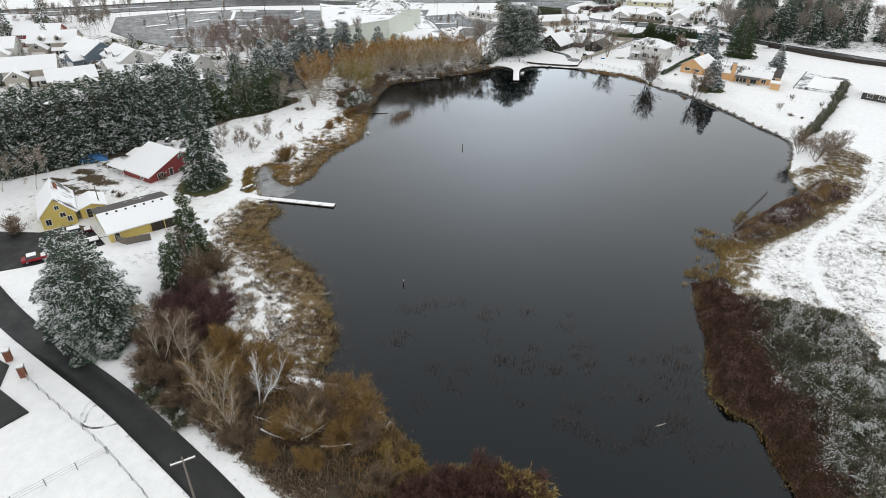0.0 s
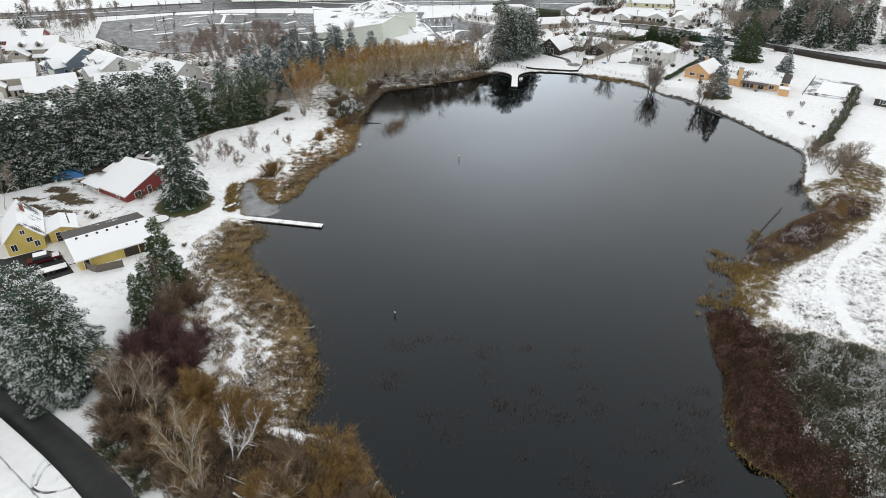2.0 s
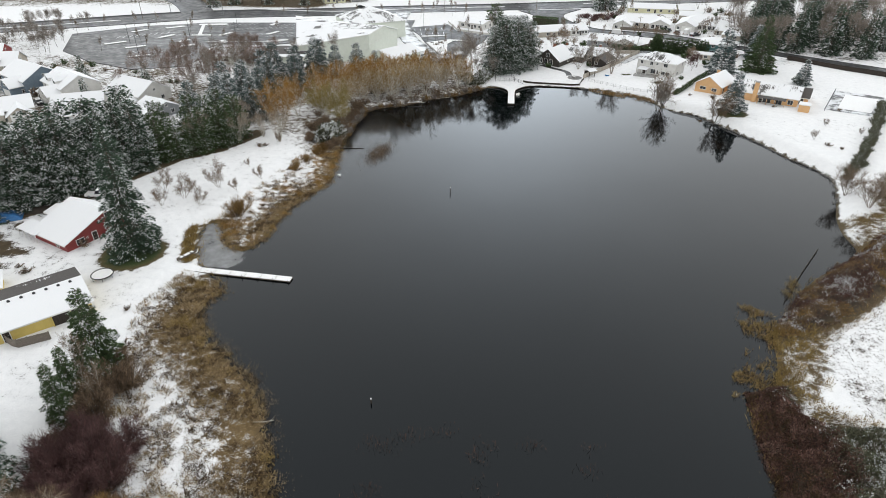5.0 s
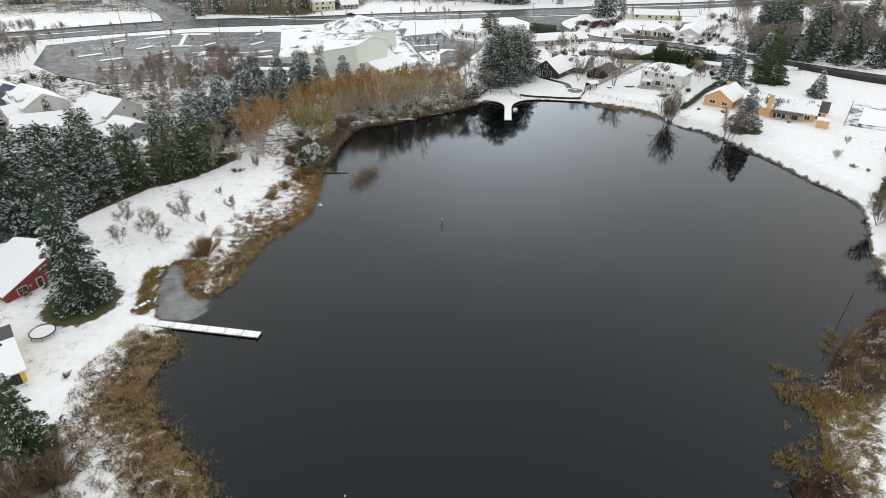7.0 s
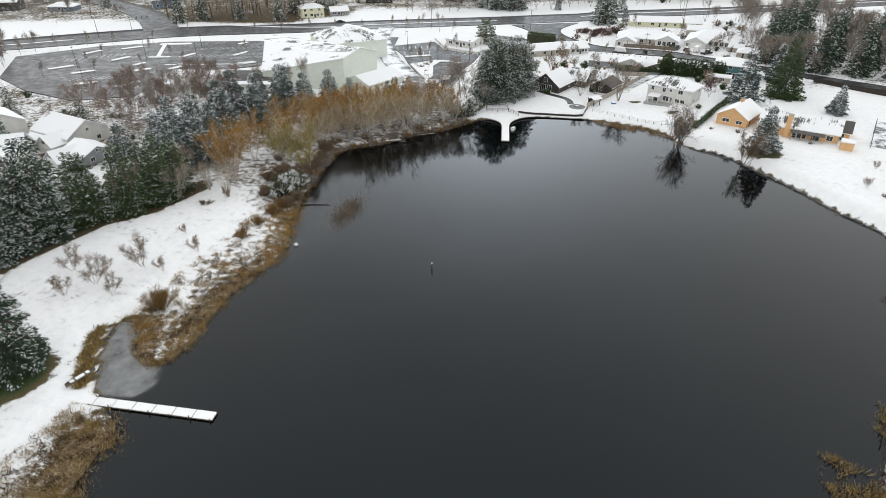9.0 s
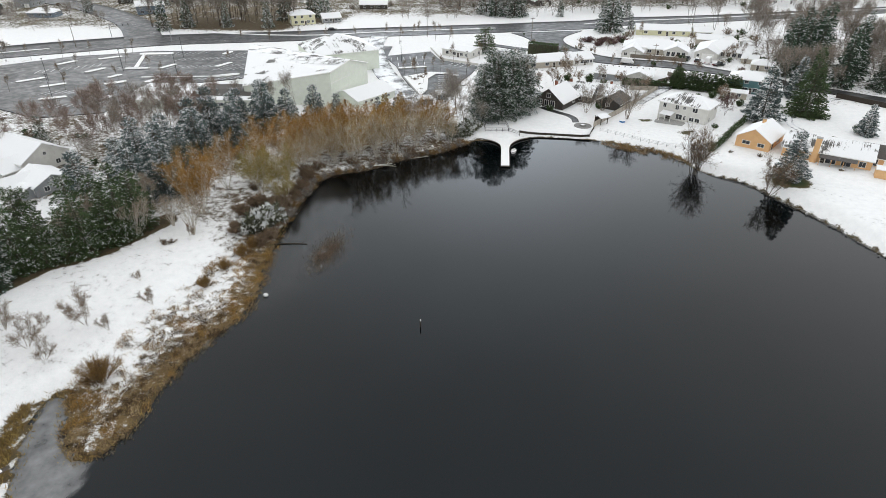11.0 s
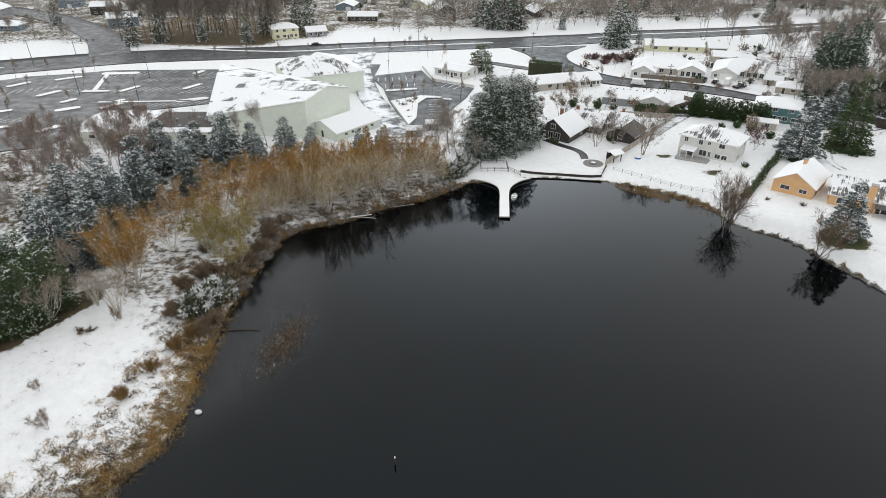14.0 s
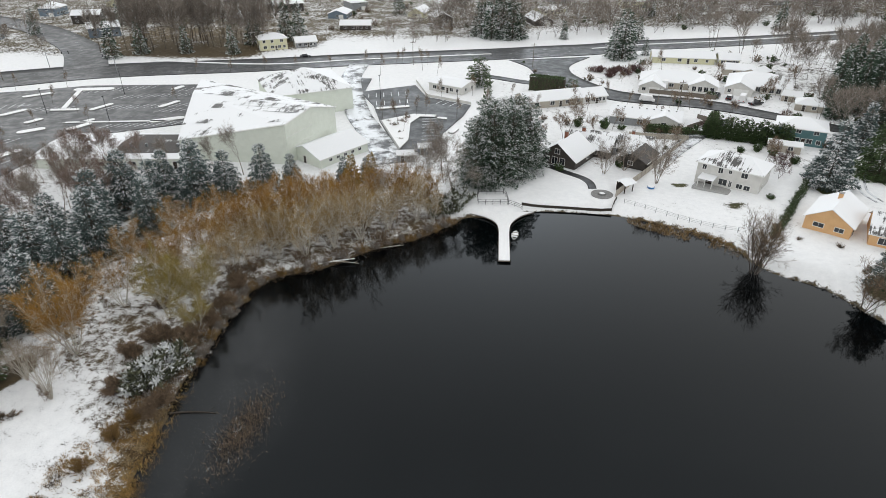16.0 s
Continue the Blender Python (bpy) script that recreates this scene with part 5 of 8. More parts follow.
place(shrub("shrub", 4.2, 3.9, 8000, "ochre_twig", "tawny willow scrub with thin twigs at the water", 142, 0.0, 0.8, 0.034), OCHRE[1::4], "ochre scrub", 0.1, 121)
place(shrub("shrub", 4.4, 3.8, 8000, "twig", "brown willow scrub with thin twigs at the water", 242, 0.0, 0.8, 0.036), OCHRE[3::4], "ochre scrub", 0.1, 221)
place(shrub("shrub", 3.6, 3.2, 6000, "twig", "brown leafless scrub with thin upright twigs", 43, 0.0, 1.1, 0.045),
      [(-51.5, 73, 1.1), (-46.5, 64.5, 0.9), (-41.5, 61, 0.85), (-30.5, 56.5, 0.8), (-36, 59, 0.8), (-52, 89, 1.3), (-51, 95, 1.15), (-53.5, 93, 1.3), (-54.5, 98.5, 1.0), (-57.5, 93, 0.9), (-49, 67.5, 0.9), (-33, 63.5, 0.9), (-43, 66, 0.9), (-10.5, 52.5, 0.8)], "brown scrub", 0.1, 22)
place(shrub("shrub", 1.8, 1.8, 2600, "bramble_green", "low dark green bush at the road verge", 143, 0.08, 0.6, 0.09), [(-44, 61.5, 1.0), (-41, 59.5, 0.9), (-38.5, 58, 0.8), (-46.5, 63, 0.9)], "verge bushes", 0.1, 122)
place(shrub("shrub", 4.2, 4.2, 16000, "bramble", "dark reddish shrub with ochre tips at the near shore", 44, 0.0, 0.5, 0.06), [(1.6, 53.6, 1.0), (-2.6, 52.8, 0.9), (5.8, 52.6, 0.95), (-6.5, 50.5, 0.8), (2.5, 49.5, 0.9)], "", 0.03, 23)
place(shrub("shrub", 2.6, 1.9, 3000, "tuft", "ochre-leaved bush among the near shrubs", 45, 0.0, 0.5, 0.06), [(0.2, 55.0, 1.2), (4.6, 53.2, 1.55), (-1.6, 54.6, 1.0), (7.2, 52.0, 1.5), (-9.5, 53.5, 1.0), (-7.0, 55.0, 0.9), (-11, 56.5, 0.8), (3.4, 55.6, 1.25), (5.6, 54.6, 1.3), (7.8, 53.4, 1.2), (1.2, 55.9, 0.8), (8.6, 51.5, 1.1), (-5.0, 54.0, 0.6), (-8.4, 56.5, 0.6), (-7.6, 59.0, 0.35), (-15.5, 58.2, 0.6)], "", 0.05, 24)
scrub = scattered(COPSE, 42, 0.30, 3)
lakeward = -signed(LAKE, scrub) + rng.normal(0, 2.0, len(scrub))
stalks("copse_scrub", scrub[::9], 1.3, 0.05, "pale_twig", "pale dead canes standing in the copse", "scrub", 0.0, 0.8)
stalks("copse_scrub", scrub[lakeward < 9], 0.95, 0.08, "ochre_twig", "ochre grass and twigs below the pond-side willows", "scrub", 0.0, 0.5)
stalks("copse_scrub", scrub[lakeward >= 9], 0.8, 0.075, "twig", "brown brush under the bare copse", "scrub", 0.0, 0.6)
place(shrub("shrub", 2.6, 2.2, 1500, "twig", "brown leafless bush beside the yellow house", 67, 0.05, 0.9, 0.06), [(-95.8, 101.3, 1.2), (-99, 104, 1.0)], "", 0.05, 45)
place(bare_tree("bare_tree", 9.0, 4.0, "pale bare tree before the windbreak", "pale_bark", "pale_twig", 1300, 1, 68, 4, 0.9, 0.05, 0, 0.016), [(-106, 121, 1.0), (-112, 118, 0.85)], "", 0.05, 46)
# shrubs and fruit trees on the western lawn
place(willow(5.4, 4.0, "small bare fruit tree in the snowy lawn", "grey_limb", "twig", 2600, 4, 46, (0, 0), 0.0, "fruit_tree", "fruit tree"),
      [(-65.1, 158.5, 1.15), (-70.4, 152.3, 1.0), (-65.6, 149.5, 0.7), (-57.3, 165.2, 0.6), (-60.2, 157.2, 0.5), (-77, 156, 0.9), (-73.5, 148, 0.7), (-61, 188, 0.45), (-62.8, 171.5, 0.35), (-71, 157, 0.5)], "western fruit trees", 0.08, 25)
place(shrub("shrub", 4.2, 2.6, 7000, "ochre_twig", "bushy brown willow at the edge of the reeds", 47, 0.0, 1.3, 0.026), [(-56, 147.2, 1.15), (-51, 172, 0.55), (-50, 178, 0.6), (-48.5, 183, 0.65), (-47.5, 186.5, 0.55)], "", 0.08, 26)
place(shrub("shrub", 4.2, 3.4, 11000, "bramble_green", "dark evergreen bush heaped with snow by the water", 48, 0.42, 0.4, 0.22), [(-49, 193.5, 1.1), (-47.5, 197.5, 0.95), (-12, 250.5, 1.0), (-8.5, 252.5, 0.9), (-7.5, 256.5, 0.9)], "snowy bushes", 0.1, 27)
place(shrub("shrub", 3.0, 2.6, 1800, "twig", "brown undergrowth below the willows", 49, 0.22, 0.8, 0.05),
      [(-46.5, 204, 1), (-47.5, 222, 1), (-44.5, 224, 0.9), (-53, 203, 1), (-56, 211, 0.9), (-37, 228.5, 0.9), (-29, 232.5, 0.8), (-22.5, 238, 0.9), (-52, 241, 1), (-44, 236, 1), (-34, 243, 1), (-27, 244, 1), (-61, 240, 1), (-68, 230, 1),
       (-72, 213, 1), (-69, 207, 1), (-15.5, 258, 1), (-22, 265, 0.9), (-28, 264, 0.9), (-79, 210, 1.1), (-66, 262, 0.9), (-82, 246, 1), (-90, 234, 1)], "undergrowth", 0.15, 28)
place(shrub("shrub", 3.2, 2.6, 6000, "twig", "dark leafless thicket below the willows", 148, 0.03, 0.6, 0.07), [(-51.5, 202, 1.1), (-47.5, 203, 0.95), (-54, 198, 0.9), (-46.5, 200.5, 1.0), (-52.5, 191, 0.8), (-46.5, 187.5, 0.75), (-45.5, 190, 0.8), (-46, 208, 0.9), (-45.5, 213, 0.9), (-45.3, 219, 0.9)], "dark thicket", 0.1, 127)
brink_line = [tuple(q) for q in LAKE if q[0] < -7 and 199 < q[1] < 249]
BRINK = [(x - 0.3, y + 0.4, q) for (x, y, _), q in zip(along(brink_line, 1.15, 0.4, 71), np.random.default_rng(72).uniform(0.3, 0.7, 120))]
place(shrub("shrub", 3.4, 2.4, 3400, "grey_twig", "grey-brown brush hanging over the water's edge", 149, 0.14, 0.6, 0.045), BRINK[0::3], "brink brush", 0.15, 128)
place(shrub("shrub", 3.0, 2.3, 3400, "ochre_twig", "brown brush hanging over the water's edge", 150, 0.14, 0.6, 0.045), BRINK[1::3], "brink brush", 0.15, 129)
# eastern shore
place(willow(6.6, 4.6, "bare spreading fruit tree at the lake edge", "bark", "twig", 3200, 5, 51, (-0.1, 0), 0.0, "fruit_tree", "fruit tree"), [(64.8, 221.3, 1.35), (86.5, 204, 0.38), (101, 209, 0.3), (94.5, 216, 0.3)], "eastern fruit trees", 0.03, 29)
place(willow(9.0, 4.6, "many-stemmed bare tree leaning over the water", "bark", "twig", 3600, 8, 52, (-0.05, -0.15), 0.0, "bare_tree", "tree"), [(50.3, 232.5, 1.25), (52.5, 236, 0.8)], "", 0.03, 30)
place(bare_tree("bare_tree", 12.5, 8.4, "broad pale-limbed bare tree in a snowy garden", "pale_bark", "grey_twig", 3800, 2, 53, 5, 1.1, 0.0, 0.1, 0.018, twig_w=0.028, first=0.17), [(-17.5, 254.5, 1.1), (-11.5, 258, 1.15), (-23, 250, 0.95)], "dark bare trees", 0.03, 31)
place(willow(10.5, 8.2, "broad bare garden tree with spreading dark limbs", "grey_limb", "grey_twig", 3600, 5, 153, (0, 0), 0.0, "garden_tree", "tree"), [(40.6, 271.8, 1.1), (28.5, 276.5, 0.75), (34.0, 279.5, 0.8)], "broad garden trees", 0.03, 131)
place(willow(7.6, 5.2, "wide many-stemmed bare bush on the bank", "grey_limb", "twig", 4200, 9, 54, (0, 0), 0.0, "bare_tree", "tree"), [(81, 162, 1.0), (80.5, 171, 0.85), (86, 165, 0.9)], "bank bushes", 0.05, 32)
place(bare_tree("bare_tree", 6.0, 3.0, "reddish bare garden tree", "bark", "red_twig", 1700, 2, 55, 4, 0.7, 0.05, 0, 0.014), [(70.5, 274.5, 1.0), (73.5, 279, 0.9), (62, 309, 0.6), (90, 320, 0.7), (77, 329, 0.6)], "garden trees", 0.08, 33)
place(shrub("shrub", 2.4, 1.8, 1400, "bramble_green", "green-brown shrub of the boundary hedge", 56, 0.06, 0.9, 0.06), along([(84.5, 179), (91, 188), (98, 199), (105, 210), (112, 222), (121, 238)], 2.1, 0.35, 10), "boundary hedge", 0.2, 34)
place(shrub("shrub", 1.5, 1.15, 1200, "green", "low clipped hedge shrub between gardens", 57, 0.1, 0.8, 0.06), along([(57.8, 244), (64, 253), (70.5, 263), (77, 273)], 1.5, 0.12, 11), "garden hedge", 0.1, 35)
place(shrub("shrub", 0.9, 0.9, 420, "twig", "small snowy garden shrub", 58, 0.3, 0.8, 0.05), [(-33, 313, 1.3), (-30.5, 309.5, 1.5), (-28, 303, 1.3), (-29, 313, 1.5), (-27, 297, 1.2), (-27.5, 317, 1.3), (75, 248, 1), (62.5, 243, 1), (73, 232, 0.8), (88, 199, 1), (90.5, 196.5, 1), (107, 214, 0.8), (69, 240, 1), (60, 249, 0.9), (105, 231, 1.4), (85.5, 232, 0.9), (-65, 184.5, 1.2), (-63.5, 185, 1.1), (-60.5, 111.5, 0.9),
      (-80.5, 130, 1.8), (-77, 134.5, 1.4), (-84.5, 119.5, 1.2), (-87, 121, 1)], "garden shrubs", 0.2, 36)
# gardens of the eastern streets
place(bare_tree("garden_tree", 8.0, 3.4, "bare garden tree between snowy houses", "bark", "twig", 1500, 1, 155, 4, 0.8, 0.04, 0.05, 0.013, twig_w=0.04, first=0.2),
      [(20, 301, 0.9), (23, 309, 1.0), (30, 304, 0.8), (15, 297, 0.8), (36, 311, 0.8), (12, 318, 0.9), (27, 322, 0.9), (58, 333, 0.7), (64, 331, 0.8), (69, 330, 0.75), (75, 326, 0.6), (31, 331, 0.8), (44, 302, 0.9), (92, 341, 0.8), (98, 349, 0.9), (84, 372, 0.9), (60, 377, 0.8), (110, 362, 1.1), (48, 366, 0.6), (52, 296, 0.8), (86, 314, 0.6), (8, 305, 1.0), (5, 290, 1.1), (12, 291, 0.9), (70, 283, 0.8), (73, 287, 0.7)], "garden trees of the eastern streets", 0.12, 133)
place(shrub("shrub", 2.0, 1.6, 1300, "green", "dark evergreen shrub beside a snowy house", 156, 0.12, 0.7, 0.14),
      [(34, 313, 1.3), (39, 312, 1.0), (57, 309, 0.9), (61, 312, 0.8), (26, 314, 1.6), (67, 292, 1.0), (72, 293, 1.2), (75, 290, 1.0), (78, 284, 1.3), (80, 279, 1.0), (17, 278, 0.9), (12, 284, 1.2), (33, 282, 0.9), (104, 262, 1.0), (84, 251, 0.8), (92, 252, 1.0), (64, 262, 0.8), (100, 301, 1.4), (94, 322, 1.0), (106, 343, 1.3), (62, 338, 0.8), (87, 368, 1.2), (105, 366, 1.3), (80, 375, 1.1)], "evergreen garden shrubs", 0.2, 134)
place(shrub("shrub", 2.4, 2.6, 2200, "red_twig", "reddish bramble patch beside the street", 157, 0.04, 0.6, 0.09), [(42, 384, 1.2), (47, 381, 1.3), (52, 379, 1.3), (45, 376, 1.1), (57, 383, 1.2), (50, 386, 1.0)], "street brambles", 0.15, 135)
clipped_hedge([(45.5, 311.0), (60.5, 306.5)], 2.2, 2.4, 30, "clipped evergreen hedge below a ranch house")
# bare woods and street trees beyond
WOOD_NW = [(x, 400 + (x + 178) * 0.16 + t * 40, 1.0) for x, t in zip(rng.uniform(-182, -106, 64), rng.random(64))]
woods("roadside_wood", WOOD_NW, bare_tree("bare_tree", 21.0, 4.2, "tree", "bark", "grey_twig", 1000, 2, 61, 3, 2.8, 0.02, -0.2, 0.009, twig_w=0.09, fan=0.4, first=0.3, sides=3), "dense bare roadside wood with grey-brown twigs", 37)
BIRCHES = [(rng.uniform(-128, -86), rng.uniform(222, 268), rng.uniform(0.6, 1.0)) for _ in range(34)]
woods("birch_belt", BIRCHES, bare_tree("bare_tree", 13.5, 4.4, "tree", "grey_limb", "russet", 1300, 2, 66, 4, 1.5, 0.02, 0.05, 0.010, twig_w=0.05, first=0.24), "thin bare birches with brown twigs before the car park", 44)
STREET = [(-35.5, 316, 0.5), (-30, 312, 0.55), (-27, 304, 0.5), (-22, 320, 0.5), (-30, 329, 0.5), (-12, 318, 0.5), (-3, 330, 0.55), (6, 342, 0.5), (14, 330, 0.5), (27, 332, 0.6), (44, 333, 0.5), (66, 326, 0.5), (93, 327, 0.55), (98, 345, 0.7), (60, 372, 0.6), (66, 380, 0.65), (52, 372, 0.5)] + [(-120 + 13 * k, 366 + 13 * k * 0.27, 0.5) for k in range(8)] + [(-40, 392, 0.6), (-30, 381, 0.6), (-23, 370, 0.6), (-46, 372, 0.55), (-18, 335, 0.6), (-32, 318, 0.5), (-8, 345, 0.5), (-25, 320, 0.5), (46, 324, 0.45), (52, 321, 0.45), (40, 344, 0.5)]
LOT_TREES = [(-136, 313, 0.5), (-150, 321, 0.5), (-125, 302, 0.5), (-141, 300, 0.5), (-108, 326, 0.5), (-163, 300, 0.5), (-152, 285, 0.5), (-168, 316, 0.5), (-176, 338, 0.5), (-160, 344, 0.5), (-183, 330, 0.5), (-139, 283, 0.5), (-131, 271, 0.5), (-170, 281, 0.5),
             (-195, 327, 0.55), (-210, 322, 0.55), (-200, 310, 0.5), (-225, 313, 0.6), (-207, 292, 0.6), (-220, 300, 0.6), (-232, 296, 0.7), (-245, 290, 0.7), (-262, 284, 0.7)]
place(bare_tree("street_tree", 13.0, 2.6, "slim bare street tree", "bark", "twig", 900, 1, 62, 3, 1.3, 0.04, 0, 0.010, sides=3), STREET + LOT_TREES, "street trees", 0.15, 38)
BACK = []
for k in range(140):
    x = rng.uniform(-330, 330)
    y = rng.uniform(455, 640) + x * 0.22
    BACK.append((x, y, rng.uniform(0.55, 1.0)))
for k in range(70):
    x = rng.uniform(-60, 300)
    BACK.append((x, 440 + x * 0.27 + rng.uniform(2, 26), rng.uniform(0.45, 0.9)))
for k in range(190):
    x = rng.uniform(-40, 300)
    BACK.append((x, 447 + x * 0.27 + rng.uniform(0, 80) ** 0.95, rng.uniform(0.6, 1.25)))
EAST_BARE = [(rng.uniform(98, 190), rng.uniform(300, 430), rng.uniform(0.6, 1.0)) for _ in range(105)]
EAST_BARE = [(x, y, s) for x, y, s in EAST_BARE if y > 300 + (x - 98) * 0.1 and not (x < 112 and y < 395 and y > 335)]
woods("distant_trees", BACK, bare_tree("bare_tree", 14.0, 5.5, "tree", "bark", "grey_twig", 200, 3, 63, 2, 3.6, 0.08, -0.1, 0.010, twig_w=0.2, first=0.18, sides=3), "grey-brown bare trees among the distant houses", 39)
woods("eastern_wood", EAST_BARE, bare_tree("bare_tree", 16.0, 5.5, "tree", "bark", "grey_twig", 1000, 2, 65, 3, 2.4, 0.03, -0.1, 0.010, twig_w=0.075, fan=0.4, first=0.24, sides=3), "bare wood behind the eastern gardens", 43)
WEST_BARE = [(rng.uniform(-232, -188), rng.uniform(262, 322), rng.uniform(0.4, 0.7)) for _ in range(34)] + [(rng.uniform(-300, -200), rng.uniform(225, 330), rng.uniform(0.5, 0.8)) for _ in range(44)] + [(-205, 395, 0.7), (-225, 400, 0.8), (-240, 405, 0.8), (-250, 390, 0.8), (-262, 410, 0.9), (-275, 395, 0.9), (-235, 385, 0.7)]
WEST_BARE = [q for q in WEST_BARE if not inside(LOT, [q[:2]])[0]]
woods("western_wood", WEST_BARE, bare_tree("bare_tree", 14.0, 4.5, "tree", "bark", "grey_twig", 700, 2, 64, 3, 2.0, 0.06, -0.1, 0.010, twig_w=0.13, first=0.24, sides=3), "thin bare trees by the far road", 40)

GARDEN = [(rng.uniform(12, 120), rng.uniform(285, 425), rng.uniform(0.5, 1.3)) for _ in range(130)]
GARDEN += [(rng.uniform(-215, -100), rng.uniform(192, 262), rng.uniform(0.5, 1.3)) for _ in range(70)]
GARDEN += [(rng.uniform(-300, 300), rng.uniform(455, 600), rng.uniform(0.7, 1.8)) for _ in range(150)]
GARDEN = [(x, y, q) for x, y, q in GARDEN if y > 450 + x * 0.25 or y < 395 + x * 0.25]
woods("garden_scrub", GARDEN[0::3], shrub("shrub", 2.3, 1.9, 220, "twig", "shrub", 59, 0.2, 0.8, 0.2), "snow-dusted brown garden shrubs", 41)
woods("evergreen_scrub", GARDEN[1::3], shrub("shrub", 2.3, 1.7, 260, "green", "shrub", 60, 0.2, 0.8, 0.25), "dark evergreen garden shrubs", 42)

# reeds, brambles and grasses
bankside = scattered([(-44, 186), (-43, 205), (-42.5, 219), (-37, 226), (-25, 234), (-12, 244), (-9, 250), (-16, 250), (-30, 241), (-46, 228), (-51, 206), (-55, 192)], 22, 0.30, 4)
bankside = bankside[signed(LAKE, bankside) < -0.2]
stalks("bank_scrub", bankside, 0.9, 0.05, "twig", "brown scrub along the wooded bank", "scrub", 0.3, 0.7)
for zone_, dense, tall, lab in ((MARSH, 74, 0.75, "dry brown cattail marsh with snow between clumps"), (MARSH_NORTH, 88, 0.55, "dry brown reeds along the north-west bank")):
    q = scattered(zone_, dense)
    inland = smooth01((-signed(LAKE, q) - (5 if zone_ is MARSH else 3)) / (11 if zone_ is MARSH else 6))
    q = q[patches(q, 1.6, 0.5) * 0.7 + patches(q, 9.0, 1.5) * 0.3 + rng.normal(0, 0.08, len(q)) > 0.40 + 0.22 * inland]
    golden = patches(q, 3.5, 7.0) + rng.normal(0, 0.12, len(q)) > (0.92 if zone_ is MARSH else 0.66)
    dim = patches(q, 1.3, 21.0) + rng.normal(0, 0.2, len(q)) > 0.52
    stalks("reeds", q[~golden & ~dim], tall, 0.05, "reed", lab, "reeds", 0.0, 1.0)
    stalks("reeds", q[~golden & dim], tall * 0.7, 0.07, "weed", lab.replace("dry", "dark rotting"), "reeds", 0.0, 1.0)
    stalks("reeds", q[golden], tall * 1.2, 0.05, "tuft" if zone_ is MARSH else "rust_reed", lab.replace("brown", "rust-brown"), "reeds", 0.0, 0.8)
stalks("reeds", scattered(SPIT, 40), 0.9, 0.08, "tuft", "straw-coloured sedge strip beside the inlet", "reeds", 0.0, 0.5)


def humps(pts):
    d = np.clip(signed(THICKET, pts) / 2.2, 0.1, 1)
    return d * (0.2 + 2.6 * np.clip(patches(pts, 4.5, 6.0), 0, 1) ** 1.6 + 1.2 * patches(pts, 1.5, 4.0))


def humps_north(pts):
    d = np.clip(signed(THICKET_NORTH, pts) / 3, 0.1, 1)
    return d * (0.1 + 1.8 * patches(pts, 3.5, 6.0) + 0.9 * patches(pts, 1.3, 4.0))


def ragged(poly, pts, reach=1.6):
    """Keep the points inside an outline whose edge wanders in and out."""
    return pts[signed(poly, pts) + reach * (patches(pts, 3.5, 8.0) - 0.35) > 0.2 * reach]


def grown(poly, d):
    c = np.mean(poly, 0)
    return [tuple(np.array(p) + d * (np.array(p) - c) / np.linalg.norm(np.array(p) - c)) for p in poly]


tp = ragged(THICKET, scattered(grown(THICKET, 1.4), 185, 0.03, 5), 3.0)
tint = tp[:, 0] + 5 * (patches(tp, 7.0, 2.0) - 0.5) + 2.5 * (patches(tp, 1.5, 3.0) - 0.5) + rng.normal(0, 0.9, len(tp))
west, east = tp[tint < 43.6], tp[tint >= 43.6]
shade = patches(west, 1.1, 5.0) + 0.35 * (patches(west, 5.0, 15.0) - 0.5) + rng.normal(0, 0.22, len(west))
# darkest leaf patches put the thicket's shaded holes into the colour
stalks("brambles", west[shade < 0.30], 0.34, 0.12, "weed", "black-brown leaves painted as dark holes in the bramble thicket", "brambles", 0.0, 1.0, humps)
stalks("brambles", west[(shade >= 0.30) & (shade < 0.80)], 0.30, 0.13, "bramble", "dark red-brown bramble thicket at the water", "brambles", 0.0, 1.0, humps)
stalks("brambles", west[shade >= 0.80], 0.34, 0.085, "dogwood_tip", "pale reddish bramble canes at the water", "brambles", 0.0, 0.9, humps)
shade = patches(east, 2.2, 11.0) + rng.normal(0, 0.22, len(east))
stalks("brambles", east[shade < 0.72], 0.27, 0.13, "bramble_green", "grey-green bramble thicket dusted with snow", "brambles", 0.24, 1.0, humps)
stalks("brambles", east[shade >= 0.72], 0.32, 0.085, "grey_twig", "grey bramble canes dusted with snow", "brambles", 0.32, 0.9, humps)
north = ragged(THICKET_NORTH, scattered(grown(THICKET_NORTH, 1.0), 110, 0.12, 4), 3.0)
shade = patches(north, 3.2, 5.0) + rng.normal(0, 0.16, len(north))
stalks("brambles", north[shade < 0.5], 0.34, 0.075, "bramble", "dark brown bramble bank beside the lake", "brambles", 0.16, 0.9, humps_north)
stalks("brambles", north[(shade >= 0.5) & (shade < 0.68)], 0.45, 0.06, "twig", "grey-brown bramble canes beside the lake", "brambles", 0.14, 0.8, humps_north)
stalks("brambles", north[shade >= 0.68], 0.5, 0.06, "ochre_twig", "ochre stems among the lakeside brambles", "brambles", 0.0, 0.7, humps_north)
bank = scattered(grown(OCHRE_BANK, 0.5), 24, 0.45, 3)
bank = bank[(signed(THICKET_NORTH, bank) < 0.8) & (signed(LAKE, bank) < -0.3)]
mixed = patches(bank, 6.0, 9.0) + rng.normal(0, 0.15, len(bank)) > 0.5
stalks("tall_grass", bank[mixed], 0.6, 0.06, "tuft", "ochre grass on the eastern bank", "grass", 0.0, 0.7)
stalks("tall_grass", bank[~mixed], 0.7, 0.05, "twig", "brown weeds on the eastern bank", "grass", 0.0, 0.7)
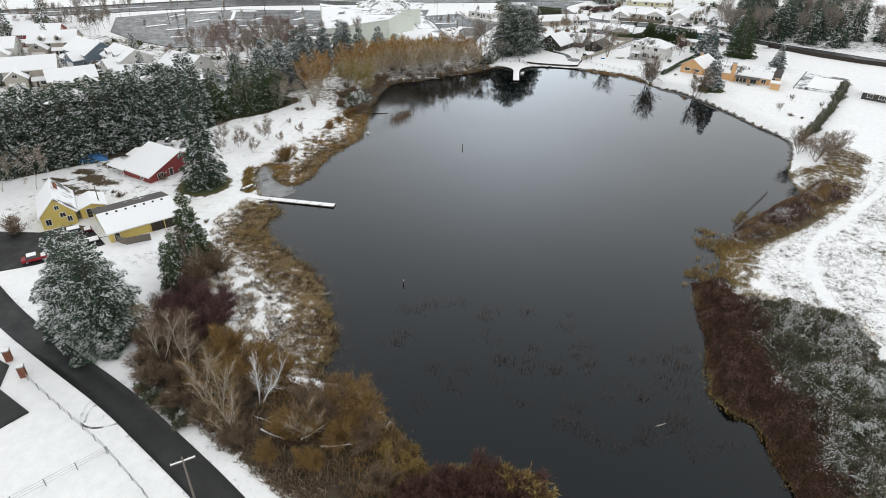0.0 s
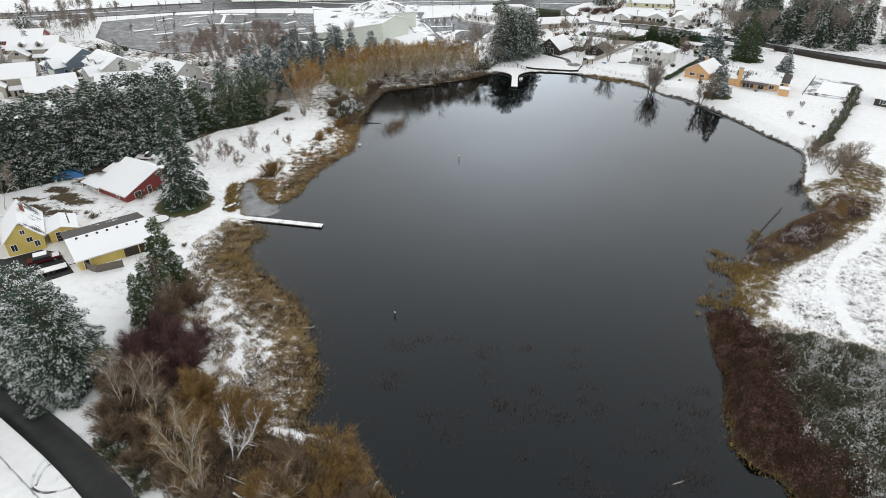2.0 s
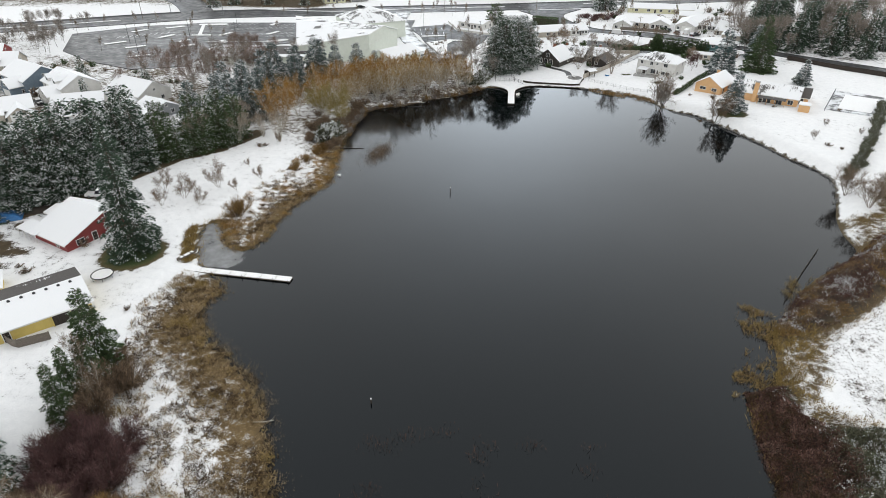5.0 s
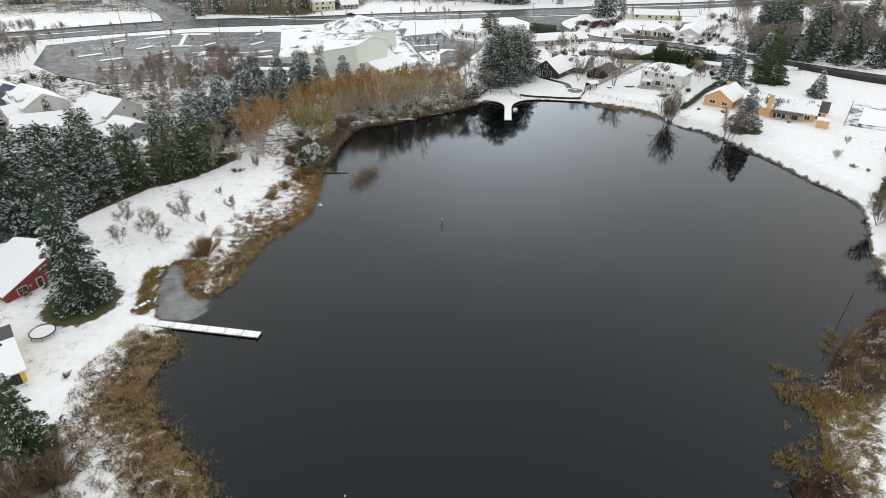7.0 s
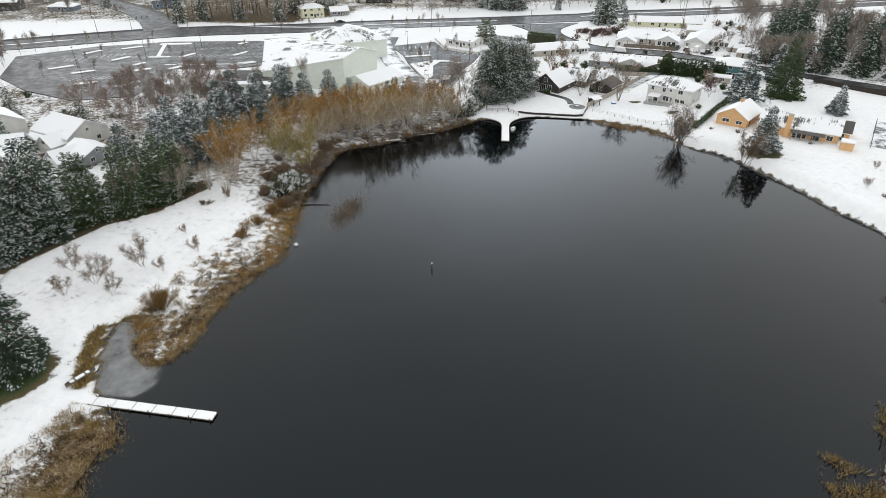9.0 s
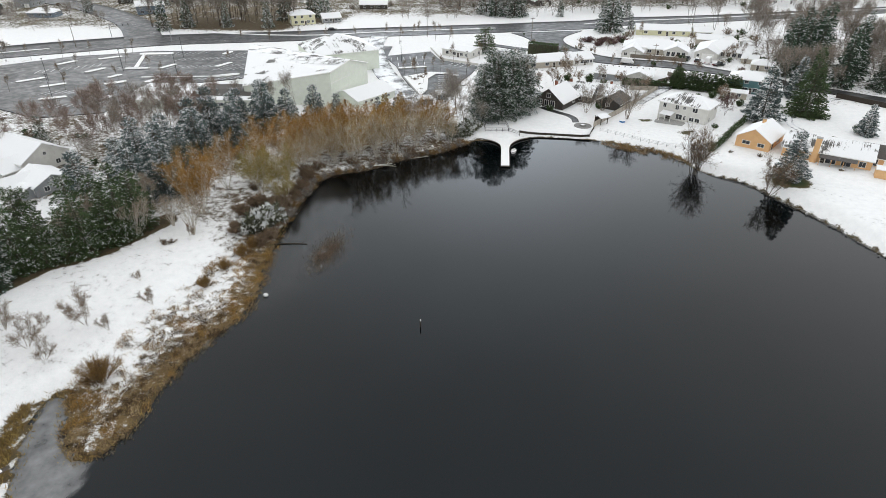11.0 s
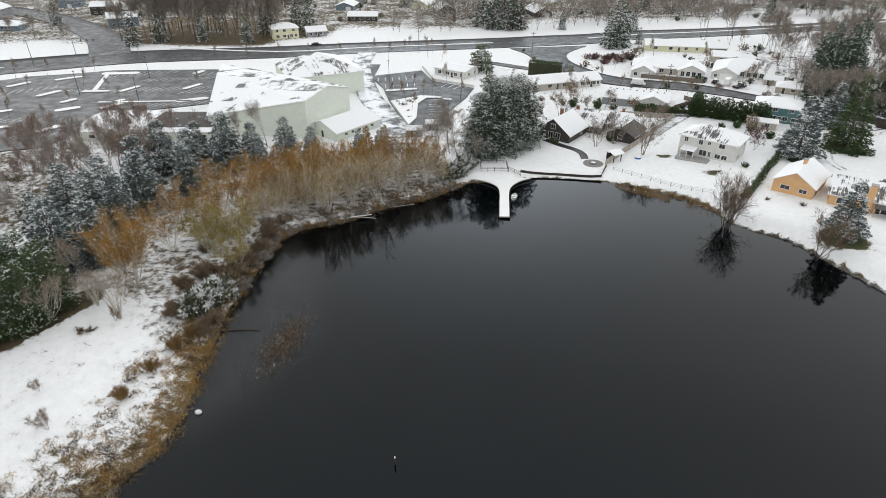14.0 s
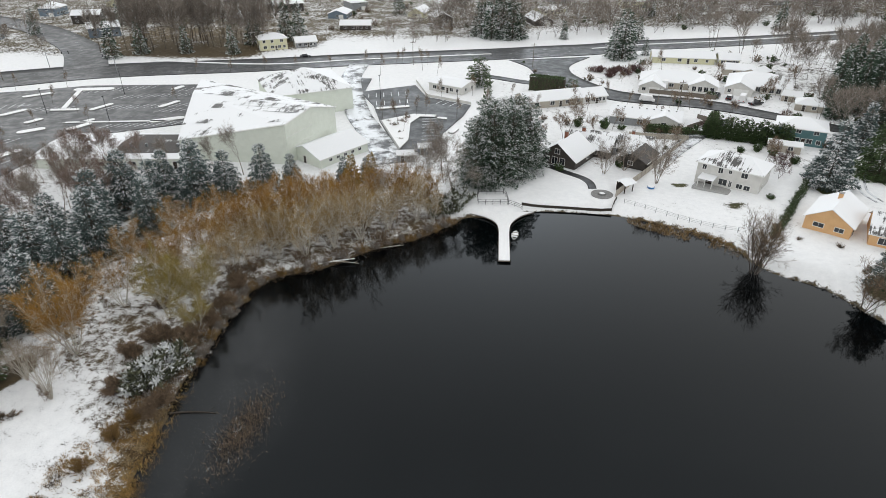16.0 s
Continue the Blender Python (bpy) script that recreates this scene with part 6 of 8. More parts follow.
fringe_e = scattered([(45, 121), (50, 125), (52, 118), (47.5, 106), (43, 104), (39, 104), (43, 112)], 34, 0.3, 3)
stalks("tall_grass", fringe_e[signed(LAKE, fringe_e) < 0], 0.75, 0.07, "tuft", "ochre sedge fringe at the eastern shore", "grass", 0.0, 0.6)
hem = np.concatenate([np.array(rounded([(43.5, 104), (47, 99), (51, 97.5), (56, 95), (60, 93.5), (61, 88)], False, 30))] * 9)
stalks("tall_grass", hem + rng.normal(0, 0.8, hem.shape), 0.5, 0.07, "tuft", "ochre grass hem between brambles and snowy field", "grass", 0.0, 0.7)
near_field = scattered([(50, 106), (53, 113.5), (66, 124), (76, 133), (92, 152), (104, 170), (118, 170), (112, 45), (60, 45), (60, 81), (60.5, 92.5), (51, 97)], 26, 0.10, 9)
near_field = near_field[(strip_distance(TRACK, near_field) + 0.5 * patches(near_field, 3.0) > 1.2) & (patches(near_field, 5.0, 4.0) + rng.normal(0, 0.15, len(near_field)) > 0.30)][::4]
near_field = np.repeat(near_field, 5, 0) + rng.normal(0, 0.10, (len(near_field) * 5, 2))
stalks("field_grass", near_field, 0.15, 0.08, "weed", "short dark grass tufts poking through the snowy field", "grass", 0.0, 0.9)
edge = LAKE[(LAKE[:, 1] > 58)]
fringe = np.repeat(edge, 26, 0) + rng.normal(0, 0.55, (len(edge) * 26, 2))
hang = fringe[(fringe[:, 0] < -7) & (fringe[:, 1] > 196) & (fringe[:, 1] < 250)]
stalks("bank_scrub", np.repeat(hang, 2, 0) + rng.normal(0, 0.5, (len(hang) * 2, 2)), 0.8, 0.06, "twig", "brown scrub hanging over the wooded bank", "scrub", 0.03, 0.9)
keep = (fringe[:, 0] < -3) & (fringe[:, 1] < 196) | (fringe[:, 0] < 60) & (fringe[:, 0] > 20) & (fringe[:, 1] < 150) | (fringe[:, 0] > 40) & (fringe[:, 1] > 235) & (fringe[:, 1] < 250)
stalks("tall_grass", fringe[keep], 0.7, 0.07, "tuft", "straw grass fringe along the water's edge", "grass", 0.0, 0.6)
lip = edge[(edge[:, 0] > 30) & (edge[:, 0] < 60) & (edge[:, 1] < 112)]
lip = lip[patches(lip, 4.0, 3.0) > 0.66]
stalks("tall_grass", np.repeat(lip, 60, 0) + rng.normal(0, 0.6, (len(lip) * 60, 2)), 0.95, 0.07, "tuft", "ochre sedge tufts before the bramble thicket", "grass", 0.0, 0.6)
sedge = scattered([(41, 124), (43.5, 125.5), (48, 123.5), (47.5, 119), (44.5, 113.5), (42.5, 107), (37.5, 101.5), (35, 102.5), (37, 108), (40.5, 113.5), (41.5, 119)], 60, 0.62, 2.2)
stalks("reeds", sedge[::2], 0.8, 0.06, "tuft", "ochre sedge clumps standing in the shallows", "reeds", 0.0, 0.6, afloat=True)
stalks("reeds", sedge[1::2], 0.6, 0.06, "ochre_twig", "brown sedge clumps standing in the shallows", "reeds", 0.02, 0.8, afloat=True)
stake_grass = np.concatenate([rng.normal(0, 1, (160, 2)) * [0.35, 0.8] + c for c in ((52.6, 129.4), (54.0, 131.6), (55.2, 133.4))])
stalks("reeds", stake_grass, 0.7, 0.05, "tuft", "ochre sedge about the stakes", "reeds", 0.0, 0.6, afloat=True)
corner = scattered([(30, 251.5), (36, 247), (44, 242.5), (50, 238), (53, 238.5), (48.5, 246), (41, 251.5), (31, 255)], 26, 0.35, 2.5)
stalks("reeds", corner, 0.7, 0.09, "ochre_twig", "brown drowned reeds at the corner of the lake", "reeds", 0.05, 0.8, afloat=True)
beds = rng.uniform((-16, 62), (33, 92), (95, 2))
beds = beds[(patches(beds, 14.0, 5.0) > 0.42) & (signed(LAKE, beds) > 3)]
clumps = np.concatenate([rng.normal(0, 0.8, (int(rng.integers(14, 60)), 2)) * [1.2, 0.8] + c for c in beds])
stalks("water_weed", clumps, 0.75, 0.045, "drowned", "drowned brown weed stalks standing in shallow water", "water weed", 0.0, 0.4, afloat=True)
patchy = np.concatenate([rng.normal(0, 1, (1500, 2)) * [1.4, 3.2] + c for c in ((-33.0, 184.5), (-31.5, 188.0))])
stalks("water_weed", patchy, 0.6, 0.05, "twig", "rusty brown weed patch near the north-west shore", "water weed", 0.02, 0.6, afloat=True)

# ---- buildings ----
def face_point(side, u, z, x0, x1, y0, y1, out=0.0):
    return {"S": (u, y0 - out, z), "N": (u, y1 + out, z), "E": (x1 + out, u, z), "W": (x0 - out, u, z)}[side]


def wall_box(bm, side, u, z, w, h, near, far, ext):
    """A box lying on a wall face, from near to far off the face."""
    x0, x1, y0, y1 = ext
    if side == "S":
        box(bm, u - w / 2, u + w / 2, y0 - far, y0 - near, z, z + h)
    elif side == "N":
        box(bm, u - w / 2, u + w / 2, y1 + near, y1 + far, z, z + h)
    elif side == "E":
        box(bm, x1 + near, x1 + far, u - w / 2, u + w / 2, z, z + h)
    else:
        box(bm, x0 - far, x0 - near, u - w / 2, u + w / 2, z, z + h)


def add_window(house, ext, side, u, z, w, h):
    bm = B()
    t = 0.10
    for du, dz, ww, hh in ((0, -t, w + 2 * t, t), (0, h, w + 2 * t, t), (-(w + t) / 2, 0, t, h), ((w + t) / 2, 0, t, h), (0, 0, 0.05, h)):
        wall_box(bm, side, u + du, z + dz, ww, hh, -0.02, 0.07, ext)
    win = part("window", bm, "white_trim", house, "white-framed window")
    bm = B()
    wall_box(bm, side, u, z, w, h, -0.02, 0.03, ext)
    part("pane", bm, "glass", win)


def add_door(house, ext, side, u, w, h, material="white_trim", garage=False, z=0.0):
    bm = B()
    wall_box(bm, side, u, z, w + 0.24, h + 0.12, -0.02, 0.05, ext)
    door = part("garage_door" if garage else "door", bm, "white_trim", house, "pale panelled garage door" if garage else "framed door")
    n = 4 if garage else 3
    for i in range(n):
        bm = B()
        wall_box(bm, side, u, z + 0.04 + i * h / n, w, h / n - 0.05, 0.03, 0.08, ext)
        part("panel", bm, material, door)


def roof_plates(bm, corners, thick=0.16):
    for c in corners:
        slab(bm, c, thick)


def house(name, label, x, y, turn, L, W, eave, ridge, wall="white_siding", roof="roof", windows=(), doors=(), garages=(), chimney=None, hip=False, ridge_at=0.0, eave_n=None, over=0.45, group="", z=None, category="house", trim=True):
    """A house with walls, roof plates, eaves, windows and doors; local x runs along the ridge."""
    z = min(ground_at(x + a, y + b) for a in (-3, 3) for b in (-3, 3)) - 0.05 if z is None else z
    root = thing(name, x, y, z, turn, label, category, group)
    x0, x1, y0, y1 = -L / 2, L / 2, -W / 2, W / 2
    ext = (x0, x1, y0, y1)
    en = eave if eave_n is None else eave_n
    bm = B()
    if hip:
        box(bm, x0, x1, y0, y1, -0.6, eave)
    else:
        prof = [(y0, -0.6), (y1, -0.6), (y1, en), (ridge_at, ridge - 0.1), (y0, eave)]
        a = [bm.verts.new((x0, yy, zz)) for yy, zz in prof]
        b = [bm.verts.new((x1, yy, zz)) for yy, zz in prof]
        bm.faces.new(list(reversed(a)))
        bm.faces.new(b)
        for i in range(5):
            bm.faces.new((a[i], a[(i + 1) % 5], b[(i + 1) % 5], b[i]))
    part("wall", bm, wall, root)
    o = over
    bm = B()
    if hip:
        rl = max(L - W, 0.8) / 2
        dz = (ridge - eave) * o / (W / 2)
        a, b, c, d = (x0 - o, y0 - o, eave - dz + .1), (x1 + o, y0 - o, eave - dz + .1), (x1 + o, y1 + o, eave - dz + .1), (x0 - o, y1 + o, eave - dz + .1)
        r1, r2 = (-rl, 0, ridge), (rl, 0, ridge)
        plates = [(a, b, r2, r1), (b, c, r2), (c, d, r1, r2), (d, a, r1)]
    else:
        ds = (ridge - eave) * o / (ridge_at - y0)
        dn = (ridge - en) * o / (y1 - ridge_at)
        plates = [((x0 - o, y0 - o, eave - ds + .1), (x1 + o, y0 - o, eave - ds + .1), (x1 + o, ridge_at, ridge), (x0 - o, ridge_at, ridge)),
                  ((x1 + o, y1 + o, en - dn + .1), (x0 - o, y1 + o, en - dn + .1), (x0 - o, ridge_at, ridge), (x1 + o, ridge_at, ridge))]
    roofs = [roof] * len(plates) if isinstance(roof, str) else [roof[min(i, len(roof) - 1)] for i in range(len(plates))]
    for pl, mt in zip(plates, roofs):
        bm = B()
        roof_plates(bm, [pl])
        rf = part("roof", bm, mt, root, "snowy roof slope")
    if trim:
        bm = B()
        if hip:
            box(bm, x0 - o - .06, x1 + o + .06, y0 - o - .07, y0 - o - .005, eave - dz - .14, eave - dz + .07)
        else:
            box(bm, x0 - o, x1 + o, y0 - o - .07, y0 - o - .005, eave - ds - .14, eave - ds + .07)
        part("gutter", bm, "white_trim", root, "white eave gutter")
    for w in windows:
        add_window(root, ext, *w)
    for s, u, w, h in doors:
        add_door(root, ext, s, u, w, h, "dark_wood")
    for s, u, w, h in garages:
        add_door(root, ext, s, u, w, h, "white_trim", True)
    if chimney:
        cx, cy, cw, top, mt = chimney
        bm = B()
        box(bm, cx - cw / 2, cx + cw / 2, cy - cw / 2, cy + cw / 2, 0 if abs(cy) > W / 2 - .1 else eave, top)
        ch = part("chimney", bm, mt, root, "square chimney")
        bm = B()
        box(bm, cx - cw / 2 - .08, cx + cw / 2 + .08, cy - cw / 2 - .08, cy + cw / 2 + .08, top + .003, top + .18)
        part("cap", bm, "concrete", ch)
    return root


def vents(root, L, ridge, n, y=-0.35, slope=0.3):
    for i in range(n):
        bm = B()
        cx = -L / 2 + (i + 0.8) * L / (n + 0.6)
        cylinder(bm, (cx, y, ridge + y * slope - 0.02), (cx, y, ridge + y * slope + 0.22), 0.26, 0.2, 8)
        part("roof_vent", bm, "dark_metal", root)


def open_porch(root, x0, x1, y0, y1, h, drop, roof="roof_full", posts=3, post="white_trim"):
    """A lean-to porch roof on posts against the south or other wall."""
    bm = B()
    slab(bm, [(x0, y0, h - drop), (x1, y0, h - drop), (x1, y1, h), (x0, y1, h)], 0.14)
    pr = part("porch_roof", bm, roof, root, "low snowy porch roof")
    for i in range(posts):
        bm = B()
        cx = x0 + 0.2 + (x1 - x0 - 0.4) * i / max(posts - 1, 1)
        box(bm, cx - .07, cx + .07, y0 + .1, y0 + .24, -0.5, h - drop - .13)
        part("post", bm, post, root)


# west bank: yellow house, yellow garage, red barn
yh = house("house", "yellow weatherboard house with a steep snowy roof", -92.2, 109.6, -51.5, 11.0, 6.2, 3.2, 6.6, "yellow", ("roof_full", "roof_patchy"),
           [("E", -1.9, 0.9, 0.9, 1.3), ("E", 0.9, 2.2, 0.9, 0.9), ("E", 0.2, 4.0, 0.7, 0.8), ("E", 1.9, 1.0, 0.8, 1.1), ("S", -1.5, 1.0, 1.1, 1.2), ("S", 2.0, 1.0, 1.1, 1.2)], chimney=(-1.5, 0.8, 0.6, 7.2, "brick"))
house("house_wing", "low yellow wing joined to the yellow house", -86.6, 112.8, -51.5, 6.0, 4.8, 2.4, 3.3, "yellow", "roof_full", [("E", 0.9, 1.0, 0.8, 1.0)], [("E", -0.8, 0.9, 2.0)])
gr = house("garage", "yellow garage with a wide low roof and roof vents", -74.4, 109.4, 45.8, 13.5, 12.4, 2.5, 4.1, "yellow", ("roof_full", "roof_bare"), [("S", 5.5, 0.9, 0.9, 0.9)], [("S", -5.4, 0.9, 2.0)], [("W", -2.6, 3.2, 2.2), ("W", 2.4, 3.2, 2.2)])
vents(gr, 13.5, 4.1, 7, -0.7, 0.26)
# thin dark panel on the closed wall imitates the bay's shade
bm = B()
box(bm, 0.8, 6.3, -6.32, -6.22, 0.0, 2.15)
part("open_bay", bm, "dark_wood", gr, "dark panel standing in for the shaded open carport bay")
for i in range(3):
    bm = B()
    box(bm, 0.8 + i * 2.7, 0.95 + i * 2.7, -6.5, -6.35, 0, 2.3)
    part("post", bm, "yellow", gr)
bn = house("barn", "dark red barn with a long snowy catslide roof", -83.9, 135.4, -24.7, 11.0, 13.0, 2.0, 5.5, "red", "roof_full",
           [("E", -3.6, 0.7, 1.5, 1.1), ("E", 2.8, 3.9, 0.9, 0.9), ("S", 2.5, 0.6, 0.9, 0.9)], [("E", -0.6, 0.9, 2.0)], ridge_at=2.6, eave_n=3.0)
open_porch(bn, -9.6, -3.0, -7.6, -4.2, 2.5, 0.5, "roof_full", 4)
house("lean_to", "low red lean-to shed behind the barn", -90.5, 140.4, -24.7, 5.0, 5.0, 2.2, 2.9, "red", "roof_full", [], [("S", 0, 0.9, 1.9)])

# north shore: orange house, white house, dark cottage
oh = house("house", "long apricot-orange house with a patchy snowy roof", 86.0, 241.6, -26.8, 20.0, 10.0, 2.9, 5.6, "orange", ("roof_patchy", "roof"),
           [("S", -7.5, 0.8, 1.8, 1.3), ("S", 1.2, 0.3, 2.2, 2.0), ("S", 4.6, 0.3, 2.0, 2.0), ("S", 8.0, 0.8, 1.4, 1.3), ("E", 0, 3.2, 0.7, 0.9), ("E", -2.6, 0.9, 1.2, 1.2)], [("S", -0.6, 0.9, 2.0)], chimney=(-2.6, -5.3, 1.3, 6.4, "orange"))
open_porch(oh, -1.5, 6.8, -7.4, -5.0, 2.6, 0.35, "roof_bare", 4, "orange")
house("house_wing", "apricot-orange gabled wing with corner windows", 72.4, 250.6, 52, 12.0, 8.6, 2.9, 5.6, "orange", ("roof_full", "roof_full"), [("W", -2.2, 1.0, 1.6, 0.9), ("W", 1.6, 1.0, 1.9, 0.9), ("S", 1.0, 1.0, 1.6, 1.0)], [("S", -3.5, 0.9, 2.0)], chimney=(1.5, 0.4, 0.8, 6.4, "orange"))
house("house_wing", "small apricot gabled end wing with bare shingles", 96.0, 239.2, -26.8, 5.0, 7.0, 2.7, 4.9, "orange", ("roof_bare", "roof_patchy"), [("E", 0, 1.0, 1.6, 1.2), ("S", 0.4, 0.4, 1.6, 1.8)])
house("garden_shed", "small apricot garden shed with a snowy roof", 93.3, 228.9, -25, 3.0, 2.8, 2.5, 3.0, "orange", "roof_full", [], [("E", 0, 0.9, 1.9)], category="shed", over=0.2)
wh = house("house", "two-storey white house with a hipped patchy roof", 58.4, 272.2, -34.2, 14.6, 9.0, 5.4, 7.7, "white_siding", ("roof_patchy", "roof_full", "roof_full", "roof_full"),
           [("S", -5.6, 3.6, 0.9, 1.2), ("S", -1.8, 3.5, 1.0, 1.3), ("S", 0.4, 3.9, 0.7, 0.8), ("S", 3.6, 3.6, 1.4, 1.2), ("S", -0.8, 0.7, 1.8, 1.5), ("S", 0.9, 0.7, 0.6, 1.4), ("S", 3.0, 0.8, 1.3, 1.1), ("S", 4.7, 0.8, 1.3, 1.1), ("E", 2.0, 3.6, 1.0, 1.2), ("E", -2, 0.9, 1.0, 1.2), ("W", 0, 3.6, 1.0, 1.2)],
           [("S", -4.0, 1.6, 2.0)], hip=True)
open_porch(wh, -5.9, -2.2, -7.6, -4.6, 2.7, 0.4, "roof_full", 3)
bm = B()
box(bm, -6.6, 1.8, -8.2, -4.6, -0.5, 0.22, 0.02)
part("terrace", bm, "concrete", wh, "snowy terrace slab")
house("cottage", "dark brown cottage with a steep snowy gable", 19.8, 286, 58, 11.5, 10.5, 2.5, 6.4, "dark_siding", "roof_full", [("W", -1.6, 0.6, 1.4, 1.8), ("W", 0.6, 0.6, 1.4, 1.8), ("W", 2.8, 0.9, 1.2, 1.3), ("W", 0, 3.4, 1.3, 1.3), ("S", 2, 0.9, 1.3, 1.2)], chimney=(2, 1.5, 0.8, 7.0, "brick"))
house("house", "grey bungalow with a patchy brown roof", 35.5, 294.5, -14, 17, 9.5, 2.7, 4.9, "grey_siding", ("roof_patchy", "roof"), [("S", -5, 0.9, 1.5, 1.2), ("S", 0, 0.9, 1.5, 1.2), ("S", 5, 0.9, 1.5, 1.2), ("E", 1, 0.9, 1.2, 1.2)], chimney=(3, 1.0, 0.8, 5.6, "brick"))
house("garage", "brown-roofed garage beside the cottage", 38.2, 285.0, 58, 9, 8, 2.4, 4.3, "dark_siding", ("roof_bare", "roof_patchy"), [("W", 0, 1.0, 1.2, 1.0)], [("S", 2, 0.9, 2.0)])
house("house_wing", "rear wing of the cottage with a streaked roof", 27.5, 293.0, -26, 12, 8, 2.6, 5.2, "dark_siding", ("roof_patchy", "roof"), [("S", 2, 0.9, 1.4, 1.2)], chimney=(-3, 0.5, 0.8, 6.2, "brick"))
W4 = [("S", -0.32, 0.9, 1.5, 1.2), ("S", -0.06, 0.9, 1.5, 1.2), ("S", 0.2, 0.9, 1.3, 1.2), ("S", 0.38, 0.9, 1.0, 1.1)]


def ranch(label, x, y, turn, L, W, wall, roof="roof", eave=2.7, ridge=4.7, hip=False, two=False, garage=True):
    wins = [(s, u * L, z, w, h) for s, u, z, w, h in W4]
    wins += [("E", -W * 0.2, 0.9, 1.1, 1.1), ("E", W * 0.22, 0.9, 1.1, 1.1), ("W", 0, 0.9, 1.1, 1.1)]
    if two:
        wins += [("S", u * L, 3.5, 1.2, 1.2) for u in (-0.34, -0.05, 0.3)] + [("E", 0, 3.5, 1.1, 1.2), ("W", 0, 3.5, 1.1, 1.2)]
    if not hip and ridge - eave > 1.7:
        wins += [("E", 0, eave + 0.4, 0.7, 0.7)]
    return house("house", label, x, y, turn, L, W, eave, ridge, wall, roof, wins, [("S", 0.08 * L, 0.9, 2.0)], [("W", -W * 0.22, 2.6, 2.1)] if garage else [], hip=hip, group="suburban houses")


vents(ranch("grey ranch house with a snowy vented roof", 47.6, 320.2, -16, 21, 10.5, "grey_siding", "roof"), 21, 4.7, 9, -0.8, 0.38)
house("house_wing", "gabled front wing of a ranch house", 52.5, 316.5, 74, 8, 8, 2.7, 4.4, "white_siding", "roof_full", [("W", 0, 0.9, 1.4, 1.1)])
ranch("pale house with a long snowy hipped roof", 67.0, 362.0, -14, 25, 12.5, "beige", "roof_full", 2.7, 5.3, hip=True)
house("house_wing", "gabled garage wing of a pale house", 57.5, 357.0, 74, 11, 8.5, 2.7, 4.8, "white_siding", "roof_full", [("W", 2.6, 0.9, 1.2, 1.1)], garages=[("W", -1.2, 4.0, 2.2)])
house("house_wing", "white bay-windowed house wing with snow on its roof", 75.0, 355.5, 74, 10, 9.5, 2.7, 4.9, "white_siding", "roof_full", [("W", u, 0.6, 1.3, 1.7) for u in (-3, -1, 1, 3)])
house("house", "wide white house with a low snowy hipped roof", 96.0, 359.5, -22, 21, 15, 2.7, 5.9, "white_siding", "roof_full", [("S", u, 0.7, 1.4, 1.6) for u in (0, 2.2, 4.4, 6.6)] + [("E", 0, 0.9, 1.4, 1.2)], [("S", -2, 0.9, 2.0)], hip=True, chimney=(6, -3, 1.0, 6.2, "concrete"))
house("house_wing", "gabled front garage wing of a white house", 87.5, 354.0, 66, 11, 9, 2.7, 4.9, "white_siding", "roof_full", [("W", 3, 0.9, 1.0, 1.1)], garages=[("W", -0.8, 4.4, 2.2)])
for lab_, gx, gy, gt, gl, gw, ge, gp in (("pale green detached garage under snow", 95.5, 381, -14, 11, 7.5, 2.5, 4.2), ("small garden outbuilding beside a garage", 101.5, 377, 40, 9, 6, 2.3, 3.6), ("pale shed between snowy gardens", 101.5, 344.5, -24, 6, 4.6, 2.2, 3.4), ("pale summer house with a hipped snowy roof", 103.0, 334.5, -24, 8, 7, 2.4, 4.0), ("low carport with a flat snowy roof", 79.5, 294.6, -22, 8, 4, 2.3, 2.9)):
    house("outbuilding", lab_, gx, gy, gt, gl, gw, ge, gp, "beige", "roof_full", [("S", 1.5, 0.9, 1.2, 1.0)], [("S", -1.5, 0.9, 2.0)], hip="hipped" in lab_, category="outbuilding", over=0.35)
ranch("teal two-storey house with a snowy hipped roof", 87, 303.6, -23, 12.5, 9.5, "teal_siding", "roof_full", 4.9, 6.8, True, True)
ranch("pale yellow long bungalow with a snowy roof", 79, 401, -5, 25, 8.5, "pale_yellow", "roof_full")
ranch("small pale yellow house beside a bungalow", 97, 398, -5, 8, 7, "pale_yellow", "roof_full")
ranch("white flat-roofed building beside the car park", -15.7, 353.0, -29, 14, 10, "white_siding", "roof_full", 3.0, 3.9, garage=False)
ranch("beige bungalow behind the conifers", 19, 338.5, 22, 22, 9.5, "beige", "roof_full")
ranch("white bungalow by the side street", 33, 343, 22, 9, 8, "white_siding", "roof_full")
ranch("brown house at the end of the garden", 127, 222.5, -32, 13, 9, "dark_siding", "roof")
ranch("two-storey pale house across the main road", -106, 418.5, 28, 12.6, 9.5, "pale_yellow", "roof_full", 5.2, 7.2, True, True)
ranch("low grey garage house across the main road", -92, 425, 28, 10, 7, "grey_siding", "roof_full")
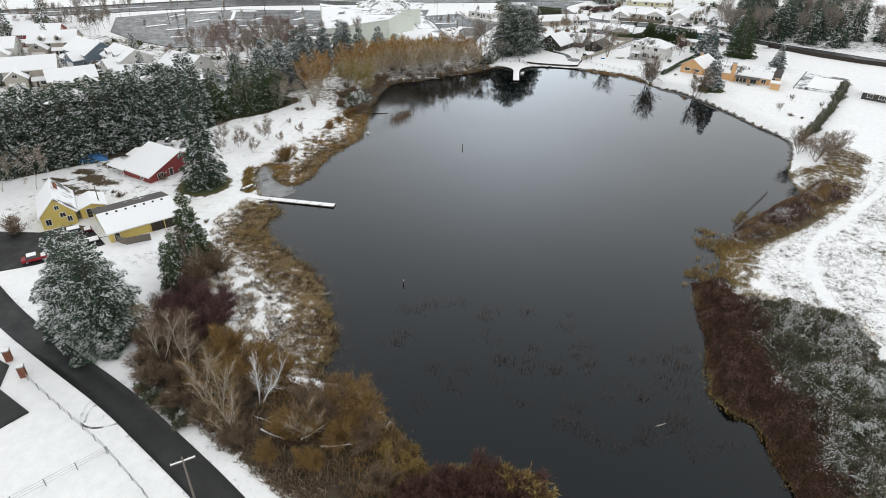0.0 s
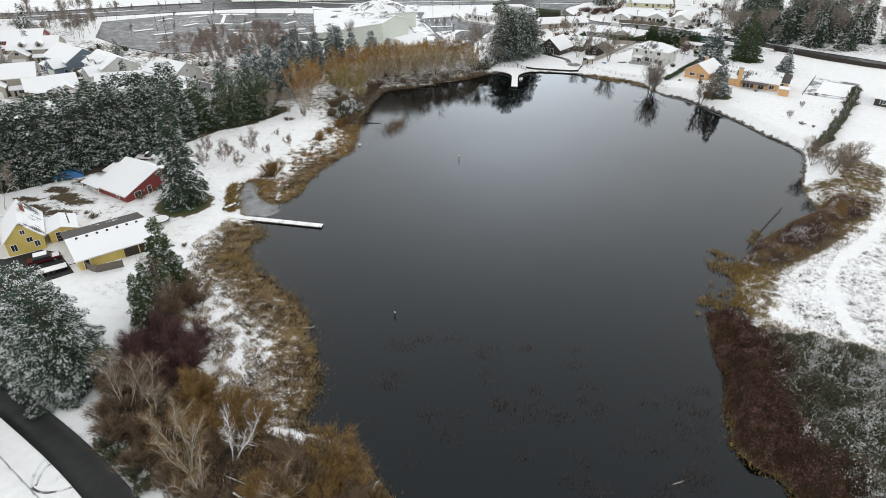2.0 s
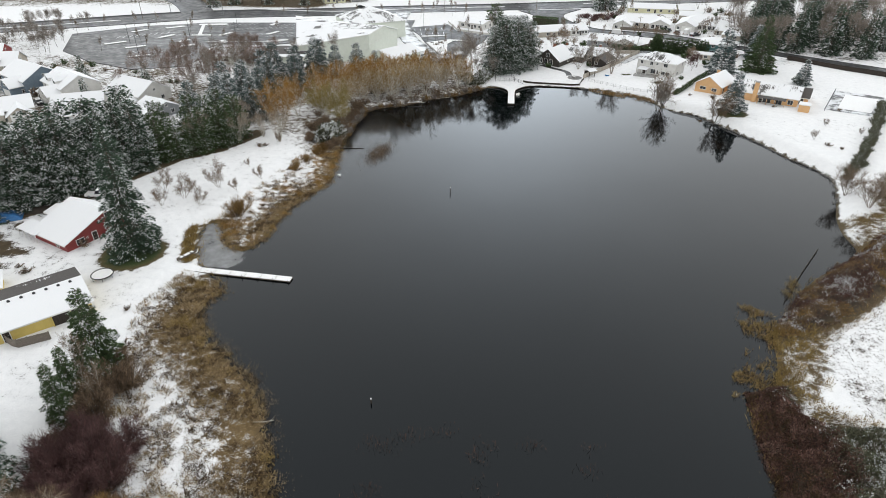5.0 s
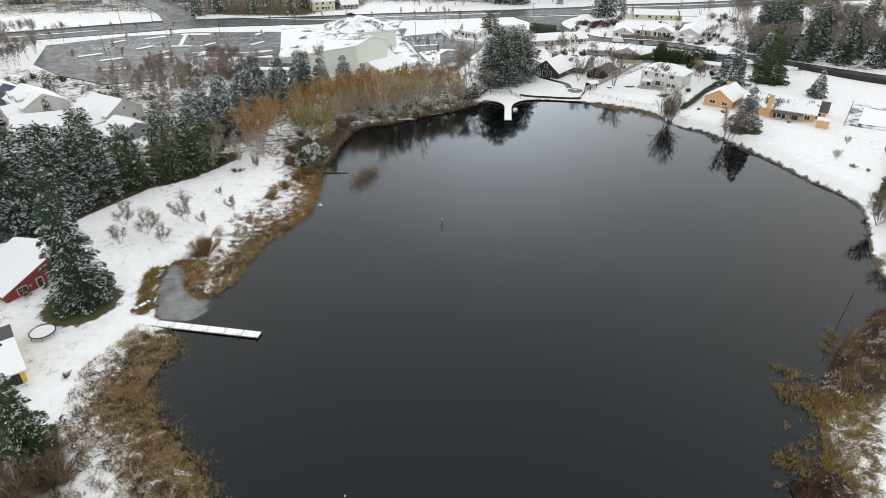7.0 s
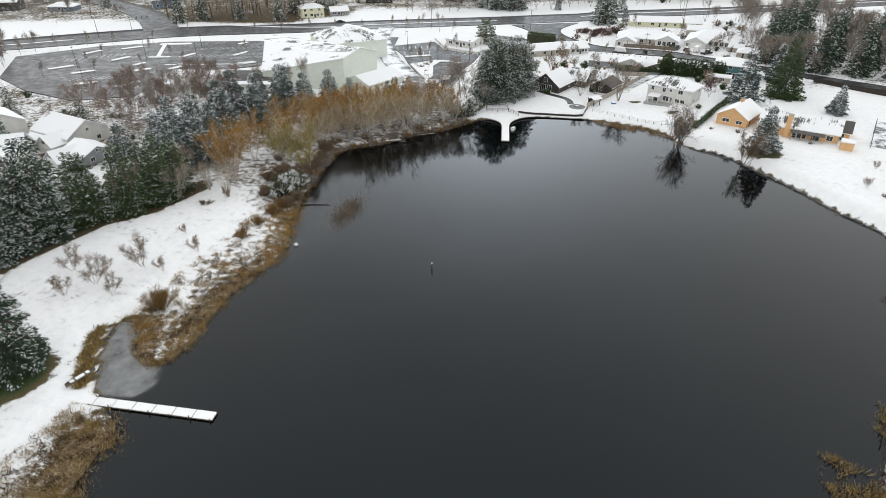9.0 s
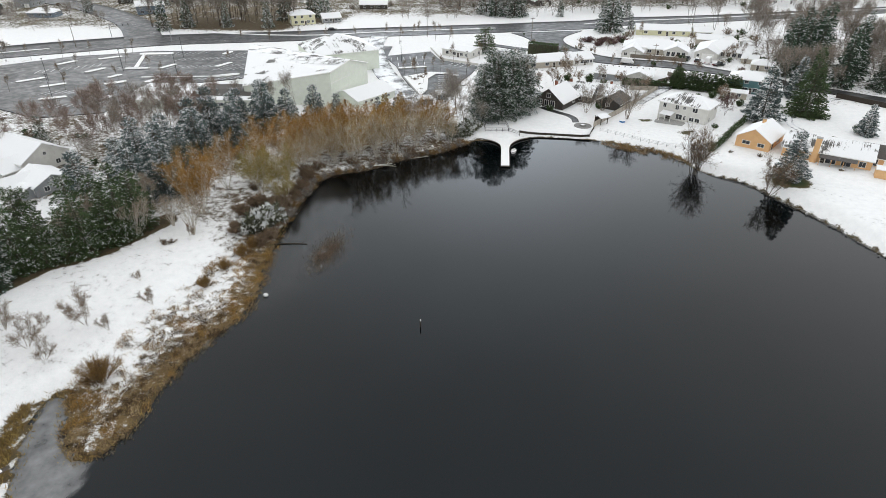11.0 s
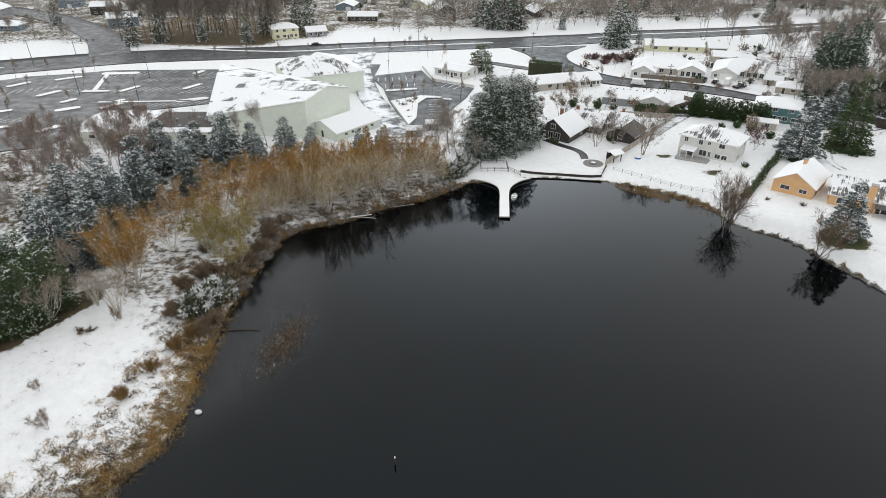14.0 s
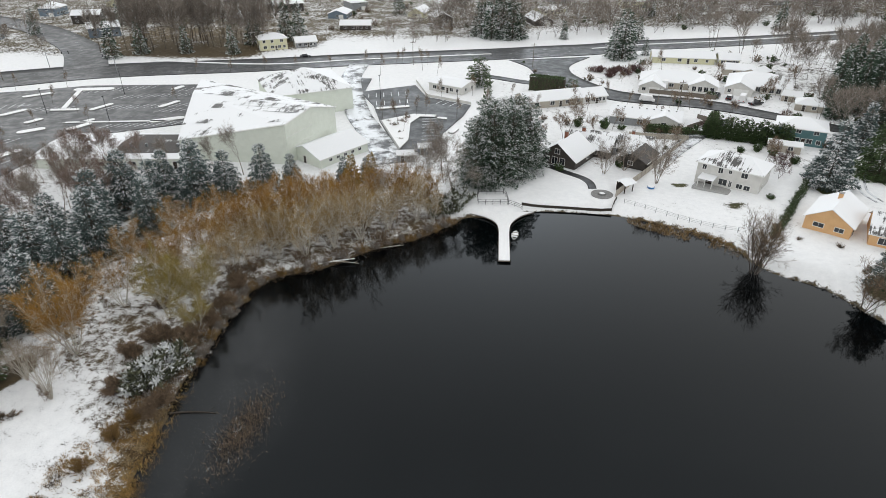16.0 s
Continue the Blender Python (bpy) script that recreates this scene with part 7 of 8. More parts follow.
# housing estate in the west
for lab, hx, hy, ht, hl, hw, wl_, e, r, rf in (
        ("beige two-storey house with a snowy gable roof", -166, 201.5, 30, 13, 10, "beige", 5.2, 8.2, "roof_full"), ("grey two-storey house beyond the windbreak", -184, 195, 30, 13, 10, "grey_siding", 5.2, 8.2, "roof_full"),
        ("low beige house with a vented snowy roof", -151.5, 201, 40, 12, 9, "beige", 2.7, 5.2, "roof"), ("slate-blue house with a wide snowy roof", -163, 230.5, -30, 14, 11, "blue_siding", 4.6, 8.0, "roof_full"),
        ("tan house with dormer windows and snow", -186, 242, 20, 14, 10, "beige", 4.8, 8.0, "roof"), ("pale house with snowy dormers", -143, 222, -35, 13, 10, "white_siding", 4.9, 7.8, "roof_full"),
        ("cream house with a front gable and snow", -119.5, 221.5, -24, 13, 10, "white_siding", 3.4, 6.6, "roof_full"), ("cream house beside a snowy garage court", -129, 205, 25, 11, 9, "white_siding", 3.0, 6.2, "roof_full"),
        ("red-trimmed house with a snowy roof", -203, 256, 20, 14, 10, "red", 4.6, 7.4, "roof_full"), ("distant tan house in the estate", -224, 274, 20, 14, 10, "beige", 4.6, 7.4, "roof_full"),
        ("distant grey house in the estate", -242, 262, 10, 14, 10, "grey_siding", 4.6, 7.4, "roof_full"), ("grey garage house near the car park", -106, 208, -30, 8, 7, "grey_siding", 2.5, 4.3, "roof_full"),
        ("cream house with a patched roof", -203, 228, 25, 14, 10, "white_siding", 4.6, 7.4, "roof"), ("distant pale house at the estate edge", -222, 240, 25, 14, 10, "white_siding", 4.6, 7.4, "roof_full")):
    est = ranch(lab, hx, hy, ht, hl * 1.25, hw * 1.2, wl_, "roof", e * 1.06, r * 1.08, False, e > 4)
    ca, sa = math.cos(radians(ht)), math.sin(radians(ht))
    side = 1 if int(hx) % 2 else -1
    px, py = side * hl * 0.30, -hw * 0.62
    house("house_wing", "gabled front wing of an estate house under snow", hx + px * ca - py * sa, hy + px * sa + py * ca, ht + 90, 8.0, 6.6, e * 0.75, e * 0.75 + 2.4, wl_, "roof_full", [("W", 0, e * 0.75 + 0.1, 1.4, 1.0), ("E", 0, 0.9, 1.2, 1.1), ("S", 0, 0.9, 1.2, 1.1)], garages=[("W", 0, 4.6, 2.2)], group="estate wings")
    px, py = -side * hl * 0.28, -hw * 0.70
    house("porch_wing", "low snowy porch roof of an estate house", hx + px * ca - py * sa, hy + px * sa + py * ca, ht, hl * 0.5, 3.6, 2.4, 3.2, wl_, "roof_full", [("S", 0, 0.9, 1.6, 1.1)], [("S", -1.8, 0.9, 2.0)], group="estate porches", over=0.3)
    if "dormer" in lab:
        for du in (-3.4, 2.6):
            bm = B()
            hw_, e_ = hw * 1.2, e * 1.06
            zz = e_ + 0.5
            for c in ([(-1.1, zz), (1.1, zz), (1.1, zz + 1.2), (0, zz + 2.1), (-1.1, zz + 1.2)],):
                a = [bm.verts.new((du + px, -hw_ / 2 + 0.3, pz)) for px, pz in c]
                b = [bm.verts.new((du + px, -0.6, pz)) for px, pz in c]
                bm.faces.new(a)
                bm.faces.new(list(reversed(b)))
                for i in range(5):
                    bm.faces.new((a[i], b[i], b[(i + 1) % 5], a[(i + 1) % 5]))
            dm = part("dormer", bm, wl_, est, "gabled roof dormer")
            bm = B()
            for s in (-1, 1):
                slab(bm, [(du + s * 1.4, -hw_ / 2, zz + 1.05), (du, -hw_ / 2, zz + 2.3), (du, -0.5, zz + 2.3), (du + s * 1.4, -0.5, zz + 1.05)], 0.1)
            part("roof", bm, "roof_full", dm)
            bm = B()
            box(bm, du - .5, du + .5, -hw_ / 2 + .22, -hw_ / 2 + .295, zz + .2, zz + 1.2)
            part("pane", bm, "glass", dm)
# houses beyond the main road
far_walls = ["beige", "white_siding", "grey_siding", "pale_yellow", "blue_siding", "dark_siding"]
far_labels = {"beige": "distant beige house under snow", "white_siding": "distant white house under snow", "grey_siding": "distant grey house under snow", "pale_yellow": "distant pale yellow house under snow", "blue_siding": "distant slate-blue house under snow", "dark_siding": "distant dark brown house under snow"}
for row in range(4):
    for k in range(13):
        hx = -300 + k * 46 + rng.uniform(-9, 9) + row * 14
        hy = 492 + row * 38 + hx * 0.24 + rng.uniform(-6, 6)
        if -190 < hx < -120 and row == 0 or 40 < hx < 130 and row == 0:
            continue
        wcol = far_walls[int(rng.integers(0, 6))]
        two = rng.random() < 0.45
        e = 4.9 if two else 2.8
        ranch(far_labels[wcol], hx, hy, 14 + rng.uniform(-25, 25) + (90 if rng.random() < 0.35 else 0), rng.uniform(13, 20), rng.uniform(8.5, 11), wcol, "roof_full" if rng.random() < 0.7 else "roof", e, e + rng.uniform(1.8, 2.8), rng.random() < 0.3, two)


# ---- the large hall and its neighbours ----
def hall():
    root = thing("hall", 0, 0, 1.2, 0, "large pale green steel hall with a broad snowy roof", "hall")
    sw, se, ne, nw = (-83.5, 277.5), (-53.5, 276), (-46.4, 299.5), (-101, 332)
    mid, west = (-50, 287.6), (-93, 309)
    h = {sw: 5.4, se: 11.0, mid: 12.2, ne: 8.6, nw: 7.0, west: 9.0}
    bm = B()
    base = [sw, se, mid, ne, nw, west]
    a = [bm.verts.new((*q, -0.6)) for q in base]
    b = [bm.verts.new((*q, h[q])) for q in base]
    for i in range(6):
        bm.faces.new((a[i], a[(i + 1) % 6], b[(i + 1) % 6], b[i]))
    part("wall", bm, "hall_green", root, "pale green ribbed steel wall")
    c = np.mean(base, 0)

    def lip(q, k=1.012):
        p = c + (np.array(q) - c) * k
        return (p[0], p[1], h[q] + 0.25)
    for quad, mt in (([sw, se, mid, west], "roof_hall"), ([west, mid, ne, nw], "roof_patchy")):
        bm = B()
        slab(bm, [lip(q) for q in quad], 0.3)
        part("roof", bm, mt, root, "broad snow-covered roof slope")
    quad = [np.array(lip(q)) for q in (sw, se, mid, west)]

    def on_slope(u, v):
        return tuple((quad[0] * (1 - u) + quad[1] * u) * (1 - v) + (quad[3] * (1 - u) + quad[2] * u) * v + [0, 0, 0.06])
    for u0, u1, v0, v1 in ((0.40, 0.98, 0.78, 0.97), (0.22, 0.56, 0.66, 0.77), (0.62, 0.97, 0.62, 0.77), (0.12, 0.24, 0.30, 0.38), (0.80, 0.92, 0.18, 0.28)):
        bm = B()
        slab(bm, [on_slope(u0, v0), on_slope(u1, v0), on_slope(u1 - 0.01, v1), on_slope(u0 + 0.03, v1)], 0.05)
        part("melted_roof", bm, "roof_band", root, "grey roof field half clear of snow")
    for p, q in ((sw, se), (se, mid), (mid, ne)):
        bm = B()
        A, C = np.array(lip(p, 1.016)), np.array(lip(q, 1.016))
        v, f = tubes([A - [0, 0, .2]], [C - [0, 0, .2]], 0.16, 0.16, 4)
        vs = [bm.verts.new(t) for t in v]
        for t in f:
            bm.faces.new([vs[i] for i in t])
        part("gutter", bm, "white_trim", root, "pale eave gutter")
    for z in (4.2, 7.4):
        bm = B()
        A, C = np.array((*se, z)), np.array((*mid, z))
        v, f = tubes([A + [.1, -.1, 0]], [C + [.1, -.1, 0]], 0.07, 0.07, 4)
        vs = [bm.verts.new(t) for t in v]
        for t in f:
            bm.faces.new([vs[i] for i in t])
        part("band", bm, "white_trim", root)


hall()
h2 = house("hall", "rear hall with a pyramid roof half clear of snow", -64.5, 330, 30, 26, 25, 7.6, 12.5, "hall_green", ("roof_patchy", "roof", "roof_patchy", "roof_band"), [("E", -4, 1, 1.6, 1.2), ("E", 2, 1, 1.6, 1.2)], hip=True, category="hall", z=1.2)
lb = house("hall_annex", "long low flat-roofed annex, half snowed", -99.8, 278.6, 4.8, 40, 19, 3.0, 3.7, "hall_green", ("roof_full", "roof_full"), [("S", -15 + 4.2 * i, 1.0, 1.6, 1.0) for i in range(8)], [("S", 17, 1.0, 2.1)], category="hall", z=1.2)
bm = B()
slab(bm, [(-0.5, -6.5, 3.38), (20.2, -6.5, 3.38), (20.2, 0, 3.84), (-0.5, 0, 3.84)], 0.1)
slab(bm, [(20.2, 8.0, 3.28), (-0.5, 8.0, 3.28), (-0.5, 0, 3.84), (20.2, 0, 3.84)], 0.1)
part("bare_roof", bm, "roof_bare", lb, "dark roof field cleared of snow")
for i in range(4):
    bm = B()
    cylinder(bm, (3 + i * 4.2, -2.5, 3.5), (3 + i * 4.2, -2.5, 4.5), 0.42, 0.36, 10)
    part("roof_vent", bm, "metal", lb)
house("hall_annex", "small pale green annex with slit windows", -44.8, 284.5, 55, 17, 12.5, 2.6, 5.0, "hall_green", "roof_full", [("S", -5 + 2.6 * i, 1.1, 1.0, 0.7) for i in range(5)], [("W", 0, 0.9, 2.0)], category="hall", z=1.2)
for sx, sy, st, sl, sw_, sc in ((-23.4, 281.8, 10, 4.6, 3.4, "grey_siding"), (-18.8, 287.4, 10, 3.6, 3.0, "blue_siding")):
    house("garden_shed", "small grey storage shed with a snowy roof", sx, sy, st, sl, sw_, 2.3, 3.1, sc, "roof_full", [("S", 0.8, 1.0, 0.8, 0.7)], [("S", -0.8, 0.9, 1.9)], category="shed", over=0.2, group="storage sheds")


# ---- docks and things in the water ----
def dock():
    x0, y0, x1, y1 = -57.3, 125.7, -36.4, 124.2
    turn = math.degrees(math.atan2(y1 - y0, x1 - x0))
    root = thing("dock", x0, y0, 0, turn, "long narrow wooden dock under fresh snow", "dock")
    n, length, w = 7, math.hypot(x1 - x0, y1 - y0), 1.5
    for i in range(n):
        a, b = i * length / n, (i + 1) * length / n - 0.06
        bm = B()
        box(bm, a, b, -w / 2, w / 2, 0.09, 0.25)
        deck = part("deck_section", bm, "wood", root, "weathered deck section")
        bm = B()
        box(bm, a + .02, b - .02, -w / 2 + .01, w / 2 - .01, 0.253, 0.36, 0.03)
        part("snow_layer", bm, "snow", deck, "fresh snow on the boards")
        for s in (-1, 1):
            bm = B()
            cylinder(bm, (b - .3, s * (w / 2 + .08), -1.4), (b - .3, s * (w / 2 + .08), 0.7 if i % 2 else 0.5), 0.06, 0.06, 8)
            part("post", bm, "dark_wood", root)
    return root


dock()


def y_dock():
    root = thing("jetty", 2.9, 232.6, 0, 0, "snow-covered jetty widening to the shore", "jetty")
    left = rounded([(-1.1, 8), (-1.15, 13.2), (-1.9, 16.2), (-4.2, 18.6), (-8.0, 20.2)], False, 4)
    right = rounded([(1.15, 8), (1.25, 13.4), (2.0, 16.8), (4.2, 20.0), (7.0, 22.0)], False, 4)
    outline = [(-1.1, 0), (1.15, 0)] + [tuple(q) for q in right] + [tuple(q) for q in left[::-1]]
    bm = B()
    prism(bm, outline, 0.20, 0.42)
    deck = part("deck", bm, "wood", root, "weathered deck")
    bm = B()
    prism(bm, [(x * 0.98, 0.05 + y * 0.996) for x, y in outline], 0.423, 0.60)
    part("snow_layer", bm, "snow", deck, "fresh snow on the jetty")
    for px, py in ((-1.2, 0.4), (1.25, 0.4), (-1.25, 7), (1.35, 7), (-1.3, 13), (1.5, 13)):
        bm = B()
        cylinder(bm, (px, py, -1.5), (px, py, 0.7), 0.09, 0.09, 8)
        part("post", bm, "dark_wood", root)


y_dock()


def rowing_boat(x, y, turn, material, label, L=3.2, W=1.3, z=0.02, snow=True):
    root = thing("boat", x, y, z, turn, label, "boat")
    bm = B()
    rows = []
    for i in range(9):
        t = i / 8
        half = W / 2 * math.sin(math.pi * min(1, 0.12 + t * 0.95)) ** 0.6
        keel = -0.12 + 0.25 * max(0, t - 0.6) ** 1.5
        rows.append([bm.verts.new((L * (t - .5), s * half * k, zz)) for s, k, zz in ((-1, 1, 0.45), (-1, .8, 0.1), (0, 0, keel), (1, .8, 0.1), (1, 1, 0.45))])
    for a, b in zip(rows, rows[1:]):
        for i in range(4):
            bm.faces.new((a[i], a[i + 1], b[i + 1], b[i]))
    bm.faces.new(rows[0])
    bm.faces.new(list(reversed(rows[-1])))
    part("hull", bm, material, root)
    bm = B()
    box(bm, -L * .36, L * .3, -W * .36, W * .36, 0.3, 0.5, 0.08)
    part("snow_layer", bm, "snow", root, "snow lying in the boat")
    for t in (-.2, .15):
        bm = B()
        box(bm, L * t - .12, L * t + .12, -W * .44, W * .44, 0.40, 0.53)
        part("seat", bm, "wood", root)


rowing_boat(5.3, 243.8, 80, "car_white", "small white boat moored beside the jetty", 3.4, 1.6)
rowing_boat(-58.6, 129.2, 62, "wood", "snowy canoe lying on the bank", 4.4, 0.9, 0.75)
for px, py, hh in ((-15.7, 95.8, 1.0), (-10.95, 164.2, 1.5)):
    root = thing("marker_post", px, py, 0, 0, "dark marker post with a white cap in the lake", "post")
    bm = B()
    cylinder(bm, (0, 0, -2), (0, 0, hh * 0.8), 0.10, 0.09, 10)
    part("shaft", bm, "dark_wood", root)
    bm = B()
    cylinder(bm, (0, 0, hh * 0.8 + .003), (0, 0, hh), 0.11, 0.05, 10)
    part("cap", bm, "snow", root, "white cap")
root = thing("buoy", -39.3, 170.5, 0, 0, "small white buoy floating near the reeds", "buoy")
bm = B()
bmesh.ops.create_icosphere(bm, subdivisions=2, radius=0.42, matrix=Matrix.Translation((0, 0, 0.18)) @ Matrix.Diagonal((1.2, 0.9, 0.8, 1)))
part("float", bm, "car_white", root, "", True)
bm = B()
cylinder(bm, (0.1, 0, 0.4), (0.14, 0, 0.68), 0.09, 0.05, 8)
part("eyelet", bm, "car_white", root)


def log(x, y, z, turn, L, r, label, material="pale_bark", tilt=0.0):
    root = thing("log", x, y, z, turn, label, "log")
    p = [np.array((L * t, 0.12 * L * math.sin(3 * t + L) * 0.4, L * t * tilt)) for t in np.linspace(0, 1, 6)]
    v, f = tubes(p[:-1], p[1:], np.linspace(r, r * .6, 5), np.linspace(r * .92, r * .5, 5), 7)
    part_mesh("bole", mesh_from("bole", v, f, material, True), root)
    for k in range(4):
        q = p[2 + k % 3]
        d = np.array((0.6 + 0.2 * k, (-1) ** k * 0.9, 0.35)) * L * 0.16
        v, f = tubes([q], [q + d], r * .35, r * .12, 5)
        part_mesh("branch", mesh_from("branch", v, f, material), root)


for lx, ly, lz, lt, ll, lr in ((-30.8, 90.6, 0.05, 12, 2.8, 0.10), (-33, 228, 0.5, 20, 7, 0.14), (-31, 229.3, 0.6, -10, 6, 0.12), (-36, 227.5, 0.5, 35, 5, 0.12), (-28.5, 232, 0.5, 50, 6, 0.13), (-22.6, 236.2, 0.15, 8, 5, 0.10), (-32.5, 230.8, 0.9, 65, 7, 0.12),
                               (-33, 61.5, 0.8, -15, 6, 0.13), (-35.5, 63, 1.2, 35, 6.5, 0.12), (-24, 60.5, 0.6, 10, 5, 0.11), (-20.5, 58.5, 0.6, 20, 6, 0.12), (-28.5, 58.8, 0.8, -30, 5, 0.11), (-39, 66, 1.3, -30, 7, 0.12), (47.0, 243.2, 0.03, -12, 2.6, 0.08), (24, 67, 0.02, 30, 1.6, 0.06)):
    log(lx, ly, lz, lt, ll, lr, "fallen pale log at the water's edge", "pale_bark" if lr < 0.125 else "snow", 0.06)
for lx, ly, lt, ll in ((-23.5, 238.2, 35, 7), (-20.8, 239.4, 60, 6), (-25.5, 236.4, 15, 6.5), (-18.6, 241.0, 25, 5), (-28.5, 234.4, 50, 5), (-22.0, 240.4, 100, 4), (-25.5, 60.5, 12, 5), (-22.5, 57.8, 40, 4.5), (-28.0, 58.8, -25, 4), (-19.5, 57.0, 5, 4)):
    log(lx, ly, max(ground_at(lx, ly), 0.0) + 0.25, lt, ll, 0.12, "fallen pale trunk caught on the bank", "snow" if ly < 100 else "pale_bark", 0.08)
log(-43.5, 188.2, 0.12, 6, 6.4, 0.16, "dark sunken trunk lying out from the bank", "dark_wood", -0.01)


def stones():
    line = rounded([(53.5, 234.5), (61.5, 228.3), (66, 219.8), (70, 212.3), (73.5, 205), (77, 195.2), (81, 188.2), (82.2, 180), (77.8, 168)], False, 14)
    g = np.random.default_rng(5)
    V, F, n = [], [], 0
    bm = B()
    bmesh.ops.create_icosphere(bm, subdivisions=1, radius=1)
    ico = np.array([v.co for v in bm.verts])
    tri = np.array([[v.index for v in f.verts] for f in bm.faces])
    bm.free()
    for c in np.repeat(line, 4, 0):
        s = g.uniform(0.06, 0.22)
        p = ico * g.uniform(0.7, 1.3, 3) * s + g.normal(0, 0.06, ico.shape) * s
        q = c + g.normal(0, 0.45, 2)
        V.append(p + [q[0], q[1], 0.12 + g.uniform(0, 0.15)])
        F.append(tri + n)
        n += len(ico)
    me = mesh_from("shore_stones", np.concatenate(V), np.concatenate(F), "stone")
    tagged(new("shore_stones", me), "grey riprap stones along the snowy lawn edge", "stones", kind="stuff")


stones()


# ---- fences, poles and yard things ----
def fence(line, height, gap, label, material="wood", rails=2, boards=False, wire=False, group="", post_w=0.05):
    line = np.asarray(line, float)
    cx, cy = line[0]
    root = thing("fence", cx, cy, 0, 0, label, "fence", group)
    seg = np.hypot(*np.diff(line, axis=0).T)
    at = np.concatenate([[0], np.cumsum(seg)])
    n = max(2, int(at[-1] / gap) + 1)
    s = np.linspace(0, at[-1], n)
    pts = np.column_stack([np.interp(s, at, line[:, 0]), np.interp(s, at, line[:, 1])])
    zs = np.maximum(ground_height(pts), -0.05)
    bm = B()
    box(bm, -post_w, post_w, -post_w, post_w, -0.5, height + 0.06)
    pm = bpy.data.meshes.new("post")
    bmesh.ops.recalc_face_normals(bm, faces=bm.faces)
    bm.to_mesh(pm)
    bm.free()
    pm.materials.append(M[material])
    for (x, y), z in zip(pts, zs):
        ob = part_mesh("post", pm, root)
        ob.location = (x - cx, y - cy, z)
    for i in range(n - 1):
        a, b = np.array((pts[i][0] - cx, pts[i][1] - cy, zs[i])), np.array((pts[i + 1][0] - cx, pts[i + 1][1] - cy, zs[i + 1]))
        if boards:
            d = (b - a)[:2] / np.linalg.norm((b - a)[:2])
            nrm = np.array((-d[1], d[0], 0)) * 0.04
            bm = B()
            q = [a + nrm * 1.5, b + nrm * 1.5, b + nrm * 1.5 + [0, 0, height], a + nrm * 1.5 + [0, 0, height]]
            r = [p + nrm for p in q]
            vs = [bm.verts.new(p) for p in q + r]
            for idx in ((0, 1, 2, 3), (7, 6, 5, 4), (0, 4, 5, 1), (1, 5, 6, 2), (2, 6, 7, 3), (3, 7, 4, 0)):
                bm.faces.new([vs[k] for k in idx])
            part("panel", bm, material, root)
        else:
            for k in range(rails):
                h = height * (k + 1) / rails
                v, f = tubes([a + [0, 0, h]], [b + [0, 0, h]], 0.022 if wire else 0.045, 0.022 if wire else 0.045, 4)
                part_mesh("wire" if wire else "rail", mesh_from("rail", v, f, material), root)
    return root


fence([(29.1, 262.3), (43.6, 283.7), (55.4, 301.4)], 1.7, 2.4, "pale timber board fence beside the garden", "beige", boards=True)
fence([(30.6, 259.3), (40, 253.4), (51, 246.8), (56, 244)], 1.1, 2.4, "thin wire garden fence along the shore", "metal", 3, wire=True)
fence([(-3, 256), (4, 256.6), (7.1, 255.8)], 1.2, 1.7, "dark railing above the jetty", "dark_metal", 3)
fence([(-3, 256), (-3.4, 261.5), (3.2, 262), (4, 256.6)], 1.3, 1.8, "dark railing round a small landing", "dark_metal", 2)
fence([(7.1, 257.2), (17, 257.0), (27.3, 256.3), (29.2, 261.3)], 0.7, 2.4, "low dark retaining fence at the lawn edge", "dark_wood", boards=True)
fence([(-64.3, 63.2), (-55, 58), (-45.7, 52.8), (-37.3, 47.2), (-26, 38)], 1.25, 3.0, "chain-link fence along the near road", "metal", 3, wire=True, post_w=0.04)
fence([(-45.7, 52.6), (-51.5, 45.4), (-56, 39)], 1.2, 3.0, "chain-link fence across the snowy plot", "metal", 3, wire=True, post_w=0.04)
fence([(113.7, 297), (121, 290), (130, 281), (150, 268), (180, 248)], 1.6, 2.5, "dark stained board fence along the lane", "dark_wood", boards=True)
fence([(64.2, 145.6), (58, 137), (51.2, 127)], 0.55, 1.6, "line of dark stakes running into the lake", "dark_wood", 1)
fence([(100.3, 230.5), (113, 252.6)], 1.1, 2.4, "dark fence beside the court", "dark_metal", 3, wire=True)
fence([(-67.8, 102.6), (-71.6, 99.9), (-73.8, 101)], 1.5, 1.4, "grey board fence before the carport", "wood", boards=True)
fence([(58, 311), (67, 318), (64, 322)], 1.4, 2.3, "garden fence beside the lane", "wood", boards=True)
fence([(40, 306), (56, 301.8)], 1.5, 2.3, "pale fence behind a ranch house", "beige", boards=True)
fence([(-30.5, 363), (-24, 342.8), (-8, 334.3)], 0.9, 3.0, "low white wall round the car park", "white_siding", boards=True)
fence([(52, 353.5), (62, 348.3), (76, 343)], 1.5, 2.4, "weathered board fence along the street", "wood", boards=True)


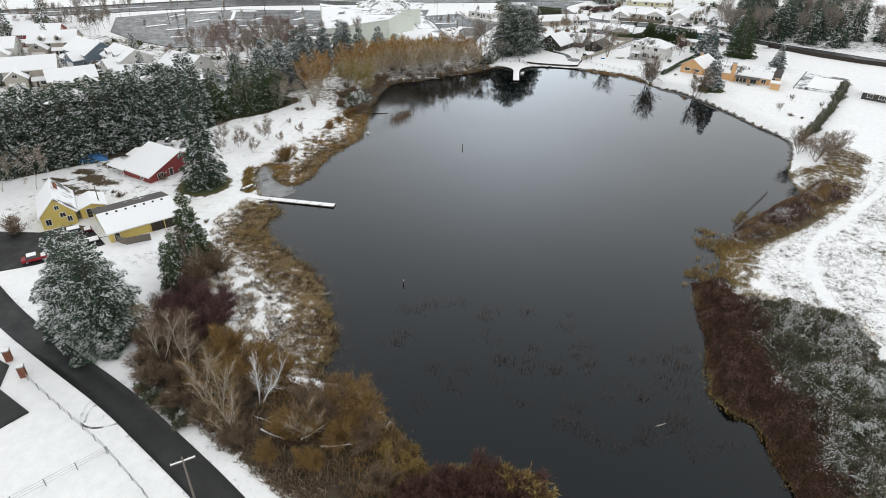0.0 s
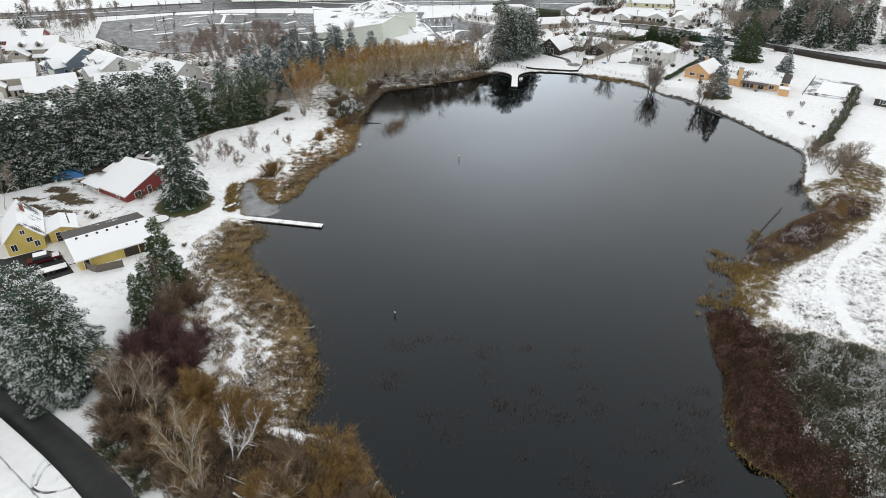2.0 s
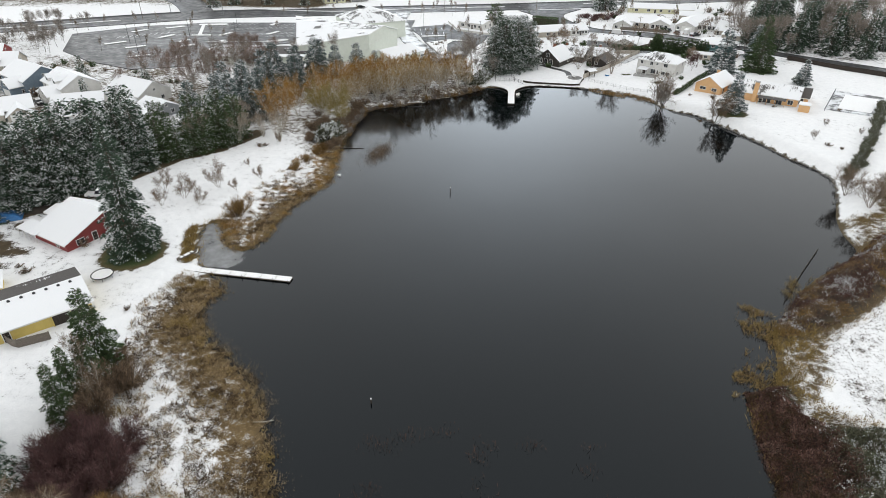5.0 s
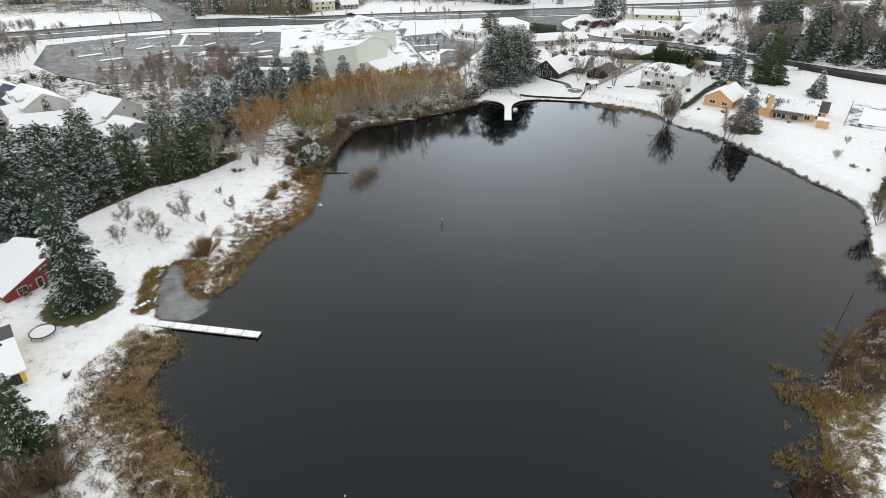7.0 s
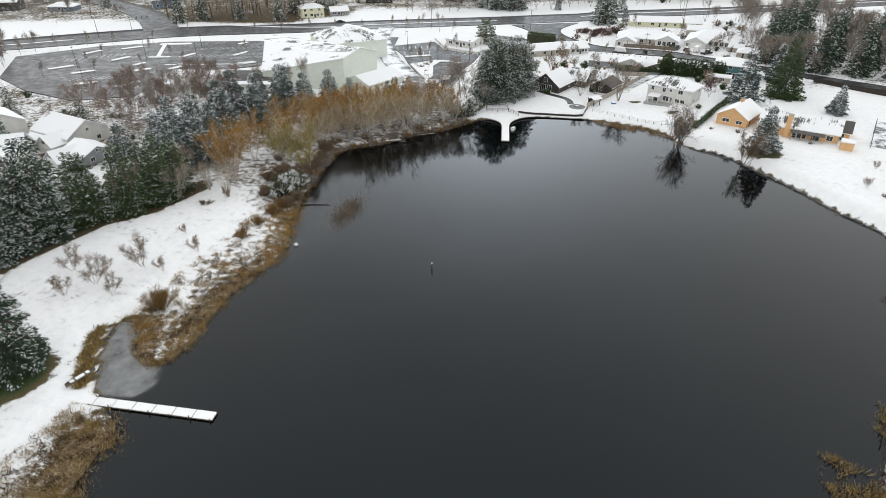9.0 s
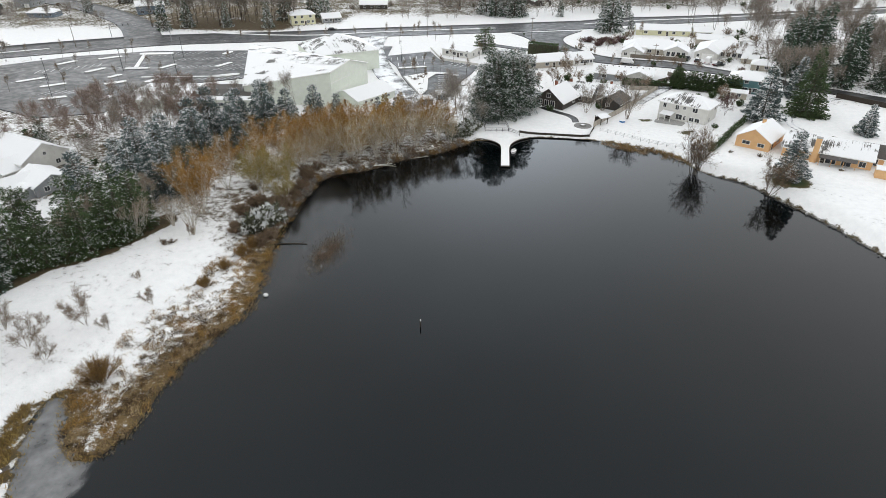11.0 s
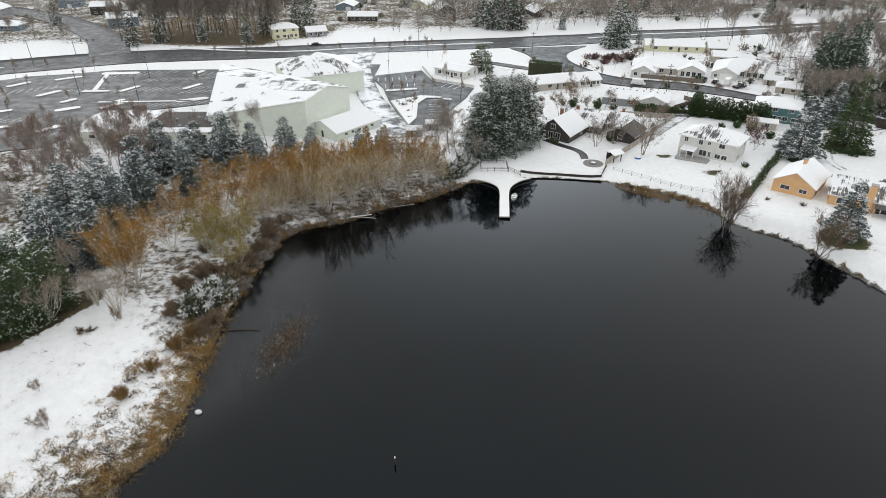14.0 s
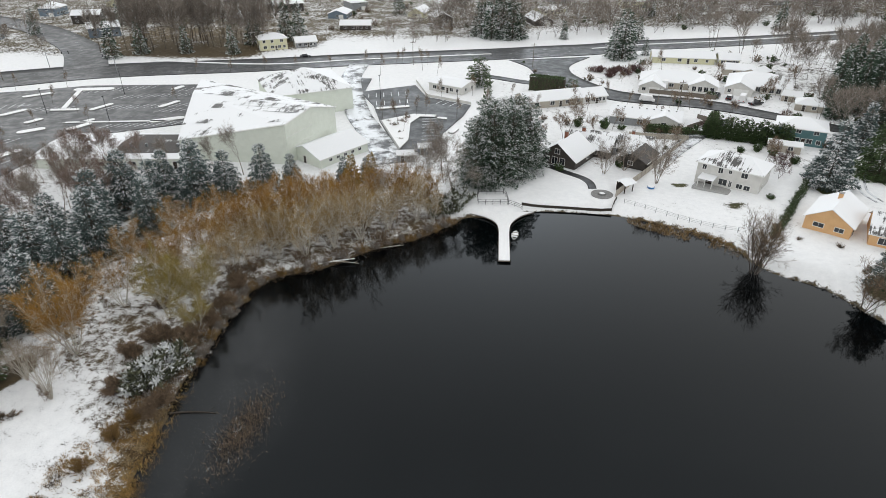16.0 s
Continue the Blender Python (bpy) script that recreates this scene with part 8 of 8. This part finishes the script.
def utility_pole(x, y, h, label, arm=2.2, turn=40):
    root = thing("utility_pole", x, y, ground_at(x, y), turn, label, "utility pole")
    bm = B()
    cylinder(bm, (0, 0, -1), (0, 0, h), 0.15, 0.10, 10)
    part("shaft", bm, "wood", root)
    if arm:
        bm = B()
        box(bm, -arm / 2, arm / 2, -.08, .08, h - .75, h - .6)
        cr = part("crossarm", bm, "wood", root, "snow-topped crossarm")
        bm = B()
        box(bm, -arm / 2, arm / 2, -.07, .07, h - .597, h - .53)
        part("snow_layer", bm, "snow", cr)
        for k in (-.95, -.5, .5, .95):
            bm = B()
            cylinder(bm, (k * arm / 2, 0, h - .53), (k * arm / 2, 0, h - .33), 0.05, 0.035, 8)
            part("insulator", bm, "white_trim", cr)


utility_pole(-31.7, 47.6, 7.3, "wooden utility pole with a snowy crossarm", 2.6, 35)
utility_pole(-84.5, 112.5, 6.0, "wooden pole beside the yellow garage", 0)
for px, py in ((15.5, 389), (-35, 390), (60, 330), (51, 322), (-110, 378), (-190, 350), (100, 425), (-157, 402)):
    utility_pole(px, py, 10, "wooden street utility pole", 2.2, 15)


def lamp_post(x, y, turn, h=8.0):
    root = thing("street_lamp", x, y, 1.45, turn, "slim car park lamp on a steel post", "street lamp", "car park lamps")
    bm = B()
    cylinder(bm, (0, 0, -.3), (0, 0, h), 0.1, 0.06, 8)
    part("post", bm, "dark_metal", root)
    bm = B()
    box(bm, -.3, .3, -.45, .45, h + .003, h + .16, 0.04)
    part("lamp_head", bm, "dark_metal", root)


for lx, ly in ((-121, 306), (-146, 312), (-166, 296), (-150, 275), (-12, 322), (-40, 338), (-133, 336)):
    lamp_post(lx, ly, 20)


def traffic_signal(x, y, turn):
    root = thing("traffic_signal", x, y, 1.3, turn, "traffic signal mast over the junction", "traffic signal")
    bm = B()
    cylinder(bm, (0, 0, -.3), (0, 0, 6.5), 0.16, 0.12, 8)
    part("mast", bm, "metal", root)
    bm = B()
    cylinder(bm, (0, 0, 6), (9, 0, 6.4), 0.09, 0.05, 8)
    part("arm", bm, "metal", root)
    for k in (3.5, 6, 8.5):
        bm = B()
        box(bm, k - .17, k + .17, -.2, .1, 5.3, 6.3, 0.02)
        part("signal_head", bm, "dark_metal", root)


traffic_signal(-153, 366, 150)
traffic_signal(-186, 372, 20)


def island(pts, tall=0.15):
    c = np.mean(pts, 0)
    root = thing("traffic_island", c[0], c[1], 1.47, 0, "kerbed car park island covered with snow", "traffic island", "car park islands")
    loc = [(x - c[0], y - c[1]) for x, y in pts]
    bm = B()
    prism(bm, loc, -0.2, tall)
    part("kerb", bm, "concrete", root)
    bm = B()
    prism(bm, [(x * .95, y * .95) for x, y in loc], tall + .003, tall + .10)
    part("snow_layer", bm, "snow", root)


def pill(cx, cy, L, W, turn):
    a = radians(turn)
    out = []
    for k in range(12):
        t = 2 * math.pi * k / 12
        x, y = math.copysign(L / 2 - W / 2, math.cos(t)) + W / 2 * math.cos(t), W / 2 * math.sin(t)
        out.append((cx + x * math.cos(a) - y * math.sin(a), cy + x * math.sin(a) + y * math.cos(a)))
    return out


for ix, iy, il, iw, it in ((-110.9, 325.3, 9, 2.2, 66), (-132.2, 320.2, 9, 2.2, 66), (-157.3, 311.8, 9, 2.4, 60), (-139.5, 295.2, 8, 3.0, 40), (-127.3, 300, 8, 2.6, 62), (-163.2, 332, 10, 2.6, 40), (-144.9, 304, 6, 2.2, 60), (-128, 305.4, 5, 2.2, 60), (-103.5, 309, 11, 3.4, 30), (-147.5, 327.5, 25, 1.8, 110), (-142.5, 316, 10, 2.2, 8),
                           (-147.5, 341, 15, 4.0, 10), (-117.6, 345.5, 6, 2.6, 70), (-118, 305.5, 34, 1.2, 8), (-176, 322, 9, 2.4, 60), (-160, 290, 9, 2.4, 40), (-150, 275, 9, 2.4, 30), (-173, 296, 10, 2.4, 45), (-133.5, 275.5, 10, 3, 60),
                           (-34, 327.8, 12, 2.2, 18), (-16.5, 317.5, 3.5, 1.8, -20), (-12, 306, 5, 2, 70)):
    island(pill(ix, iy, il, iw, it))
island([(-36, 313.7), (-26.1, 321.5), (-18.6, 321.0), (-18.6, 318.8), (-23.7, 318.8), (-26.0, 311.8), (-24.6, 296), (-26.2, 288.5)])
for line in ([(-150, 388), (-98, 385), (-60, 397), (-2, 413)], [(45, 428), (112, 446), (196, 477), (300, 515)], [(-330, 280), (-240, 323), (-200, 346)]):
    lane("median", line, 1.7, "snow", 0.42, "snow-covered raised median of the main road")


def stall_lines():
    """Painted stall lines, one mesh for each row of stalls."""
    for (ax, ay), ang, count, step, ll, lean in (((-131, 317), 14, 12, 2.7, 5.5, 62), ((-134, 330), 14, 13, 2.7, 5.0, 62), ((-121, 299), 14, 11, 2.7, 5.0, 62), ((-128, 290), 14, 12, 2.7, 5.0, 62), ((-178, 305), 35, 9, 2.7, 5.2, 100), ((-160, 312), 14, 7, 2.7, 5.2, 62), ((-158, 278), 18, 8, 2.7, 5.2, 70),
                                                 ((-118, 340), 20, 9, 2.7, 5.2, 80), ((-150, 335), 22, 10, 2.7, 5.2, 80), ((-112, 316), 14, 7, 2.7, 5.0, 62), ((-150, 262), 20, 9, 2.7, 5.0, 75), ((-47, 338), 18, 7, 2.7, 5.2, 100), ((-40, 330), 18, 5, 2.7, 4.6, 100), ((-22.8, 316.5), -84, 8, 2.7, 4.8, 12), ((-20, 333.5), -26, 4, 2.7, 5.0, 62), ((-56, 350), 90, 5, 2.7, 5.0, 8)):
        a, b = radians(ang), radians(lean)
        bm = B()
        for k in range(count):
            x, y = ax + k * step * math.cos(a), ay + k * step * math.sin(a)
            dx, dy = ll * math.cos(b), ll * math.sin(b)
            nx, ny = -math.sin(b) * .11, math.cos(b) * .11
            bm.faces.new([bm.verts.new(p) for p in ((x - nx, y - ny, 1.478), (x + dx - nx, y + dy - ny, 1.478), (x + dx + nx, y + dy + ny, 1.478), (x + nx, y + ny, 1.478))])
        me = bpy.data.meshes.new("stall_lines")
        bmesh.ops.recalc_face_normals(bm, faces=bm.faces)
        bm.to_mesh(me)
        bm.free()
        me.materials.append(M["line"])
        tagged(new("stall_lines", me), "faded white parking stall lines", "road marking", kind="structure")


stall_lines()


def car(x, y, turn, material, label, L=4.5, W=1.8, tall=1.45, van=False, pickup=False, snow=True):
    root = thing("car", x, y, ground_at(x, y) + 0.08, turn, label, "van" if van else "car")
    hood, back = (0.12, 0.02) if van else (0.28, 0.16)
    if pickup:
        back = 0.45
    prof = [(-L / 2, .35), (L / 2, .35), (L / 2, .75), (L / 2 - .15, .85), (L * (.5 - hood), .92), (-L / 2 + .05, .92)]
    bm = B()
    a = [bm.verts.new((px, -W / 2, pz)) for px, pz in prof]
    b = [bm.verts.new((px, W / 2, pz)) for px, pz in prof]
    bm.faces.new(a), bm.faces.new(list(reversed(b)))
    for i in range(6):
        bm.faces.new((a[i], b[i], b[(i + 1) % 6], a[(i + 1) % 6]))
    bmesh.ops.bevel(bm, geom=list(bm.edges), offset=.06, segments=2, affect="EDGES")
    body = part("body", bm, material, root)
    x0, x1 = -L / 2 + L * back, L / 2 - L * hood
    bm = B()
    lo = [(x0 - .05, -W / 2 + .06), (x1 + .1, -W / 2 + .06), (x1 + .1, W / 2 - .06), (x0 - .05, W / 2 - .06)]
    hi = [(x0 + .3, -W / 2 + .2), (x1 - .55, -W / 2 + .2), (x1 - .55, W / 2 - .2), (x0 + .3, W / 2 - .2)]
    A, C = [bm.verts.new((*p, .88)) for p in lo], [bm.verts.new((*p, tall)) for p in hi]
    bm.faces.new(C), bm.faces.new(list(reversed(A)))
    for i in range(4):
        bm.faces.new((A[i], A[(i + 1) % 4], C[(i + 1) % 4], C[i]))
    part("cabin", bm, material if van else "glass", root, "cabin")
    bm = B()
    box(bm, x0 + .28, x1 - .5, -W / 2 + .18, W / 2 - .18, tall + .003, tall + .12, .04)
    part("roof", bm, "snow" if snow else material, root, "roof covered with snow")
    if snow:
        bm = B()
        box(bm, x1 + .15, L / 2 - .2, -W / 2 + .15, W / 2 - .15, .925, .99, .03)
        part("snow_layer", bm, "snow", body)
    for sx in (-.31, .31):
        for sy in (-1, 1):
            bm = B()
            cylinder(bm, (sx * L, sy * (W / 2 - .2), .33), (sx * L, sy * (W / 2 + .02), .33), .33, .33, 12)
            wheel = part("wheel", bm, "rubber", root)
            bm = B()
            cylinder(bm, (sx * L, sy * (W / 2 + .022), .33), (sx * L, sy * (W / 2 + .04), .33), .2, .18, 10)
            part("rim", bm, "metal", wheel)
    for sy in (-1, 1):
        for ex, mt, nm in ((L / 2 + .005, "lamp_clear", "headlight"), (-L / 2 - .005, "lamp_red", "tail_light")):
            bm = B()
            box(bm, ex - .03, ex + .03, sy * (W / 2 - .38) - .18, sy * (W / 2 - .38) + .18, .62, .78)
            part(nm, bm, mt, root)


car(-83.4, 102.6, 40, "car_maroon", "maroon station wagon parked before the garage", 5.4, 1.95, 1.7)
car(-84.9, 92.4, 40, "car_red", "small red car with snow on its roof", 4.2, 1.7, 1.4)
car(-90, 150.6, 10, "car_white", "white pickup parked behind the barn", 5.2, 1.9, 1.7, pickup=True)
car(84.5, 342, 62, "car_white", "white van parked on a snowy drive", 5.6, 2.1, 2.3, van=True)
car(80.8, 344, 62, "car_dark", "grey car parked on a snowy drive", 4.5, 1.8, 1.45)
car(77.2, 346, 62, "car_dark", "dark pickup parked on a snowy drive", 5.4, 1.9, 1.75, pickup=True)
car(87.5, 338, 30, "car_dark", "black pickup standing by the street", 5.4, 1.9, 1.75, pickup=True)
car(62.5, 358.5, 70, "car_white", "white motorhome parked beside a house", 7.5, 2.4, 3.0, van=True)
car(58.0, 357.5, 70, "car_dark", "dark car parked beside a motorhome", 4.6, 1.8, 1.5)
car(-110.5, 213.5, 20, "car_white", "white car parked before a cream house", 4.4, 1.8, 1.45)
car(52.5, 341.5, -22, "car_white", "white van standing on the side street", 5.2, 2.0, 2.1, van=True)
car(99, 317, -38, "car_dark", "dark car on the side street", 4.5, 1.8, 1.45)
car(-85, 400.5, 17, "car_dark", "dark car driving lane on the main road", 4.6, 1.8, 1.5)
car(-176, 221, -20, "car_white", "white car on the estate street", 4.4, 1.8, 1.45)
car(-153, 213.5, -40, "car_dark", "dark car on the estate street", 4.4, 1.8, 1.45)
car(-149, 212.5, -40, "car_dark", "second dark car beside it", 4.4, 1.8, 1.45)


def trailer():
    root = thing("trailer", -79.6, 99.2, ground_at(-79.6, 99.2), 42, "snow-covered flatbed trailer beside the garage", "trailer")
    bm = B()
    box(bm, -2.6, 2.6, -.95, .95, .55, .7, .02)
    bed = part("bed", bm, "dark_metal", root)
    bm = B()
    box(bm, -2.55, 2.55, -.9, .9, .703, .85, .04)
    part("snow_layer", bm, "snow", bed)
    bm = B()
    cylinder(bm, (2.6, 0, .6), (4.0, 0, .5), .06, .05, 6)
    part("drawbar", bm, "dark_metal", root)
    for sx in (-.6, .3):
        for sy in (-1, 1):
            bm = B()
            cylinder(bm, (sx, sy * 1.0, .33), (sx, sy * 1.2, .33), .33, .33, 12)
            part("wheel", bm, "rubber", root)


trailer()


def trampoline():
    root = thing("trampoline", -70, 120, ground_at(-70, 120), 0, "round trampoline frame filled with snow", "trampoline")
    n = 28
    ring = np.array([(1.85 * math.cos(2 * math.pi * k / n), 1.85 * math.sin(2 * math.pi * k / n), .75) for k in range(n)])
    v, f = tubes(ring, np.roll(ring, -1, 0), .09, .09, 6)
    part_mesh("rim", mesh_from("rim", v, f, "dark_metal"), root)
    bm = B()
    cylinder(bm, (0, 0, .66), (0, 0, .76), 1.72, 1.72, 28)
    part("mat", bm, "snow", root, "snow-filled jumping mat")
    for k in range(6):
        a = k * math.pi / 3
        bm = B()
        cylinder(bm, (1.8 * math.cos(a), 1.8 * math.sin(a), 0), (1.8 * math.cos(a), 1.8 * math.sin(a), .72), .04, .04, 6)
        part("leg", bm, "dark_metal", root)


trampoline()


def heap(x, y, material, label, w=3.0, h=1.3, seed=1, turn=0, category="tarpaulin"):
    root = thing("covered_heap", x, y, ground_at(x, y), turn, label, category)
    g = np.random.default_rng(seed)
    n = 14
    gx, gy = np.meshgrid(np.linspace(-1, 1, n), np.linspace(-1, 1, n))
    r = np.maximum(abs(gx), abs(gy))
    z = h * np.clip(1.25 - r ** 2 * 1.25, 0, 1) * (0.8 + 0.2 * np.sin(gx * 5 + seed) * np.cos(gy * 4)) + g.normal(0, .05, gx.shape)
    z[r > 0.95] = -0.05
    idx = np.arange(n * n).reshape(n, n)
    f = np.stack([idx[:-1, :-1], idx[:-1, 1:], idx[1:, 1:], idx[1:, :-1]], -1).reshape(-1, 4)
    part_mesh("cover", mesh_from("cover", np.column_stack([gx.ravel() * w, gy.ravel() * w * .55, z.ravel()]), f, material, True), root)
    for k in range(3):
        v, f = tubes([(-w * .8 + k * w * .8, -w * .5, .1)], [(-w * .7 + k * w * .8, w * .5, .25)], .06, .06, 5)
        part_mesh("pole", mesh_from("pole", v, f, "wood"), root)


heap(-103.2, 138.2, "tarp", "blue tarpaulin sagging over a heap, half snowed", 3.4, 1.6, 2, 30)
heap(-98.5, 142.5, "dark_wood", "dark timber heap beside the windbreak", 2.6, 0.9, 3, 20, "timber heap")
heap(-95.5, 146, "wood", "old boards heaped before the windbreak", 2.2, 0.8, 4, 40, "timber heap")


def pillar(x, y):
    root = thing("gate_pillar", x, y, ground_at(x, y), 30, "brick gate pillar with a snowy cap", "pillar", "gate pillars")
    for i in range(7):
        for j in range(2):
            bm = B()
            o = 0.0 if i % 2 else 0.02
            box(bm, -.42 + j * .43 - o * .1, -.02 + j * .43, -.42, .42, i * .26, i * .26 + .235, .01)
            part("brick_course", bm, "brick", root)
    bm = B()
    box(bm, -.5, .5, -.5, .5, 1.823, 1.95, .02)
    cap = part("cap", bm, "concrete", root)
    bm = B()
    box(bm, -.46, .46, -.46, .46, 1.953, 2.08, .04)
    part("snow_layer", bm, "snow", cap)


pillar(-65.5, 63.9)
pillar(-69.8, 66.6)


def gazebo():
    root = thing("gazebo", 31.8, 266.2, ground_at(31.8, 266.2), 35, "small dark garden gazebo with a snowy roof", "gazebo")
    for sx in (-1.3, 1.3):
        for sy in (-1.3, 1.3):
            bm = B()
            box(bm, sx - .09, sx + .09, sy - .09, sy + .09, -.3, 2.3)
            part("post", bm, "dark_wood", root)
    bm = B()
    slab(bm, [(-1.9, -1.9, 2.3), (1.9, -1.9, 2.3), (1.9, 0, 2.9), (-1.9, 0, 2.9)], .12)
    part("roof", bm, "roof_full", root)
    bm = B()
    slab(bm, [(1.9, 1.9, 2.3), (-1.9, 1.9, 2.3), (-1.9, 0, 2.9), (1.9, 0, 2.9)], .12)
    part("roof", bm, "roof_full", root)
    bm = B()
    box(bm, -1.3, 1.3, 1.2, 1.28, 0, 1.9)
    part("back_panel", bm, "dark_wood", root)


gazebo()


def fire_pit(x, y):
    root = thing("fire_pit", x, y, ground_at(x, y), 0, "round stone fire pit on a paved circle", "fire pit")
    bm = B()
    cylinder(bm, (0, 0, -.2), (0, 0, .08), 2.6, 2.6, 28)
    part("paving", bm, "stone", root, "round paved terrace")
    for k in range(14):
        a = 2 * math.pi * k / 14
        bm = B()
        box(bm, -.2, .2, -.14, .14, .083, .42, .03)
        bmesh.ops.transform(bm, matrix=pose(math.cos(a) * .85, math.sin(a) * .85, 0, 0, 0, math.degrees(a) + 90), verts=bm.verts)
        part("stone", bm, "stone", root)
    bm = B()
    cylinder(bm, (0, 0, .083), (0, 0, .3), .7, .7, 18)
    part("snow_layer", bm, "snow", root)


lane("garden_path", [(14.5, 281.0), (18.5, 277.2), (22.5, 273.8), (24.2, 270.5), (24.4, 266.8)], 2.0, "lot_dark", 0.05, "curved wet dark garden path to a fire pit")
fire_pit(26.2, 263.8)
root = thing("spa_tub", 38.6, 268.6, ground_at(38.6, 268.6), 0, "small round blue tub in the snow", "tub")
bm = B()
cylinder(bm, (0, 0, -.1), (0, 0, .45), .8, .85, 18)
part("shell", bm, "tarp", root)
bm = B()
cylinder(bm, (0, 0, .453), (0, 0, .56), .8, .7, 18)
part("snow_layer", bm, "snow", root)
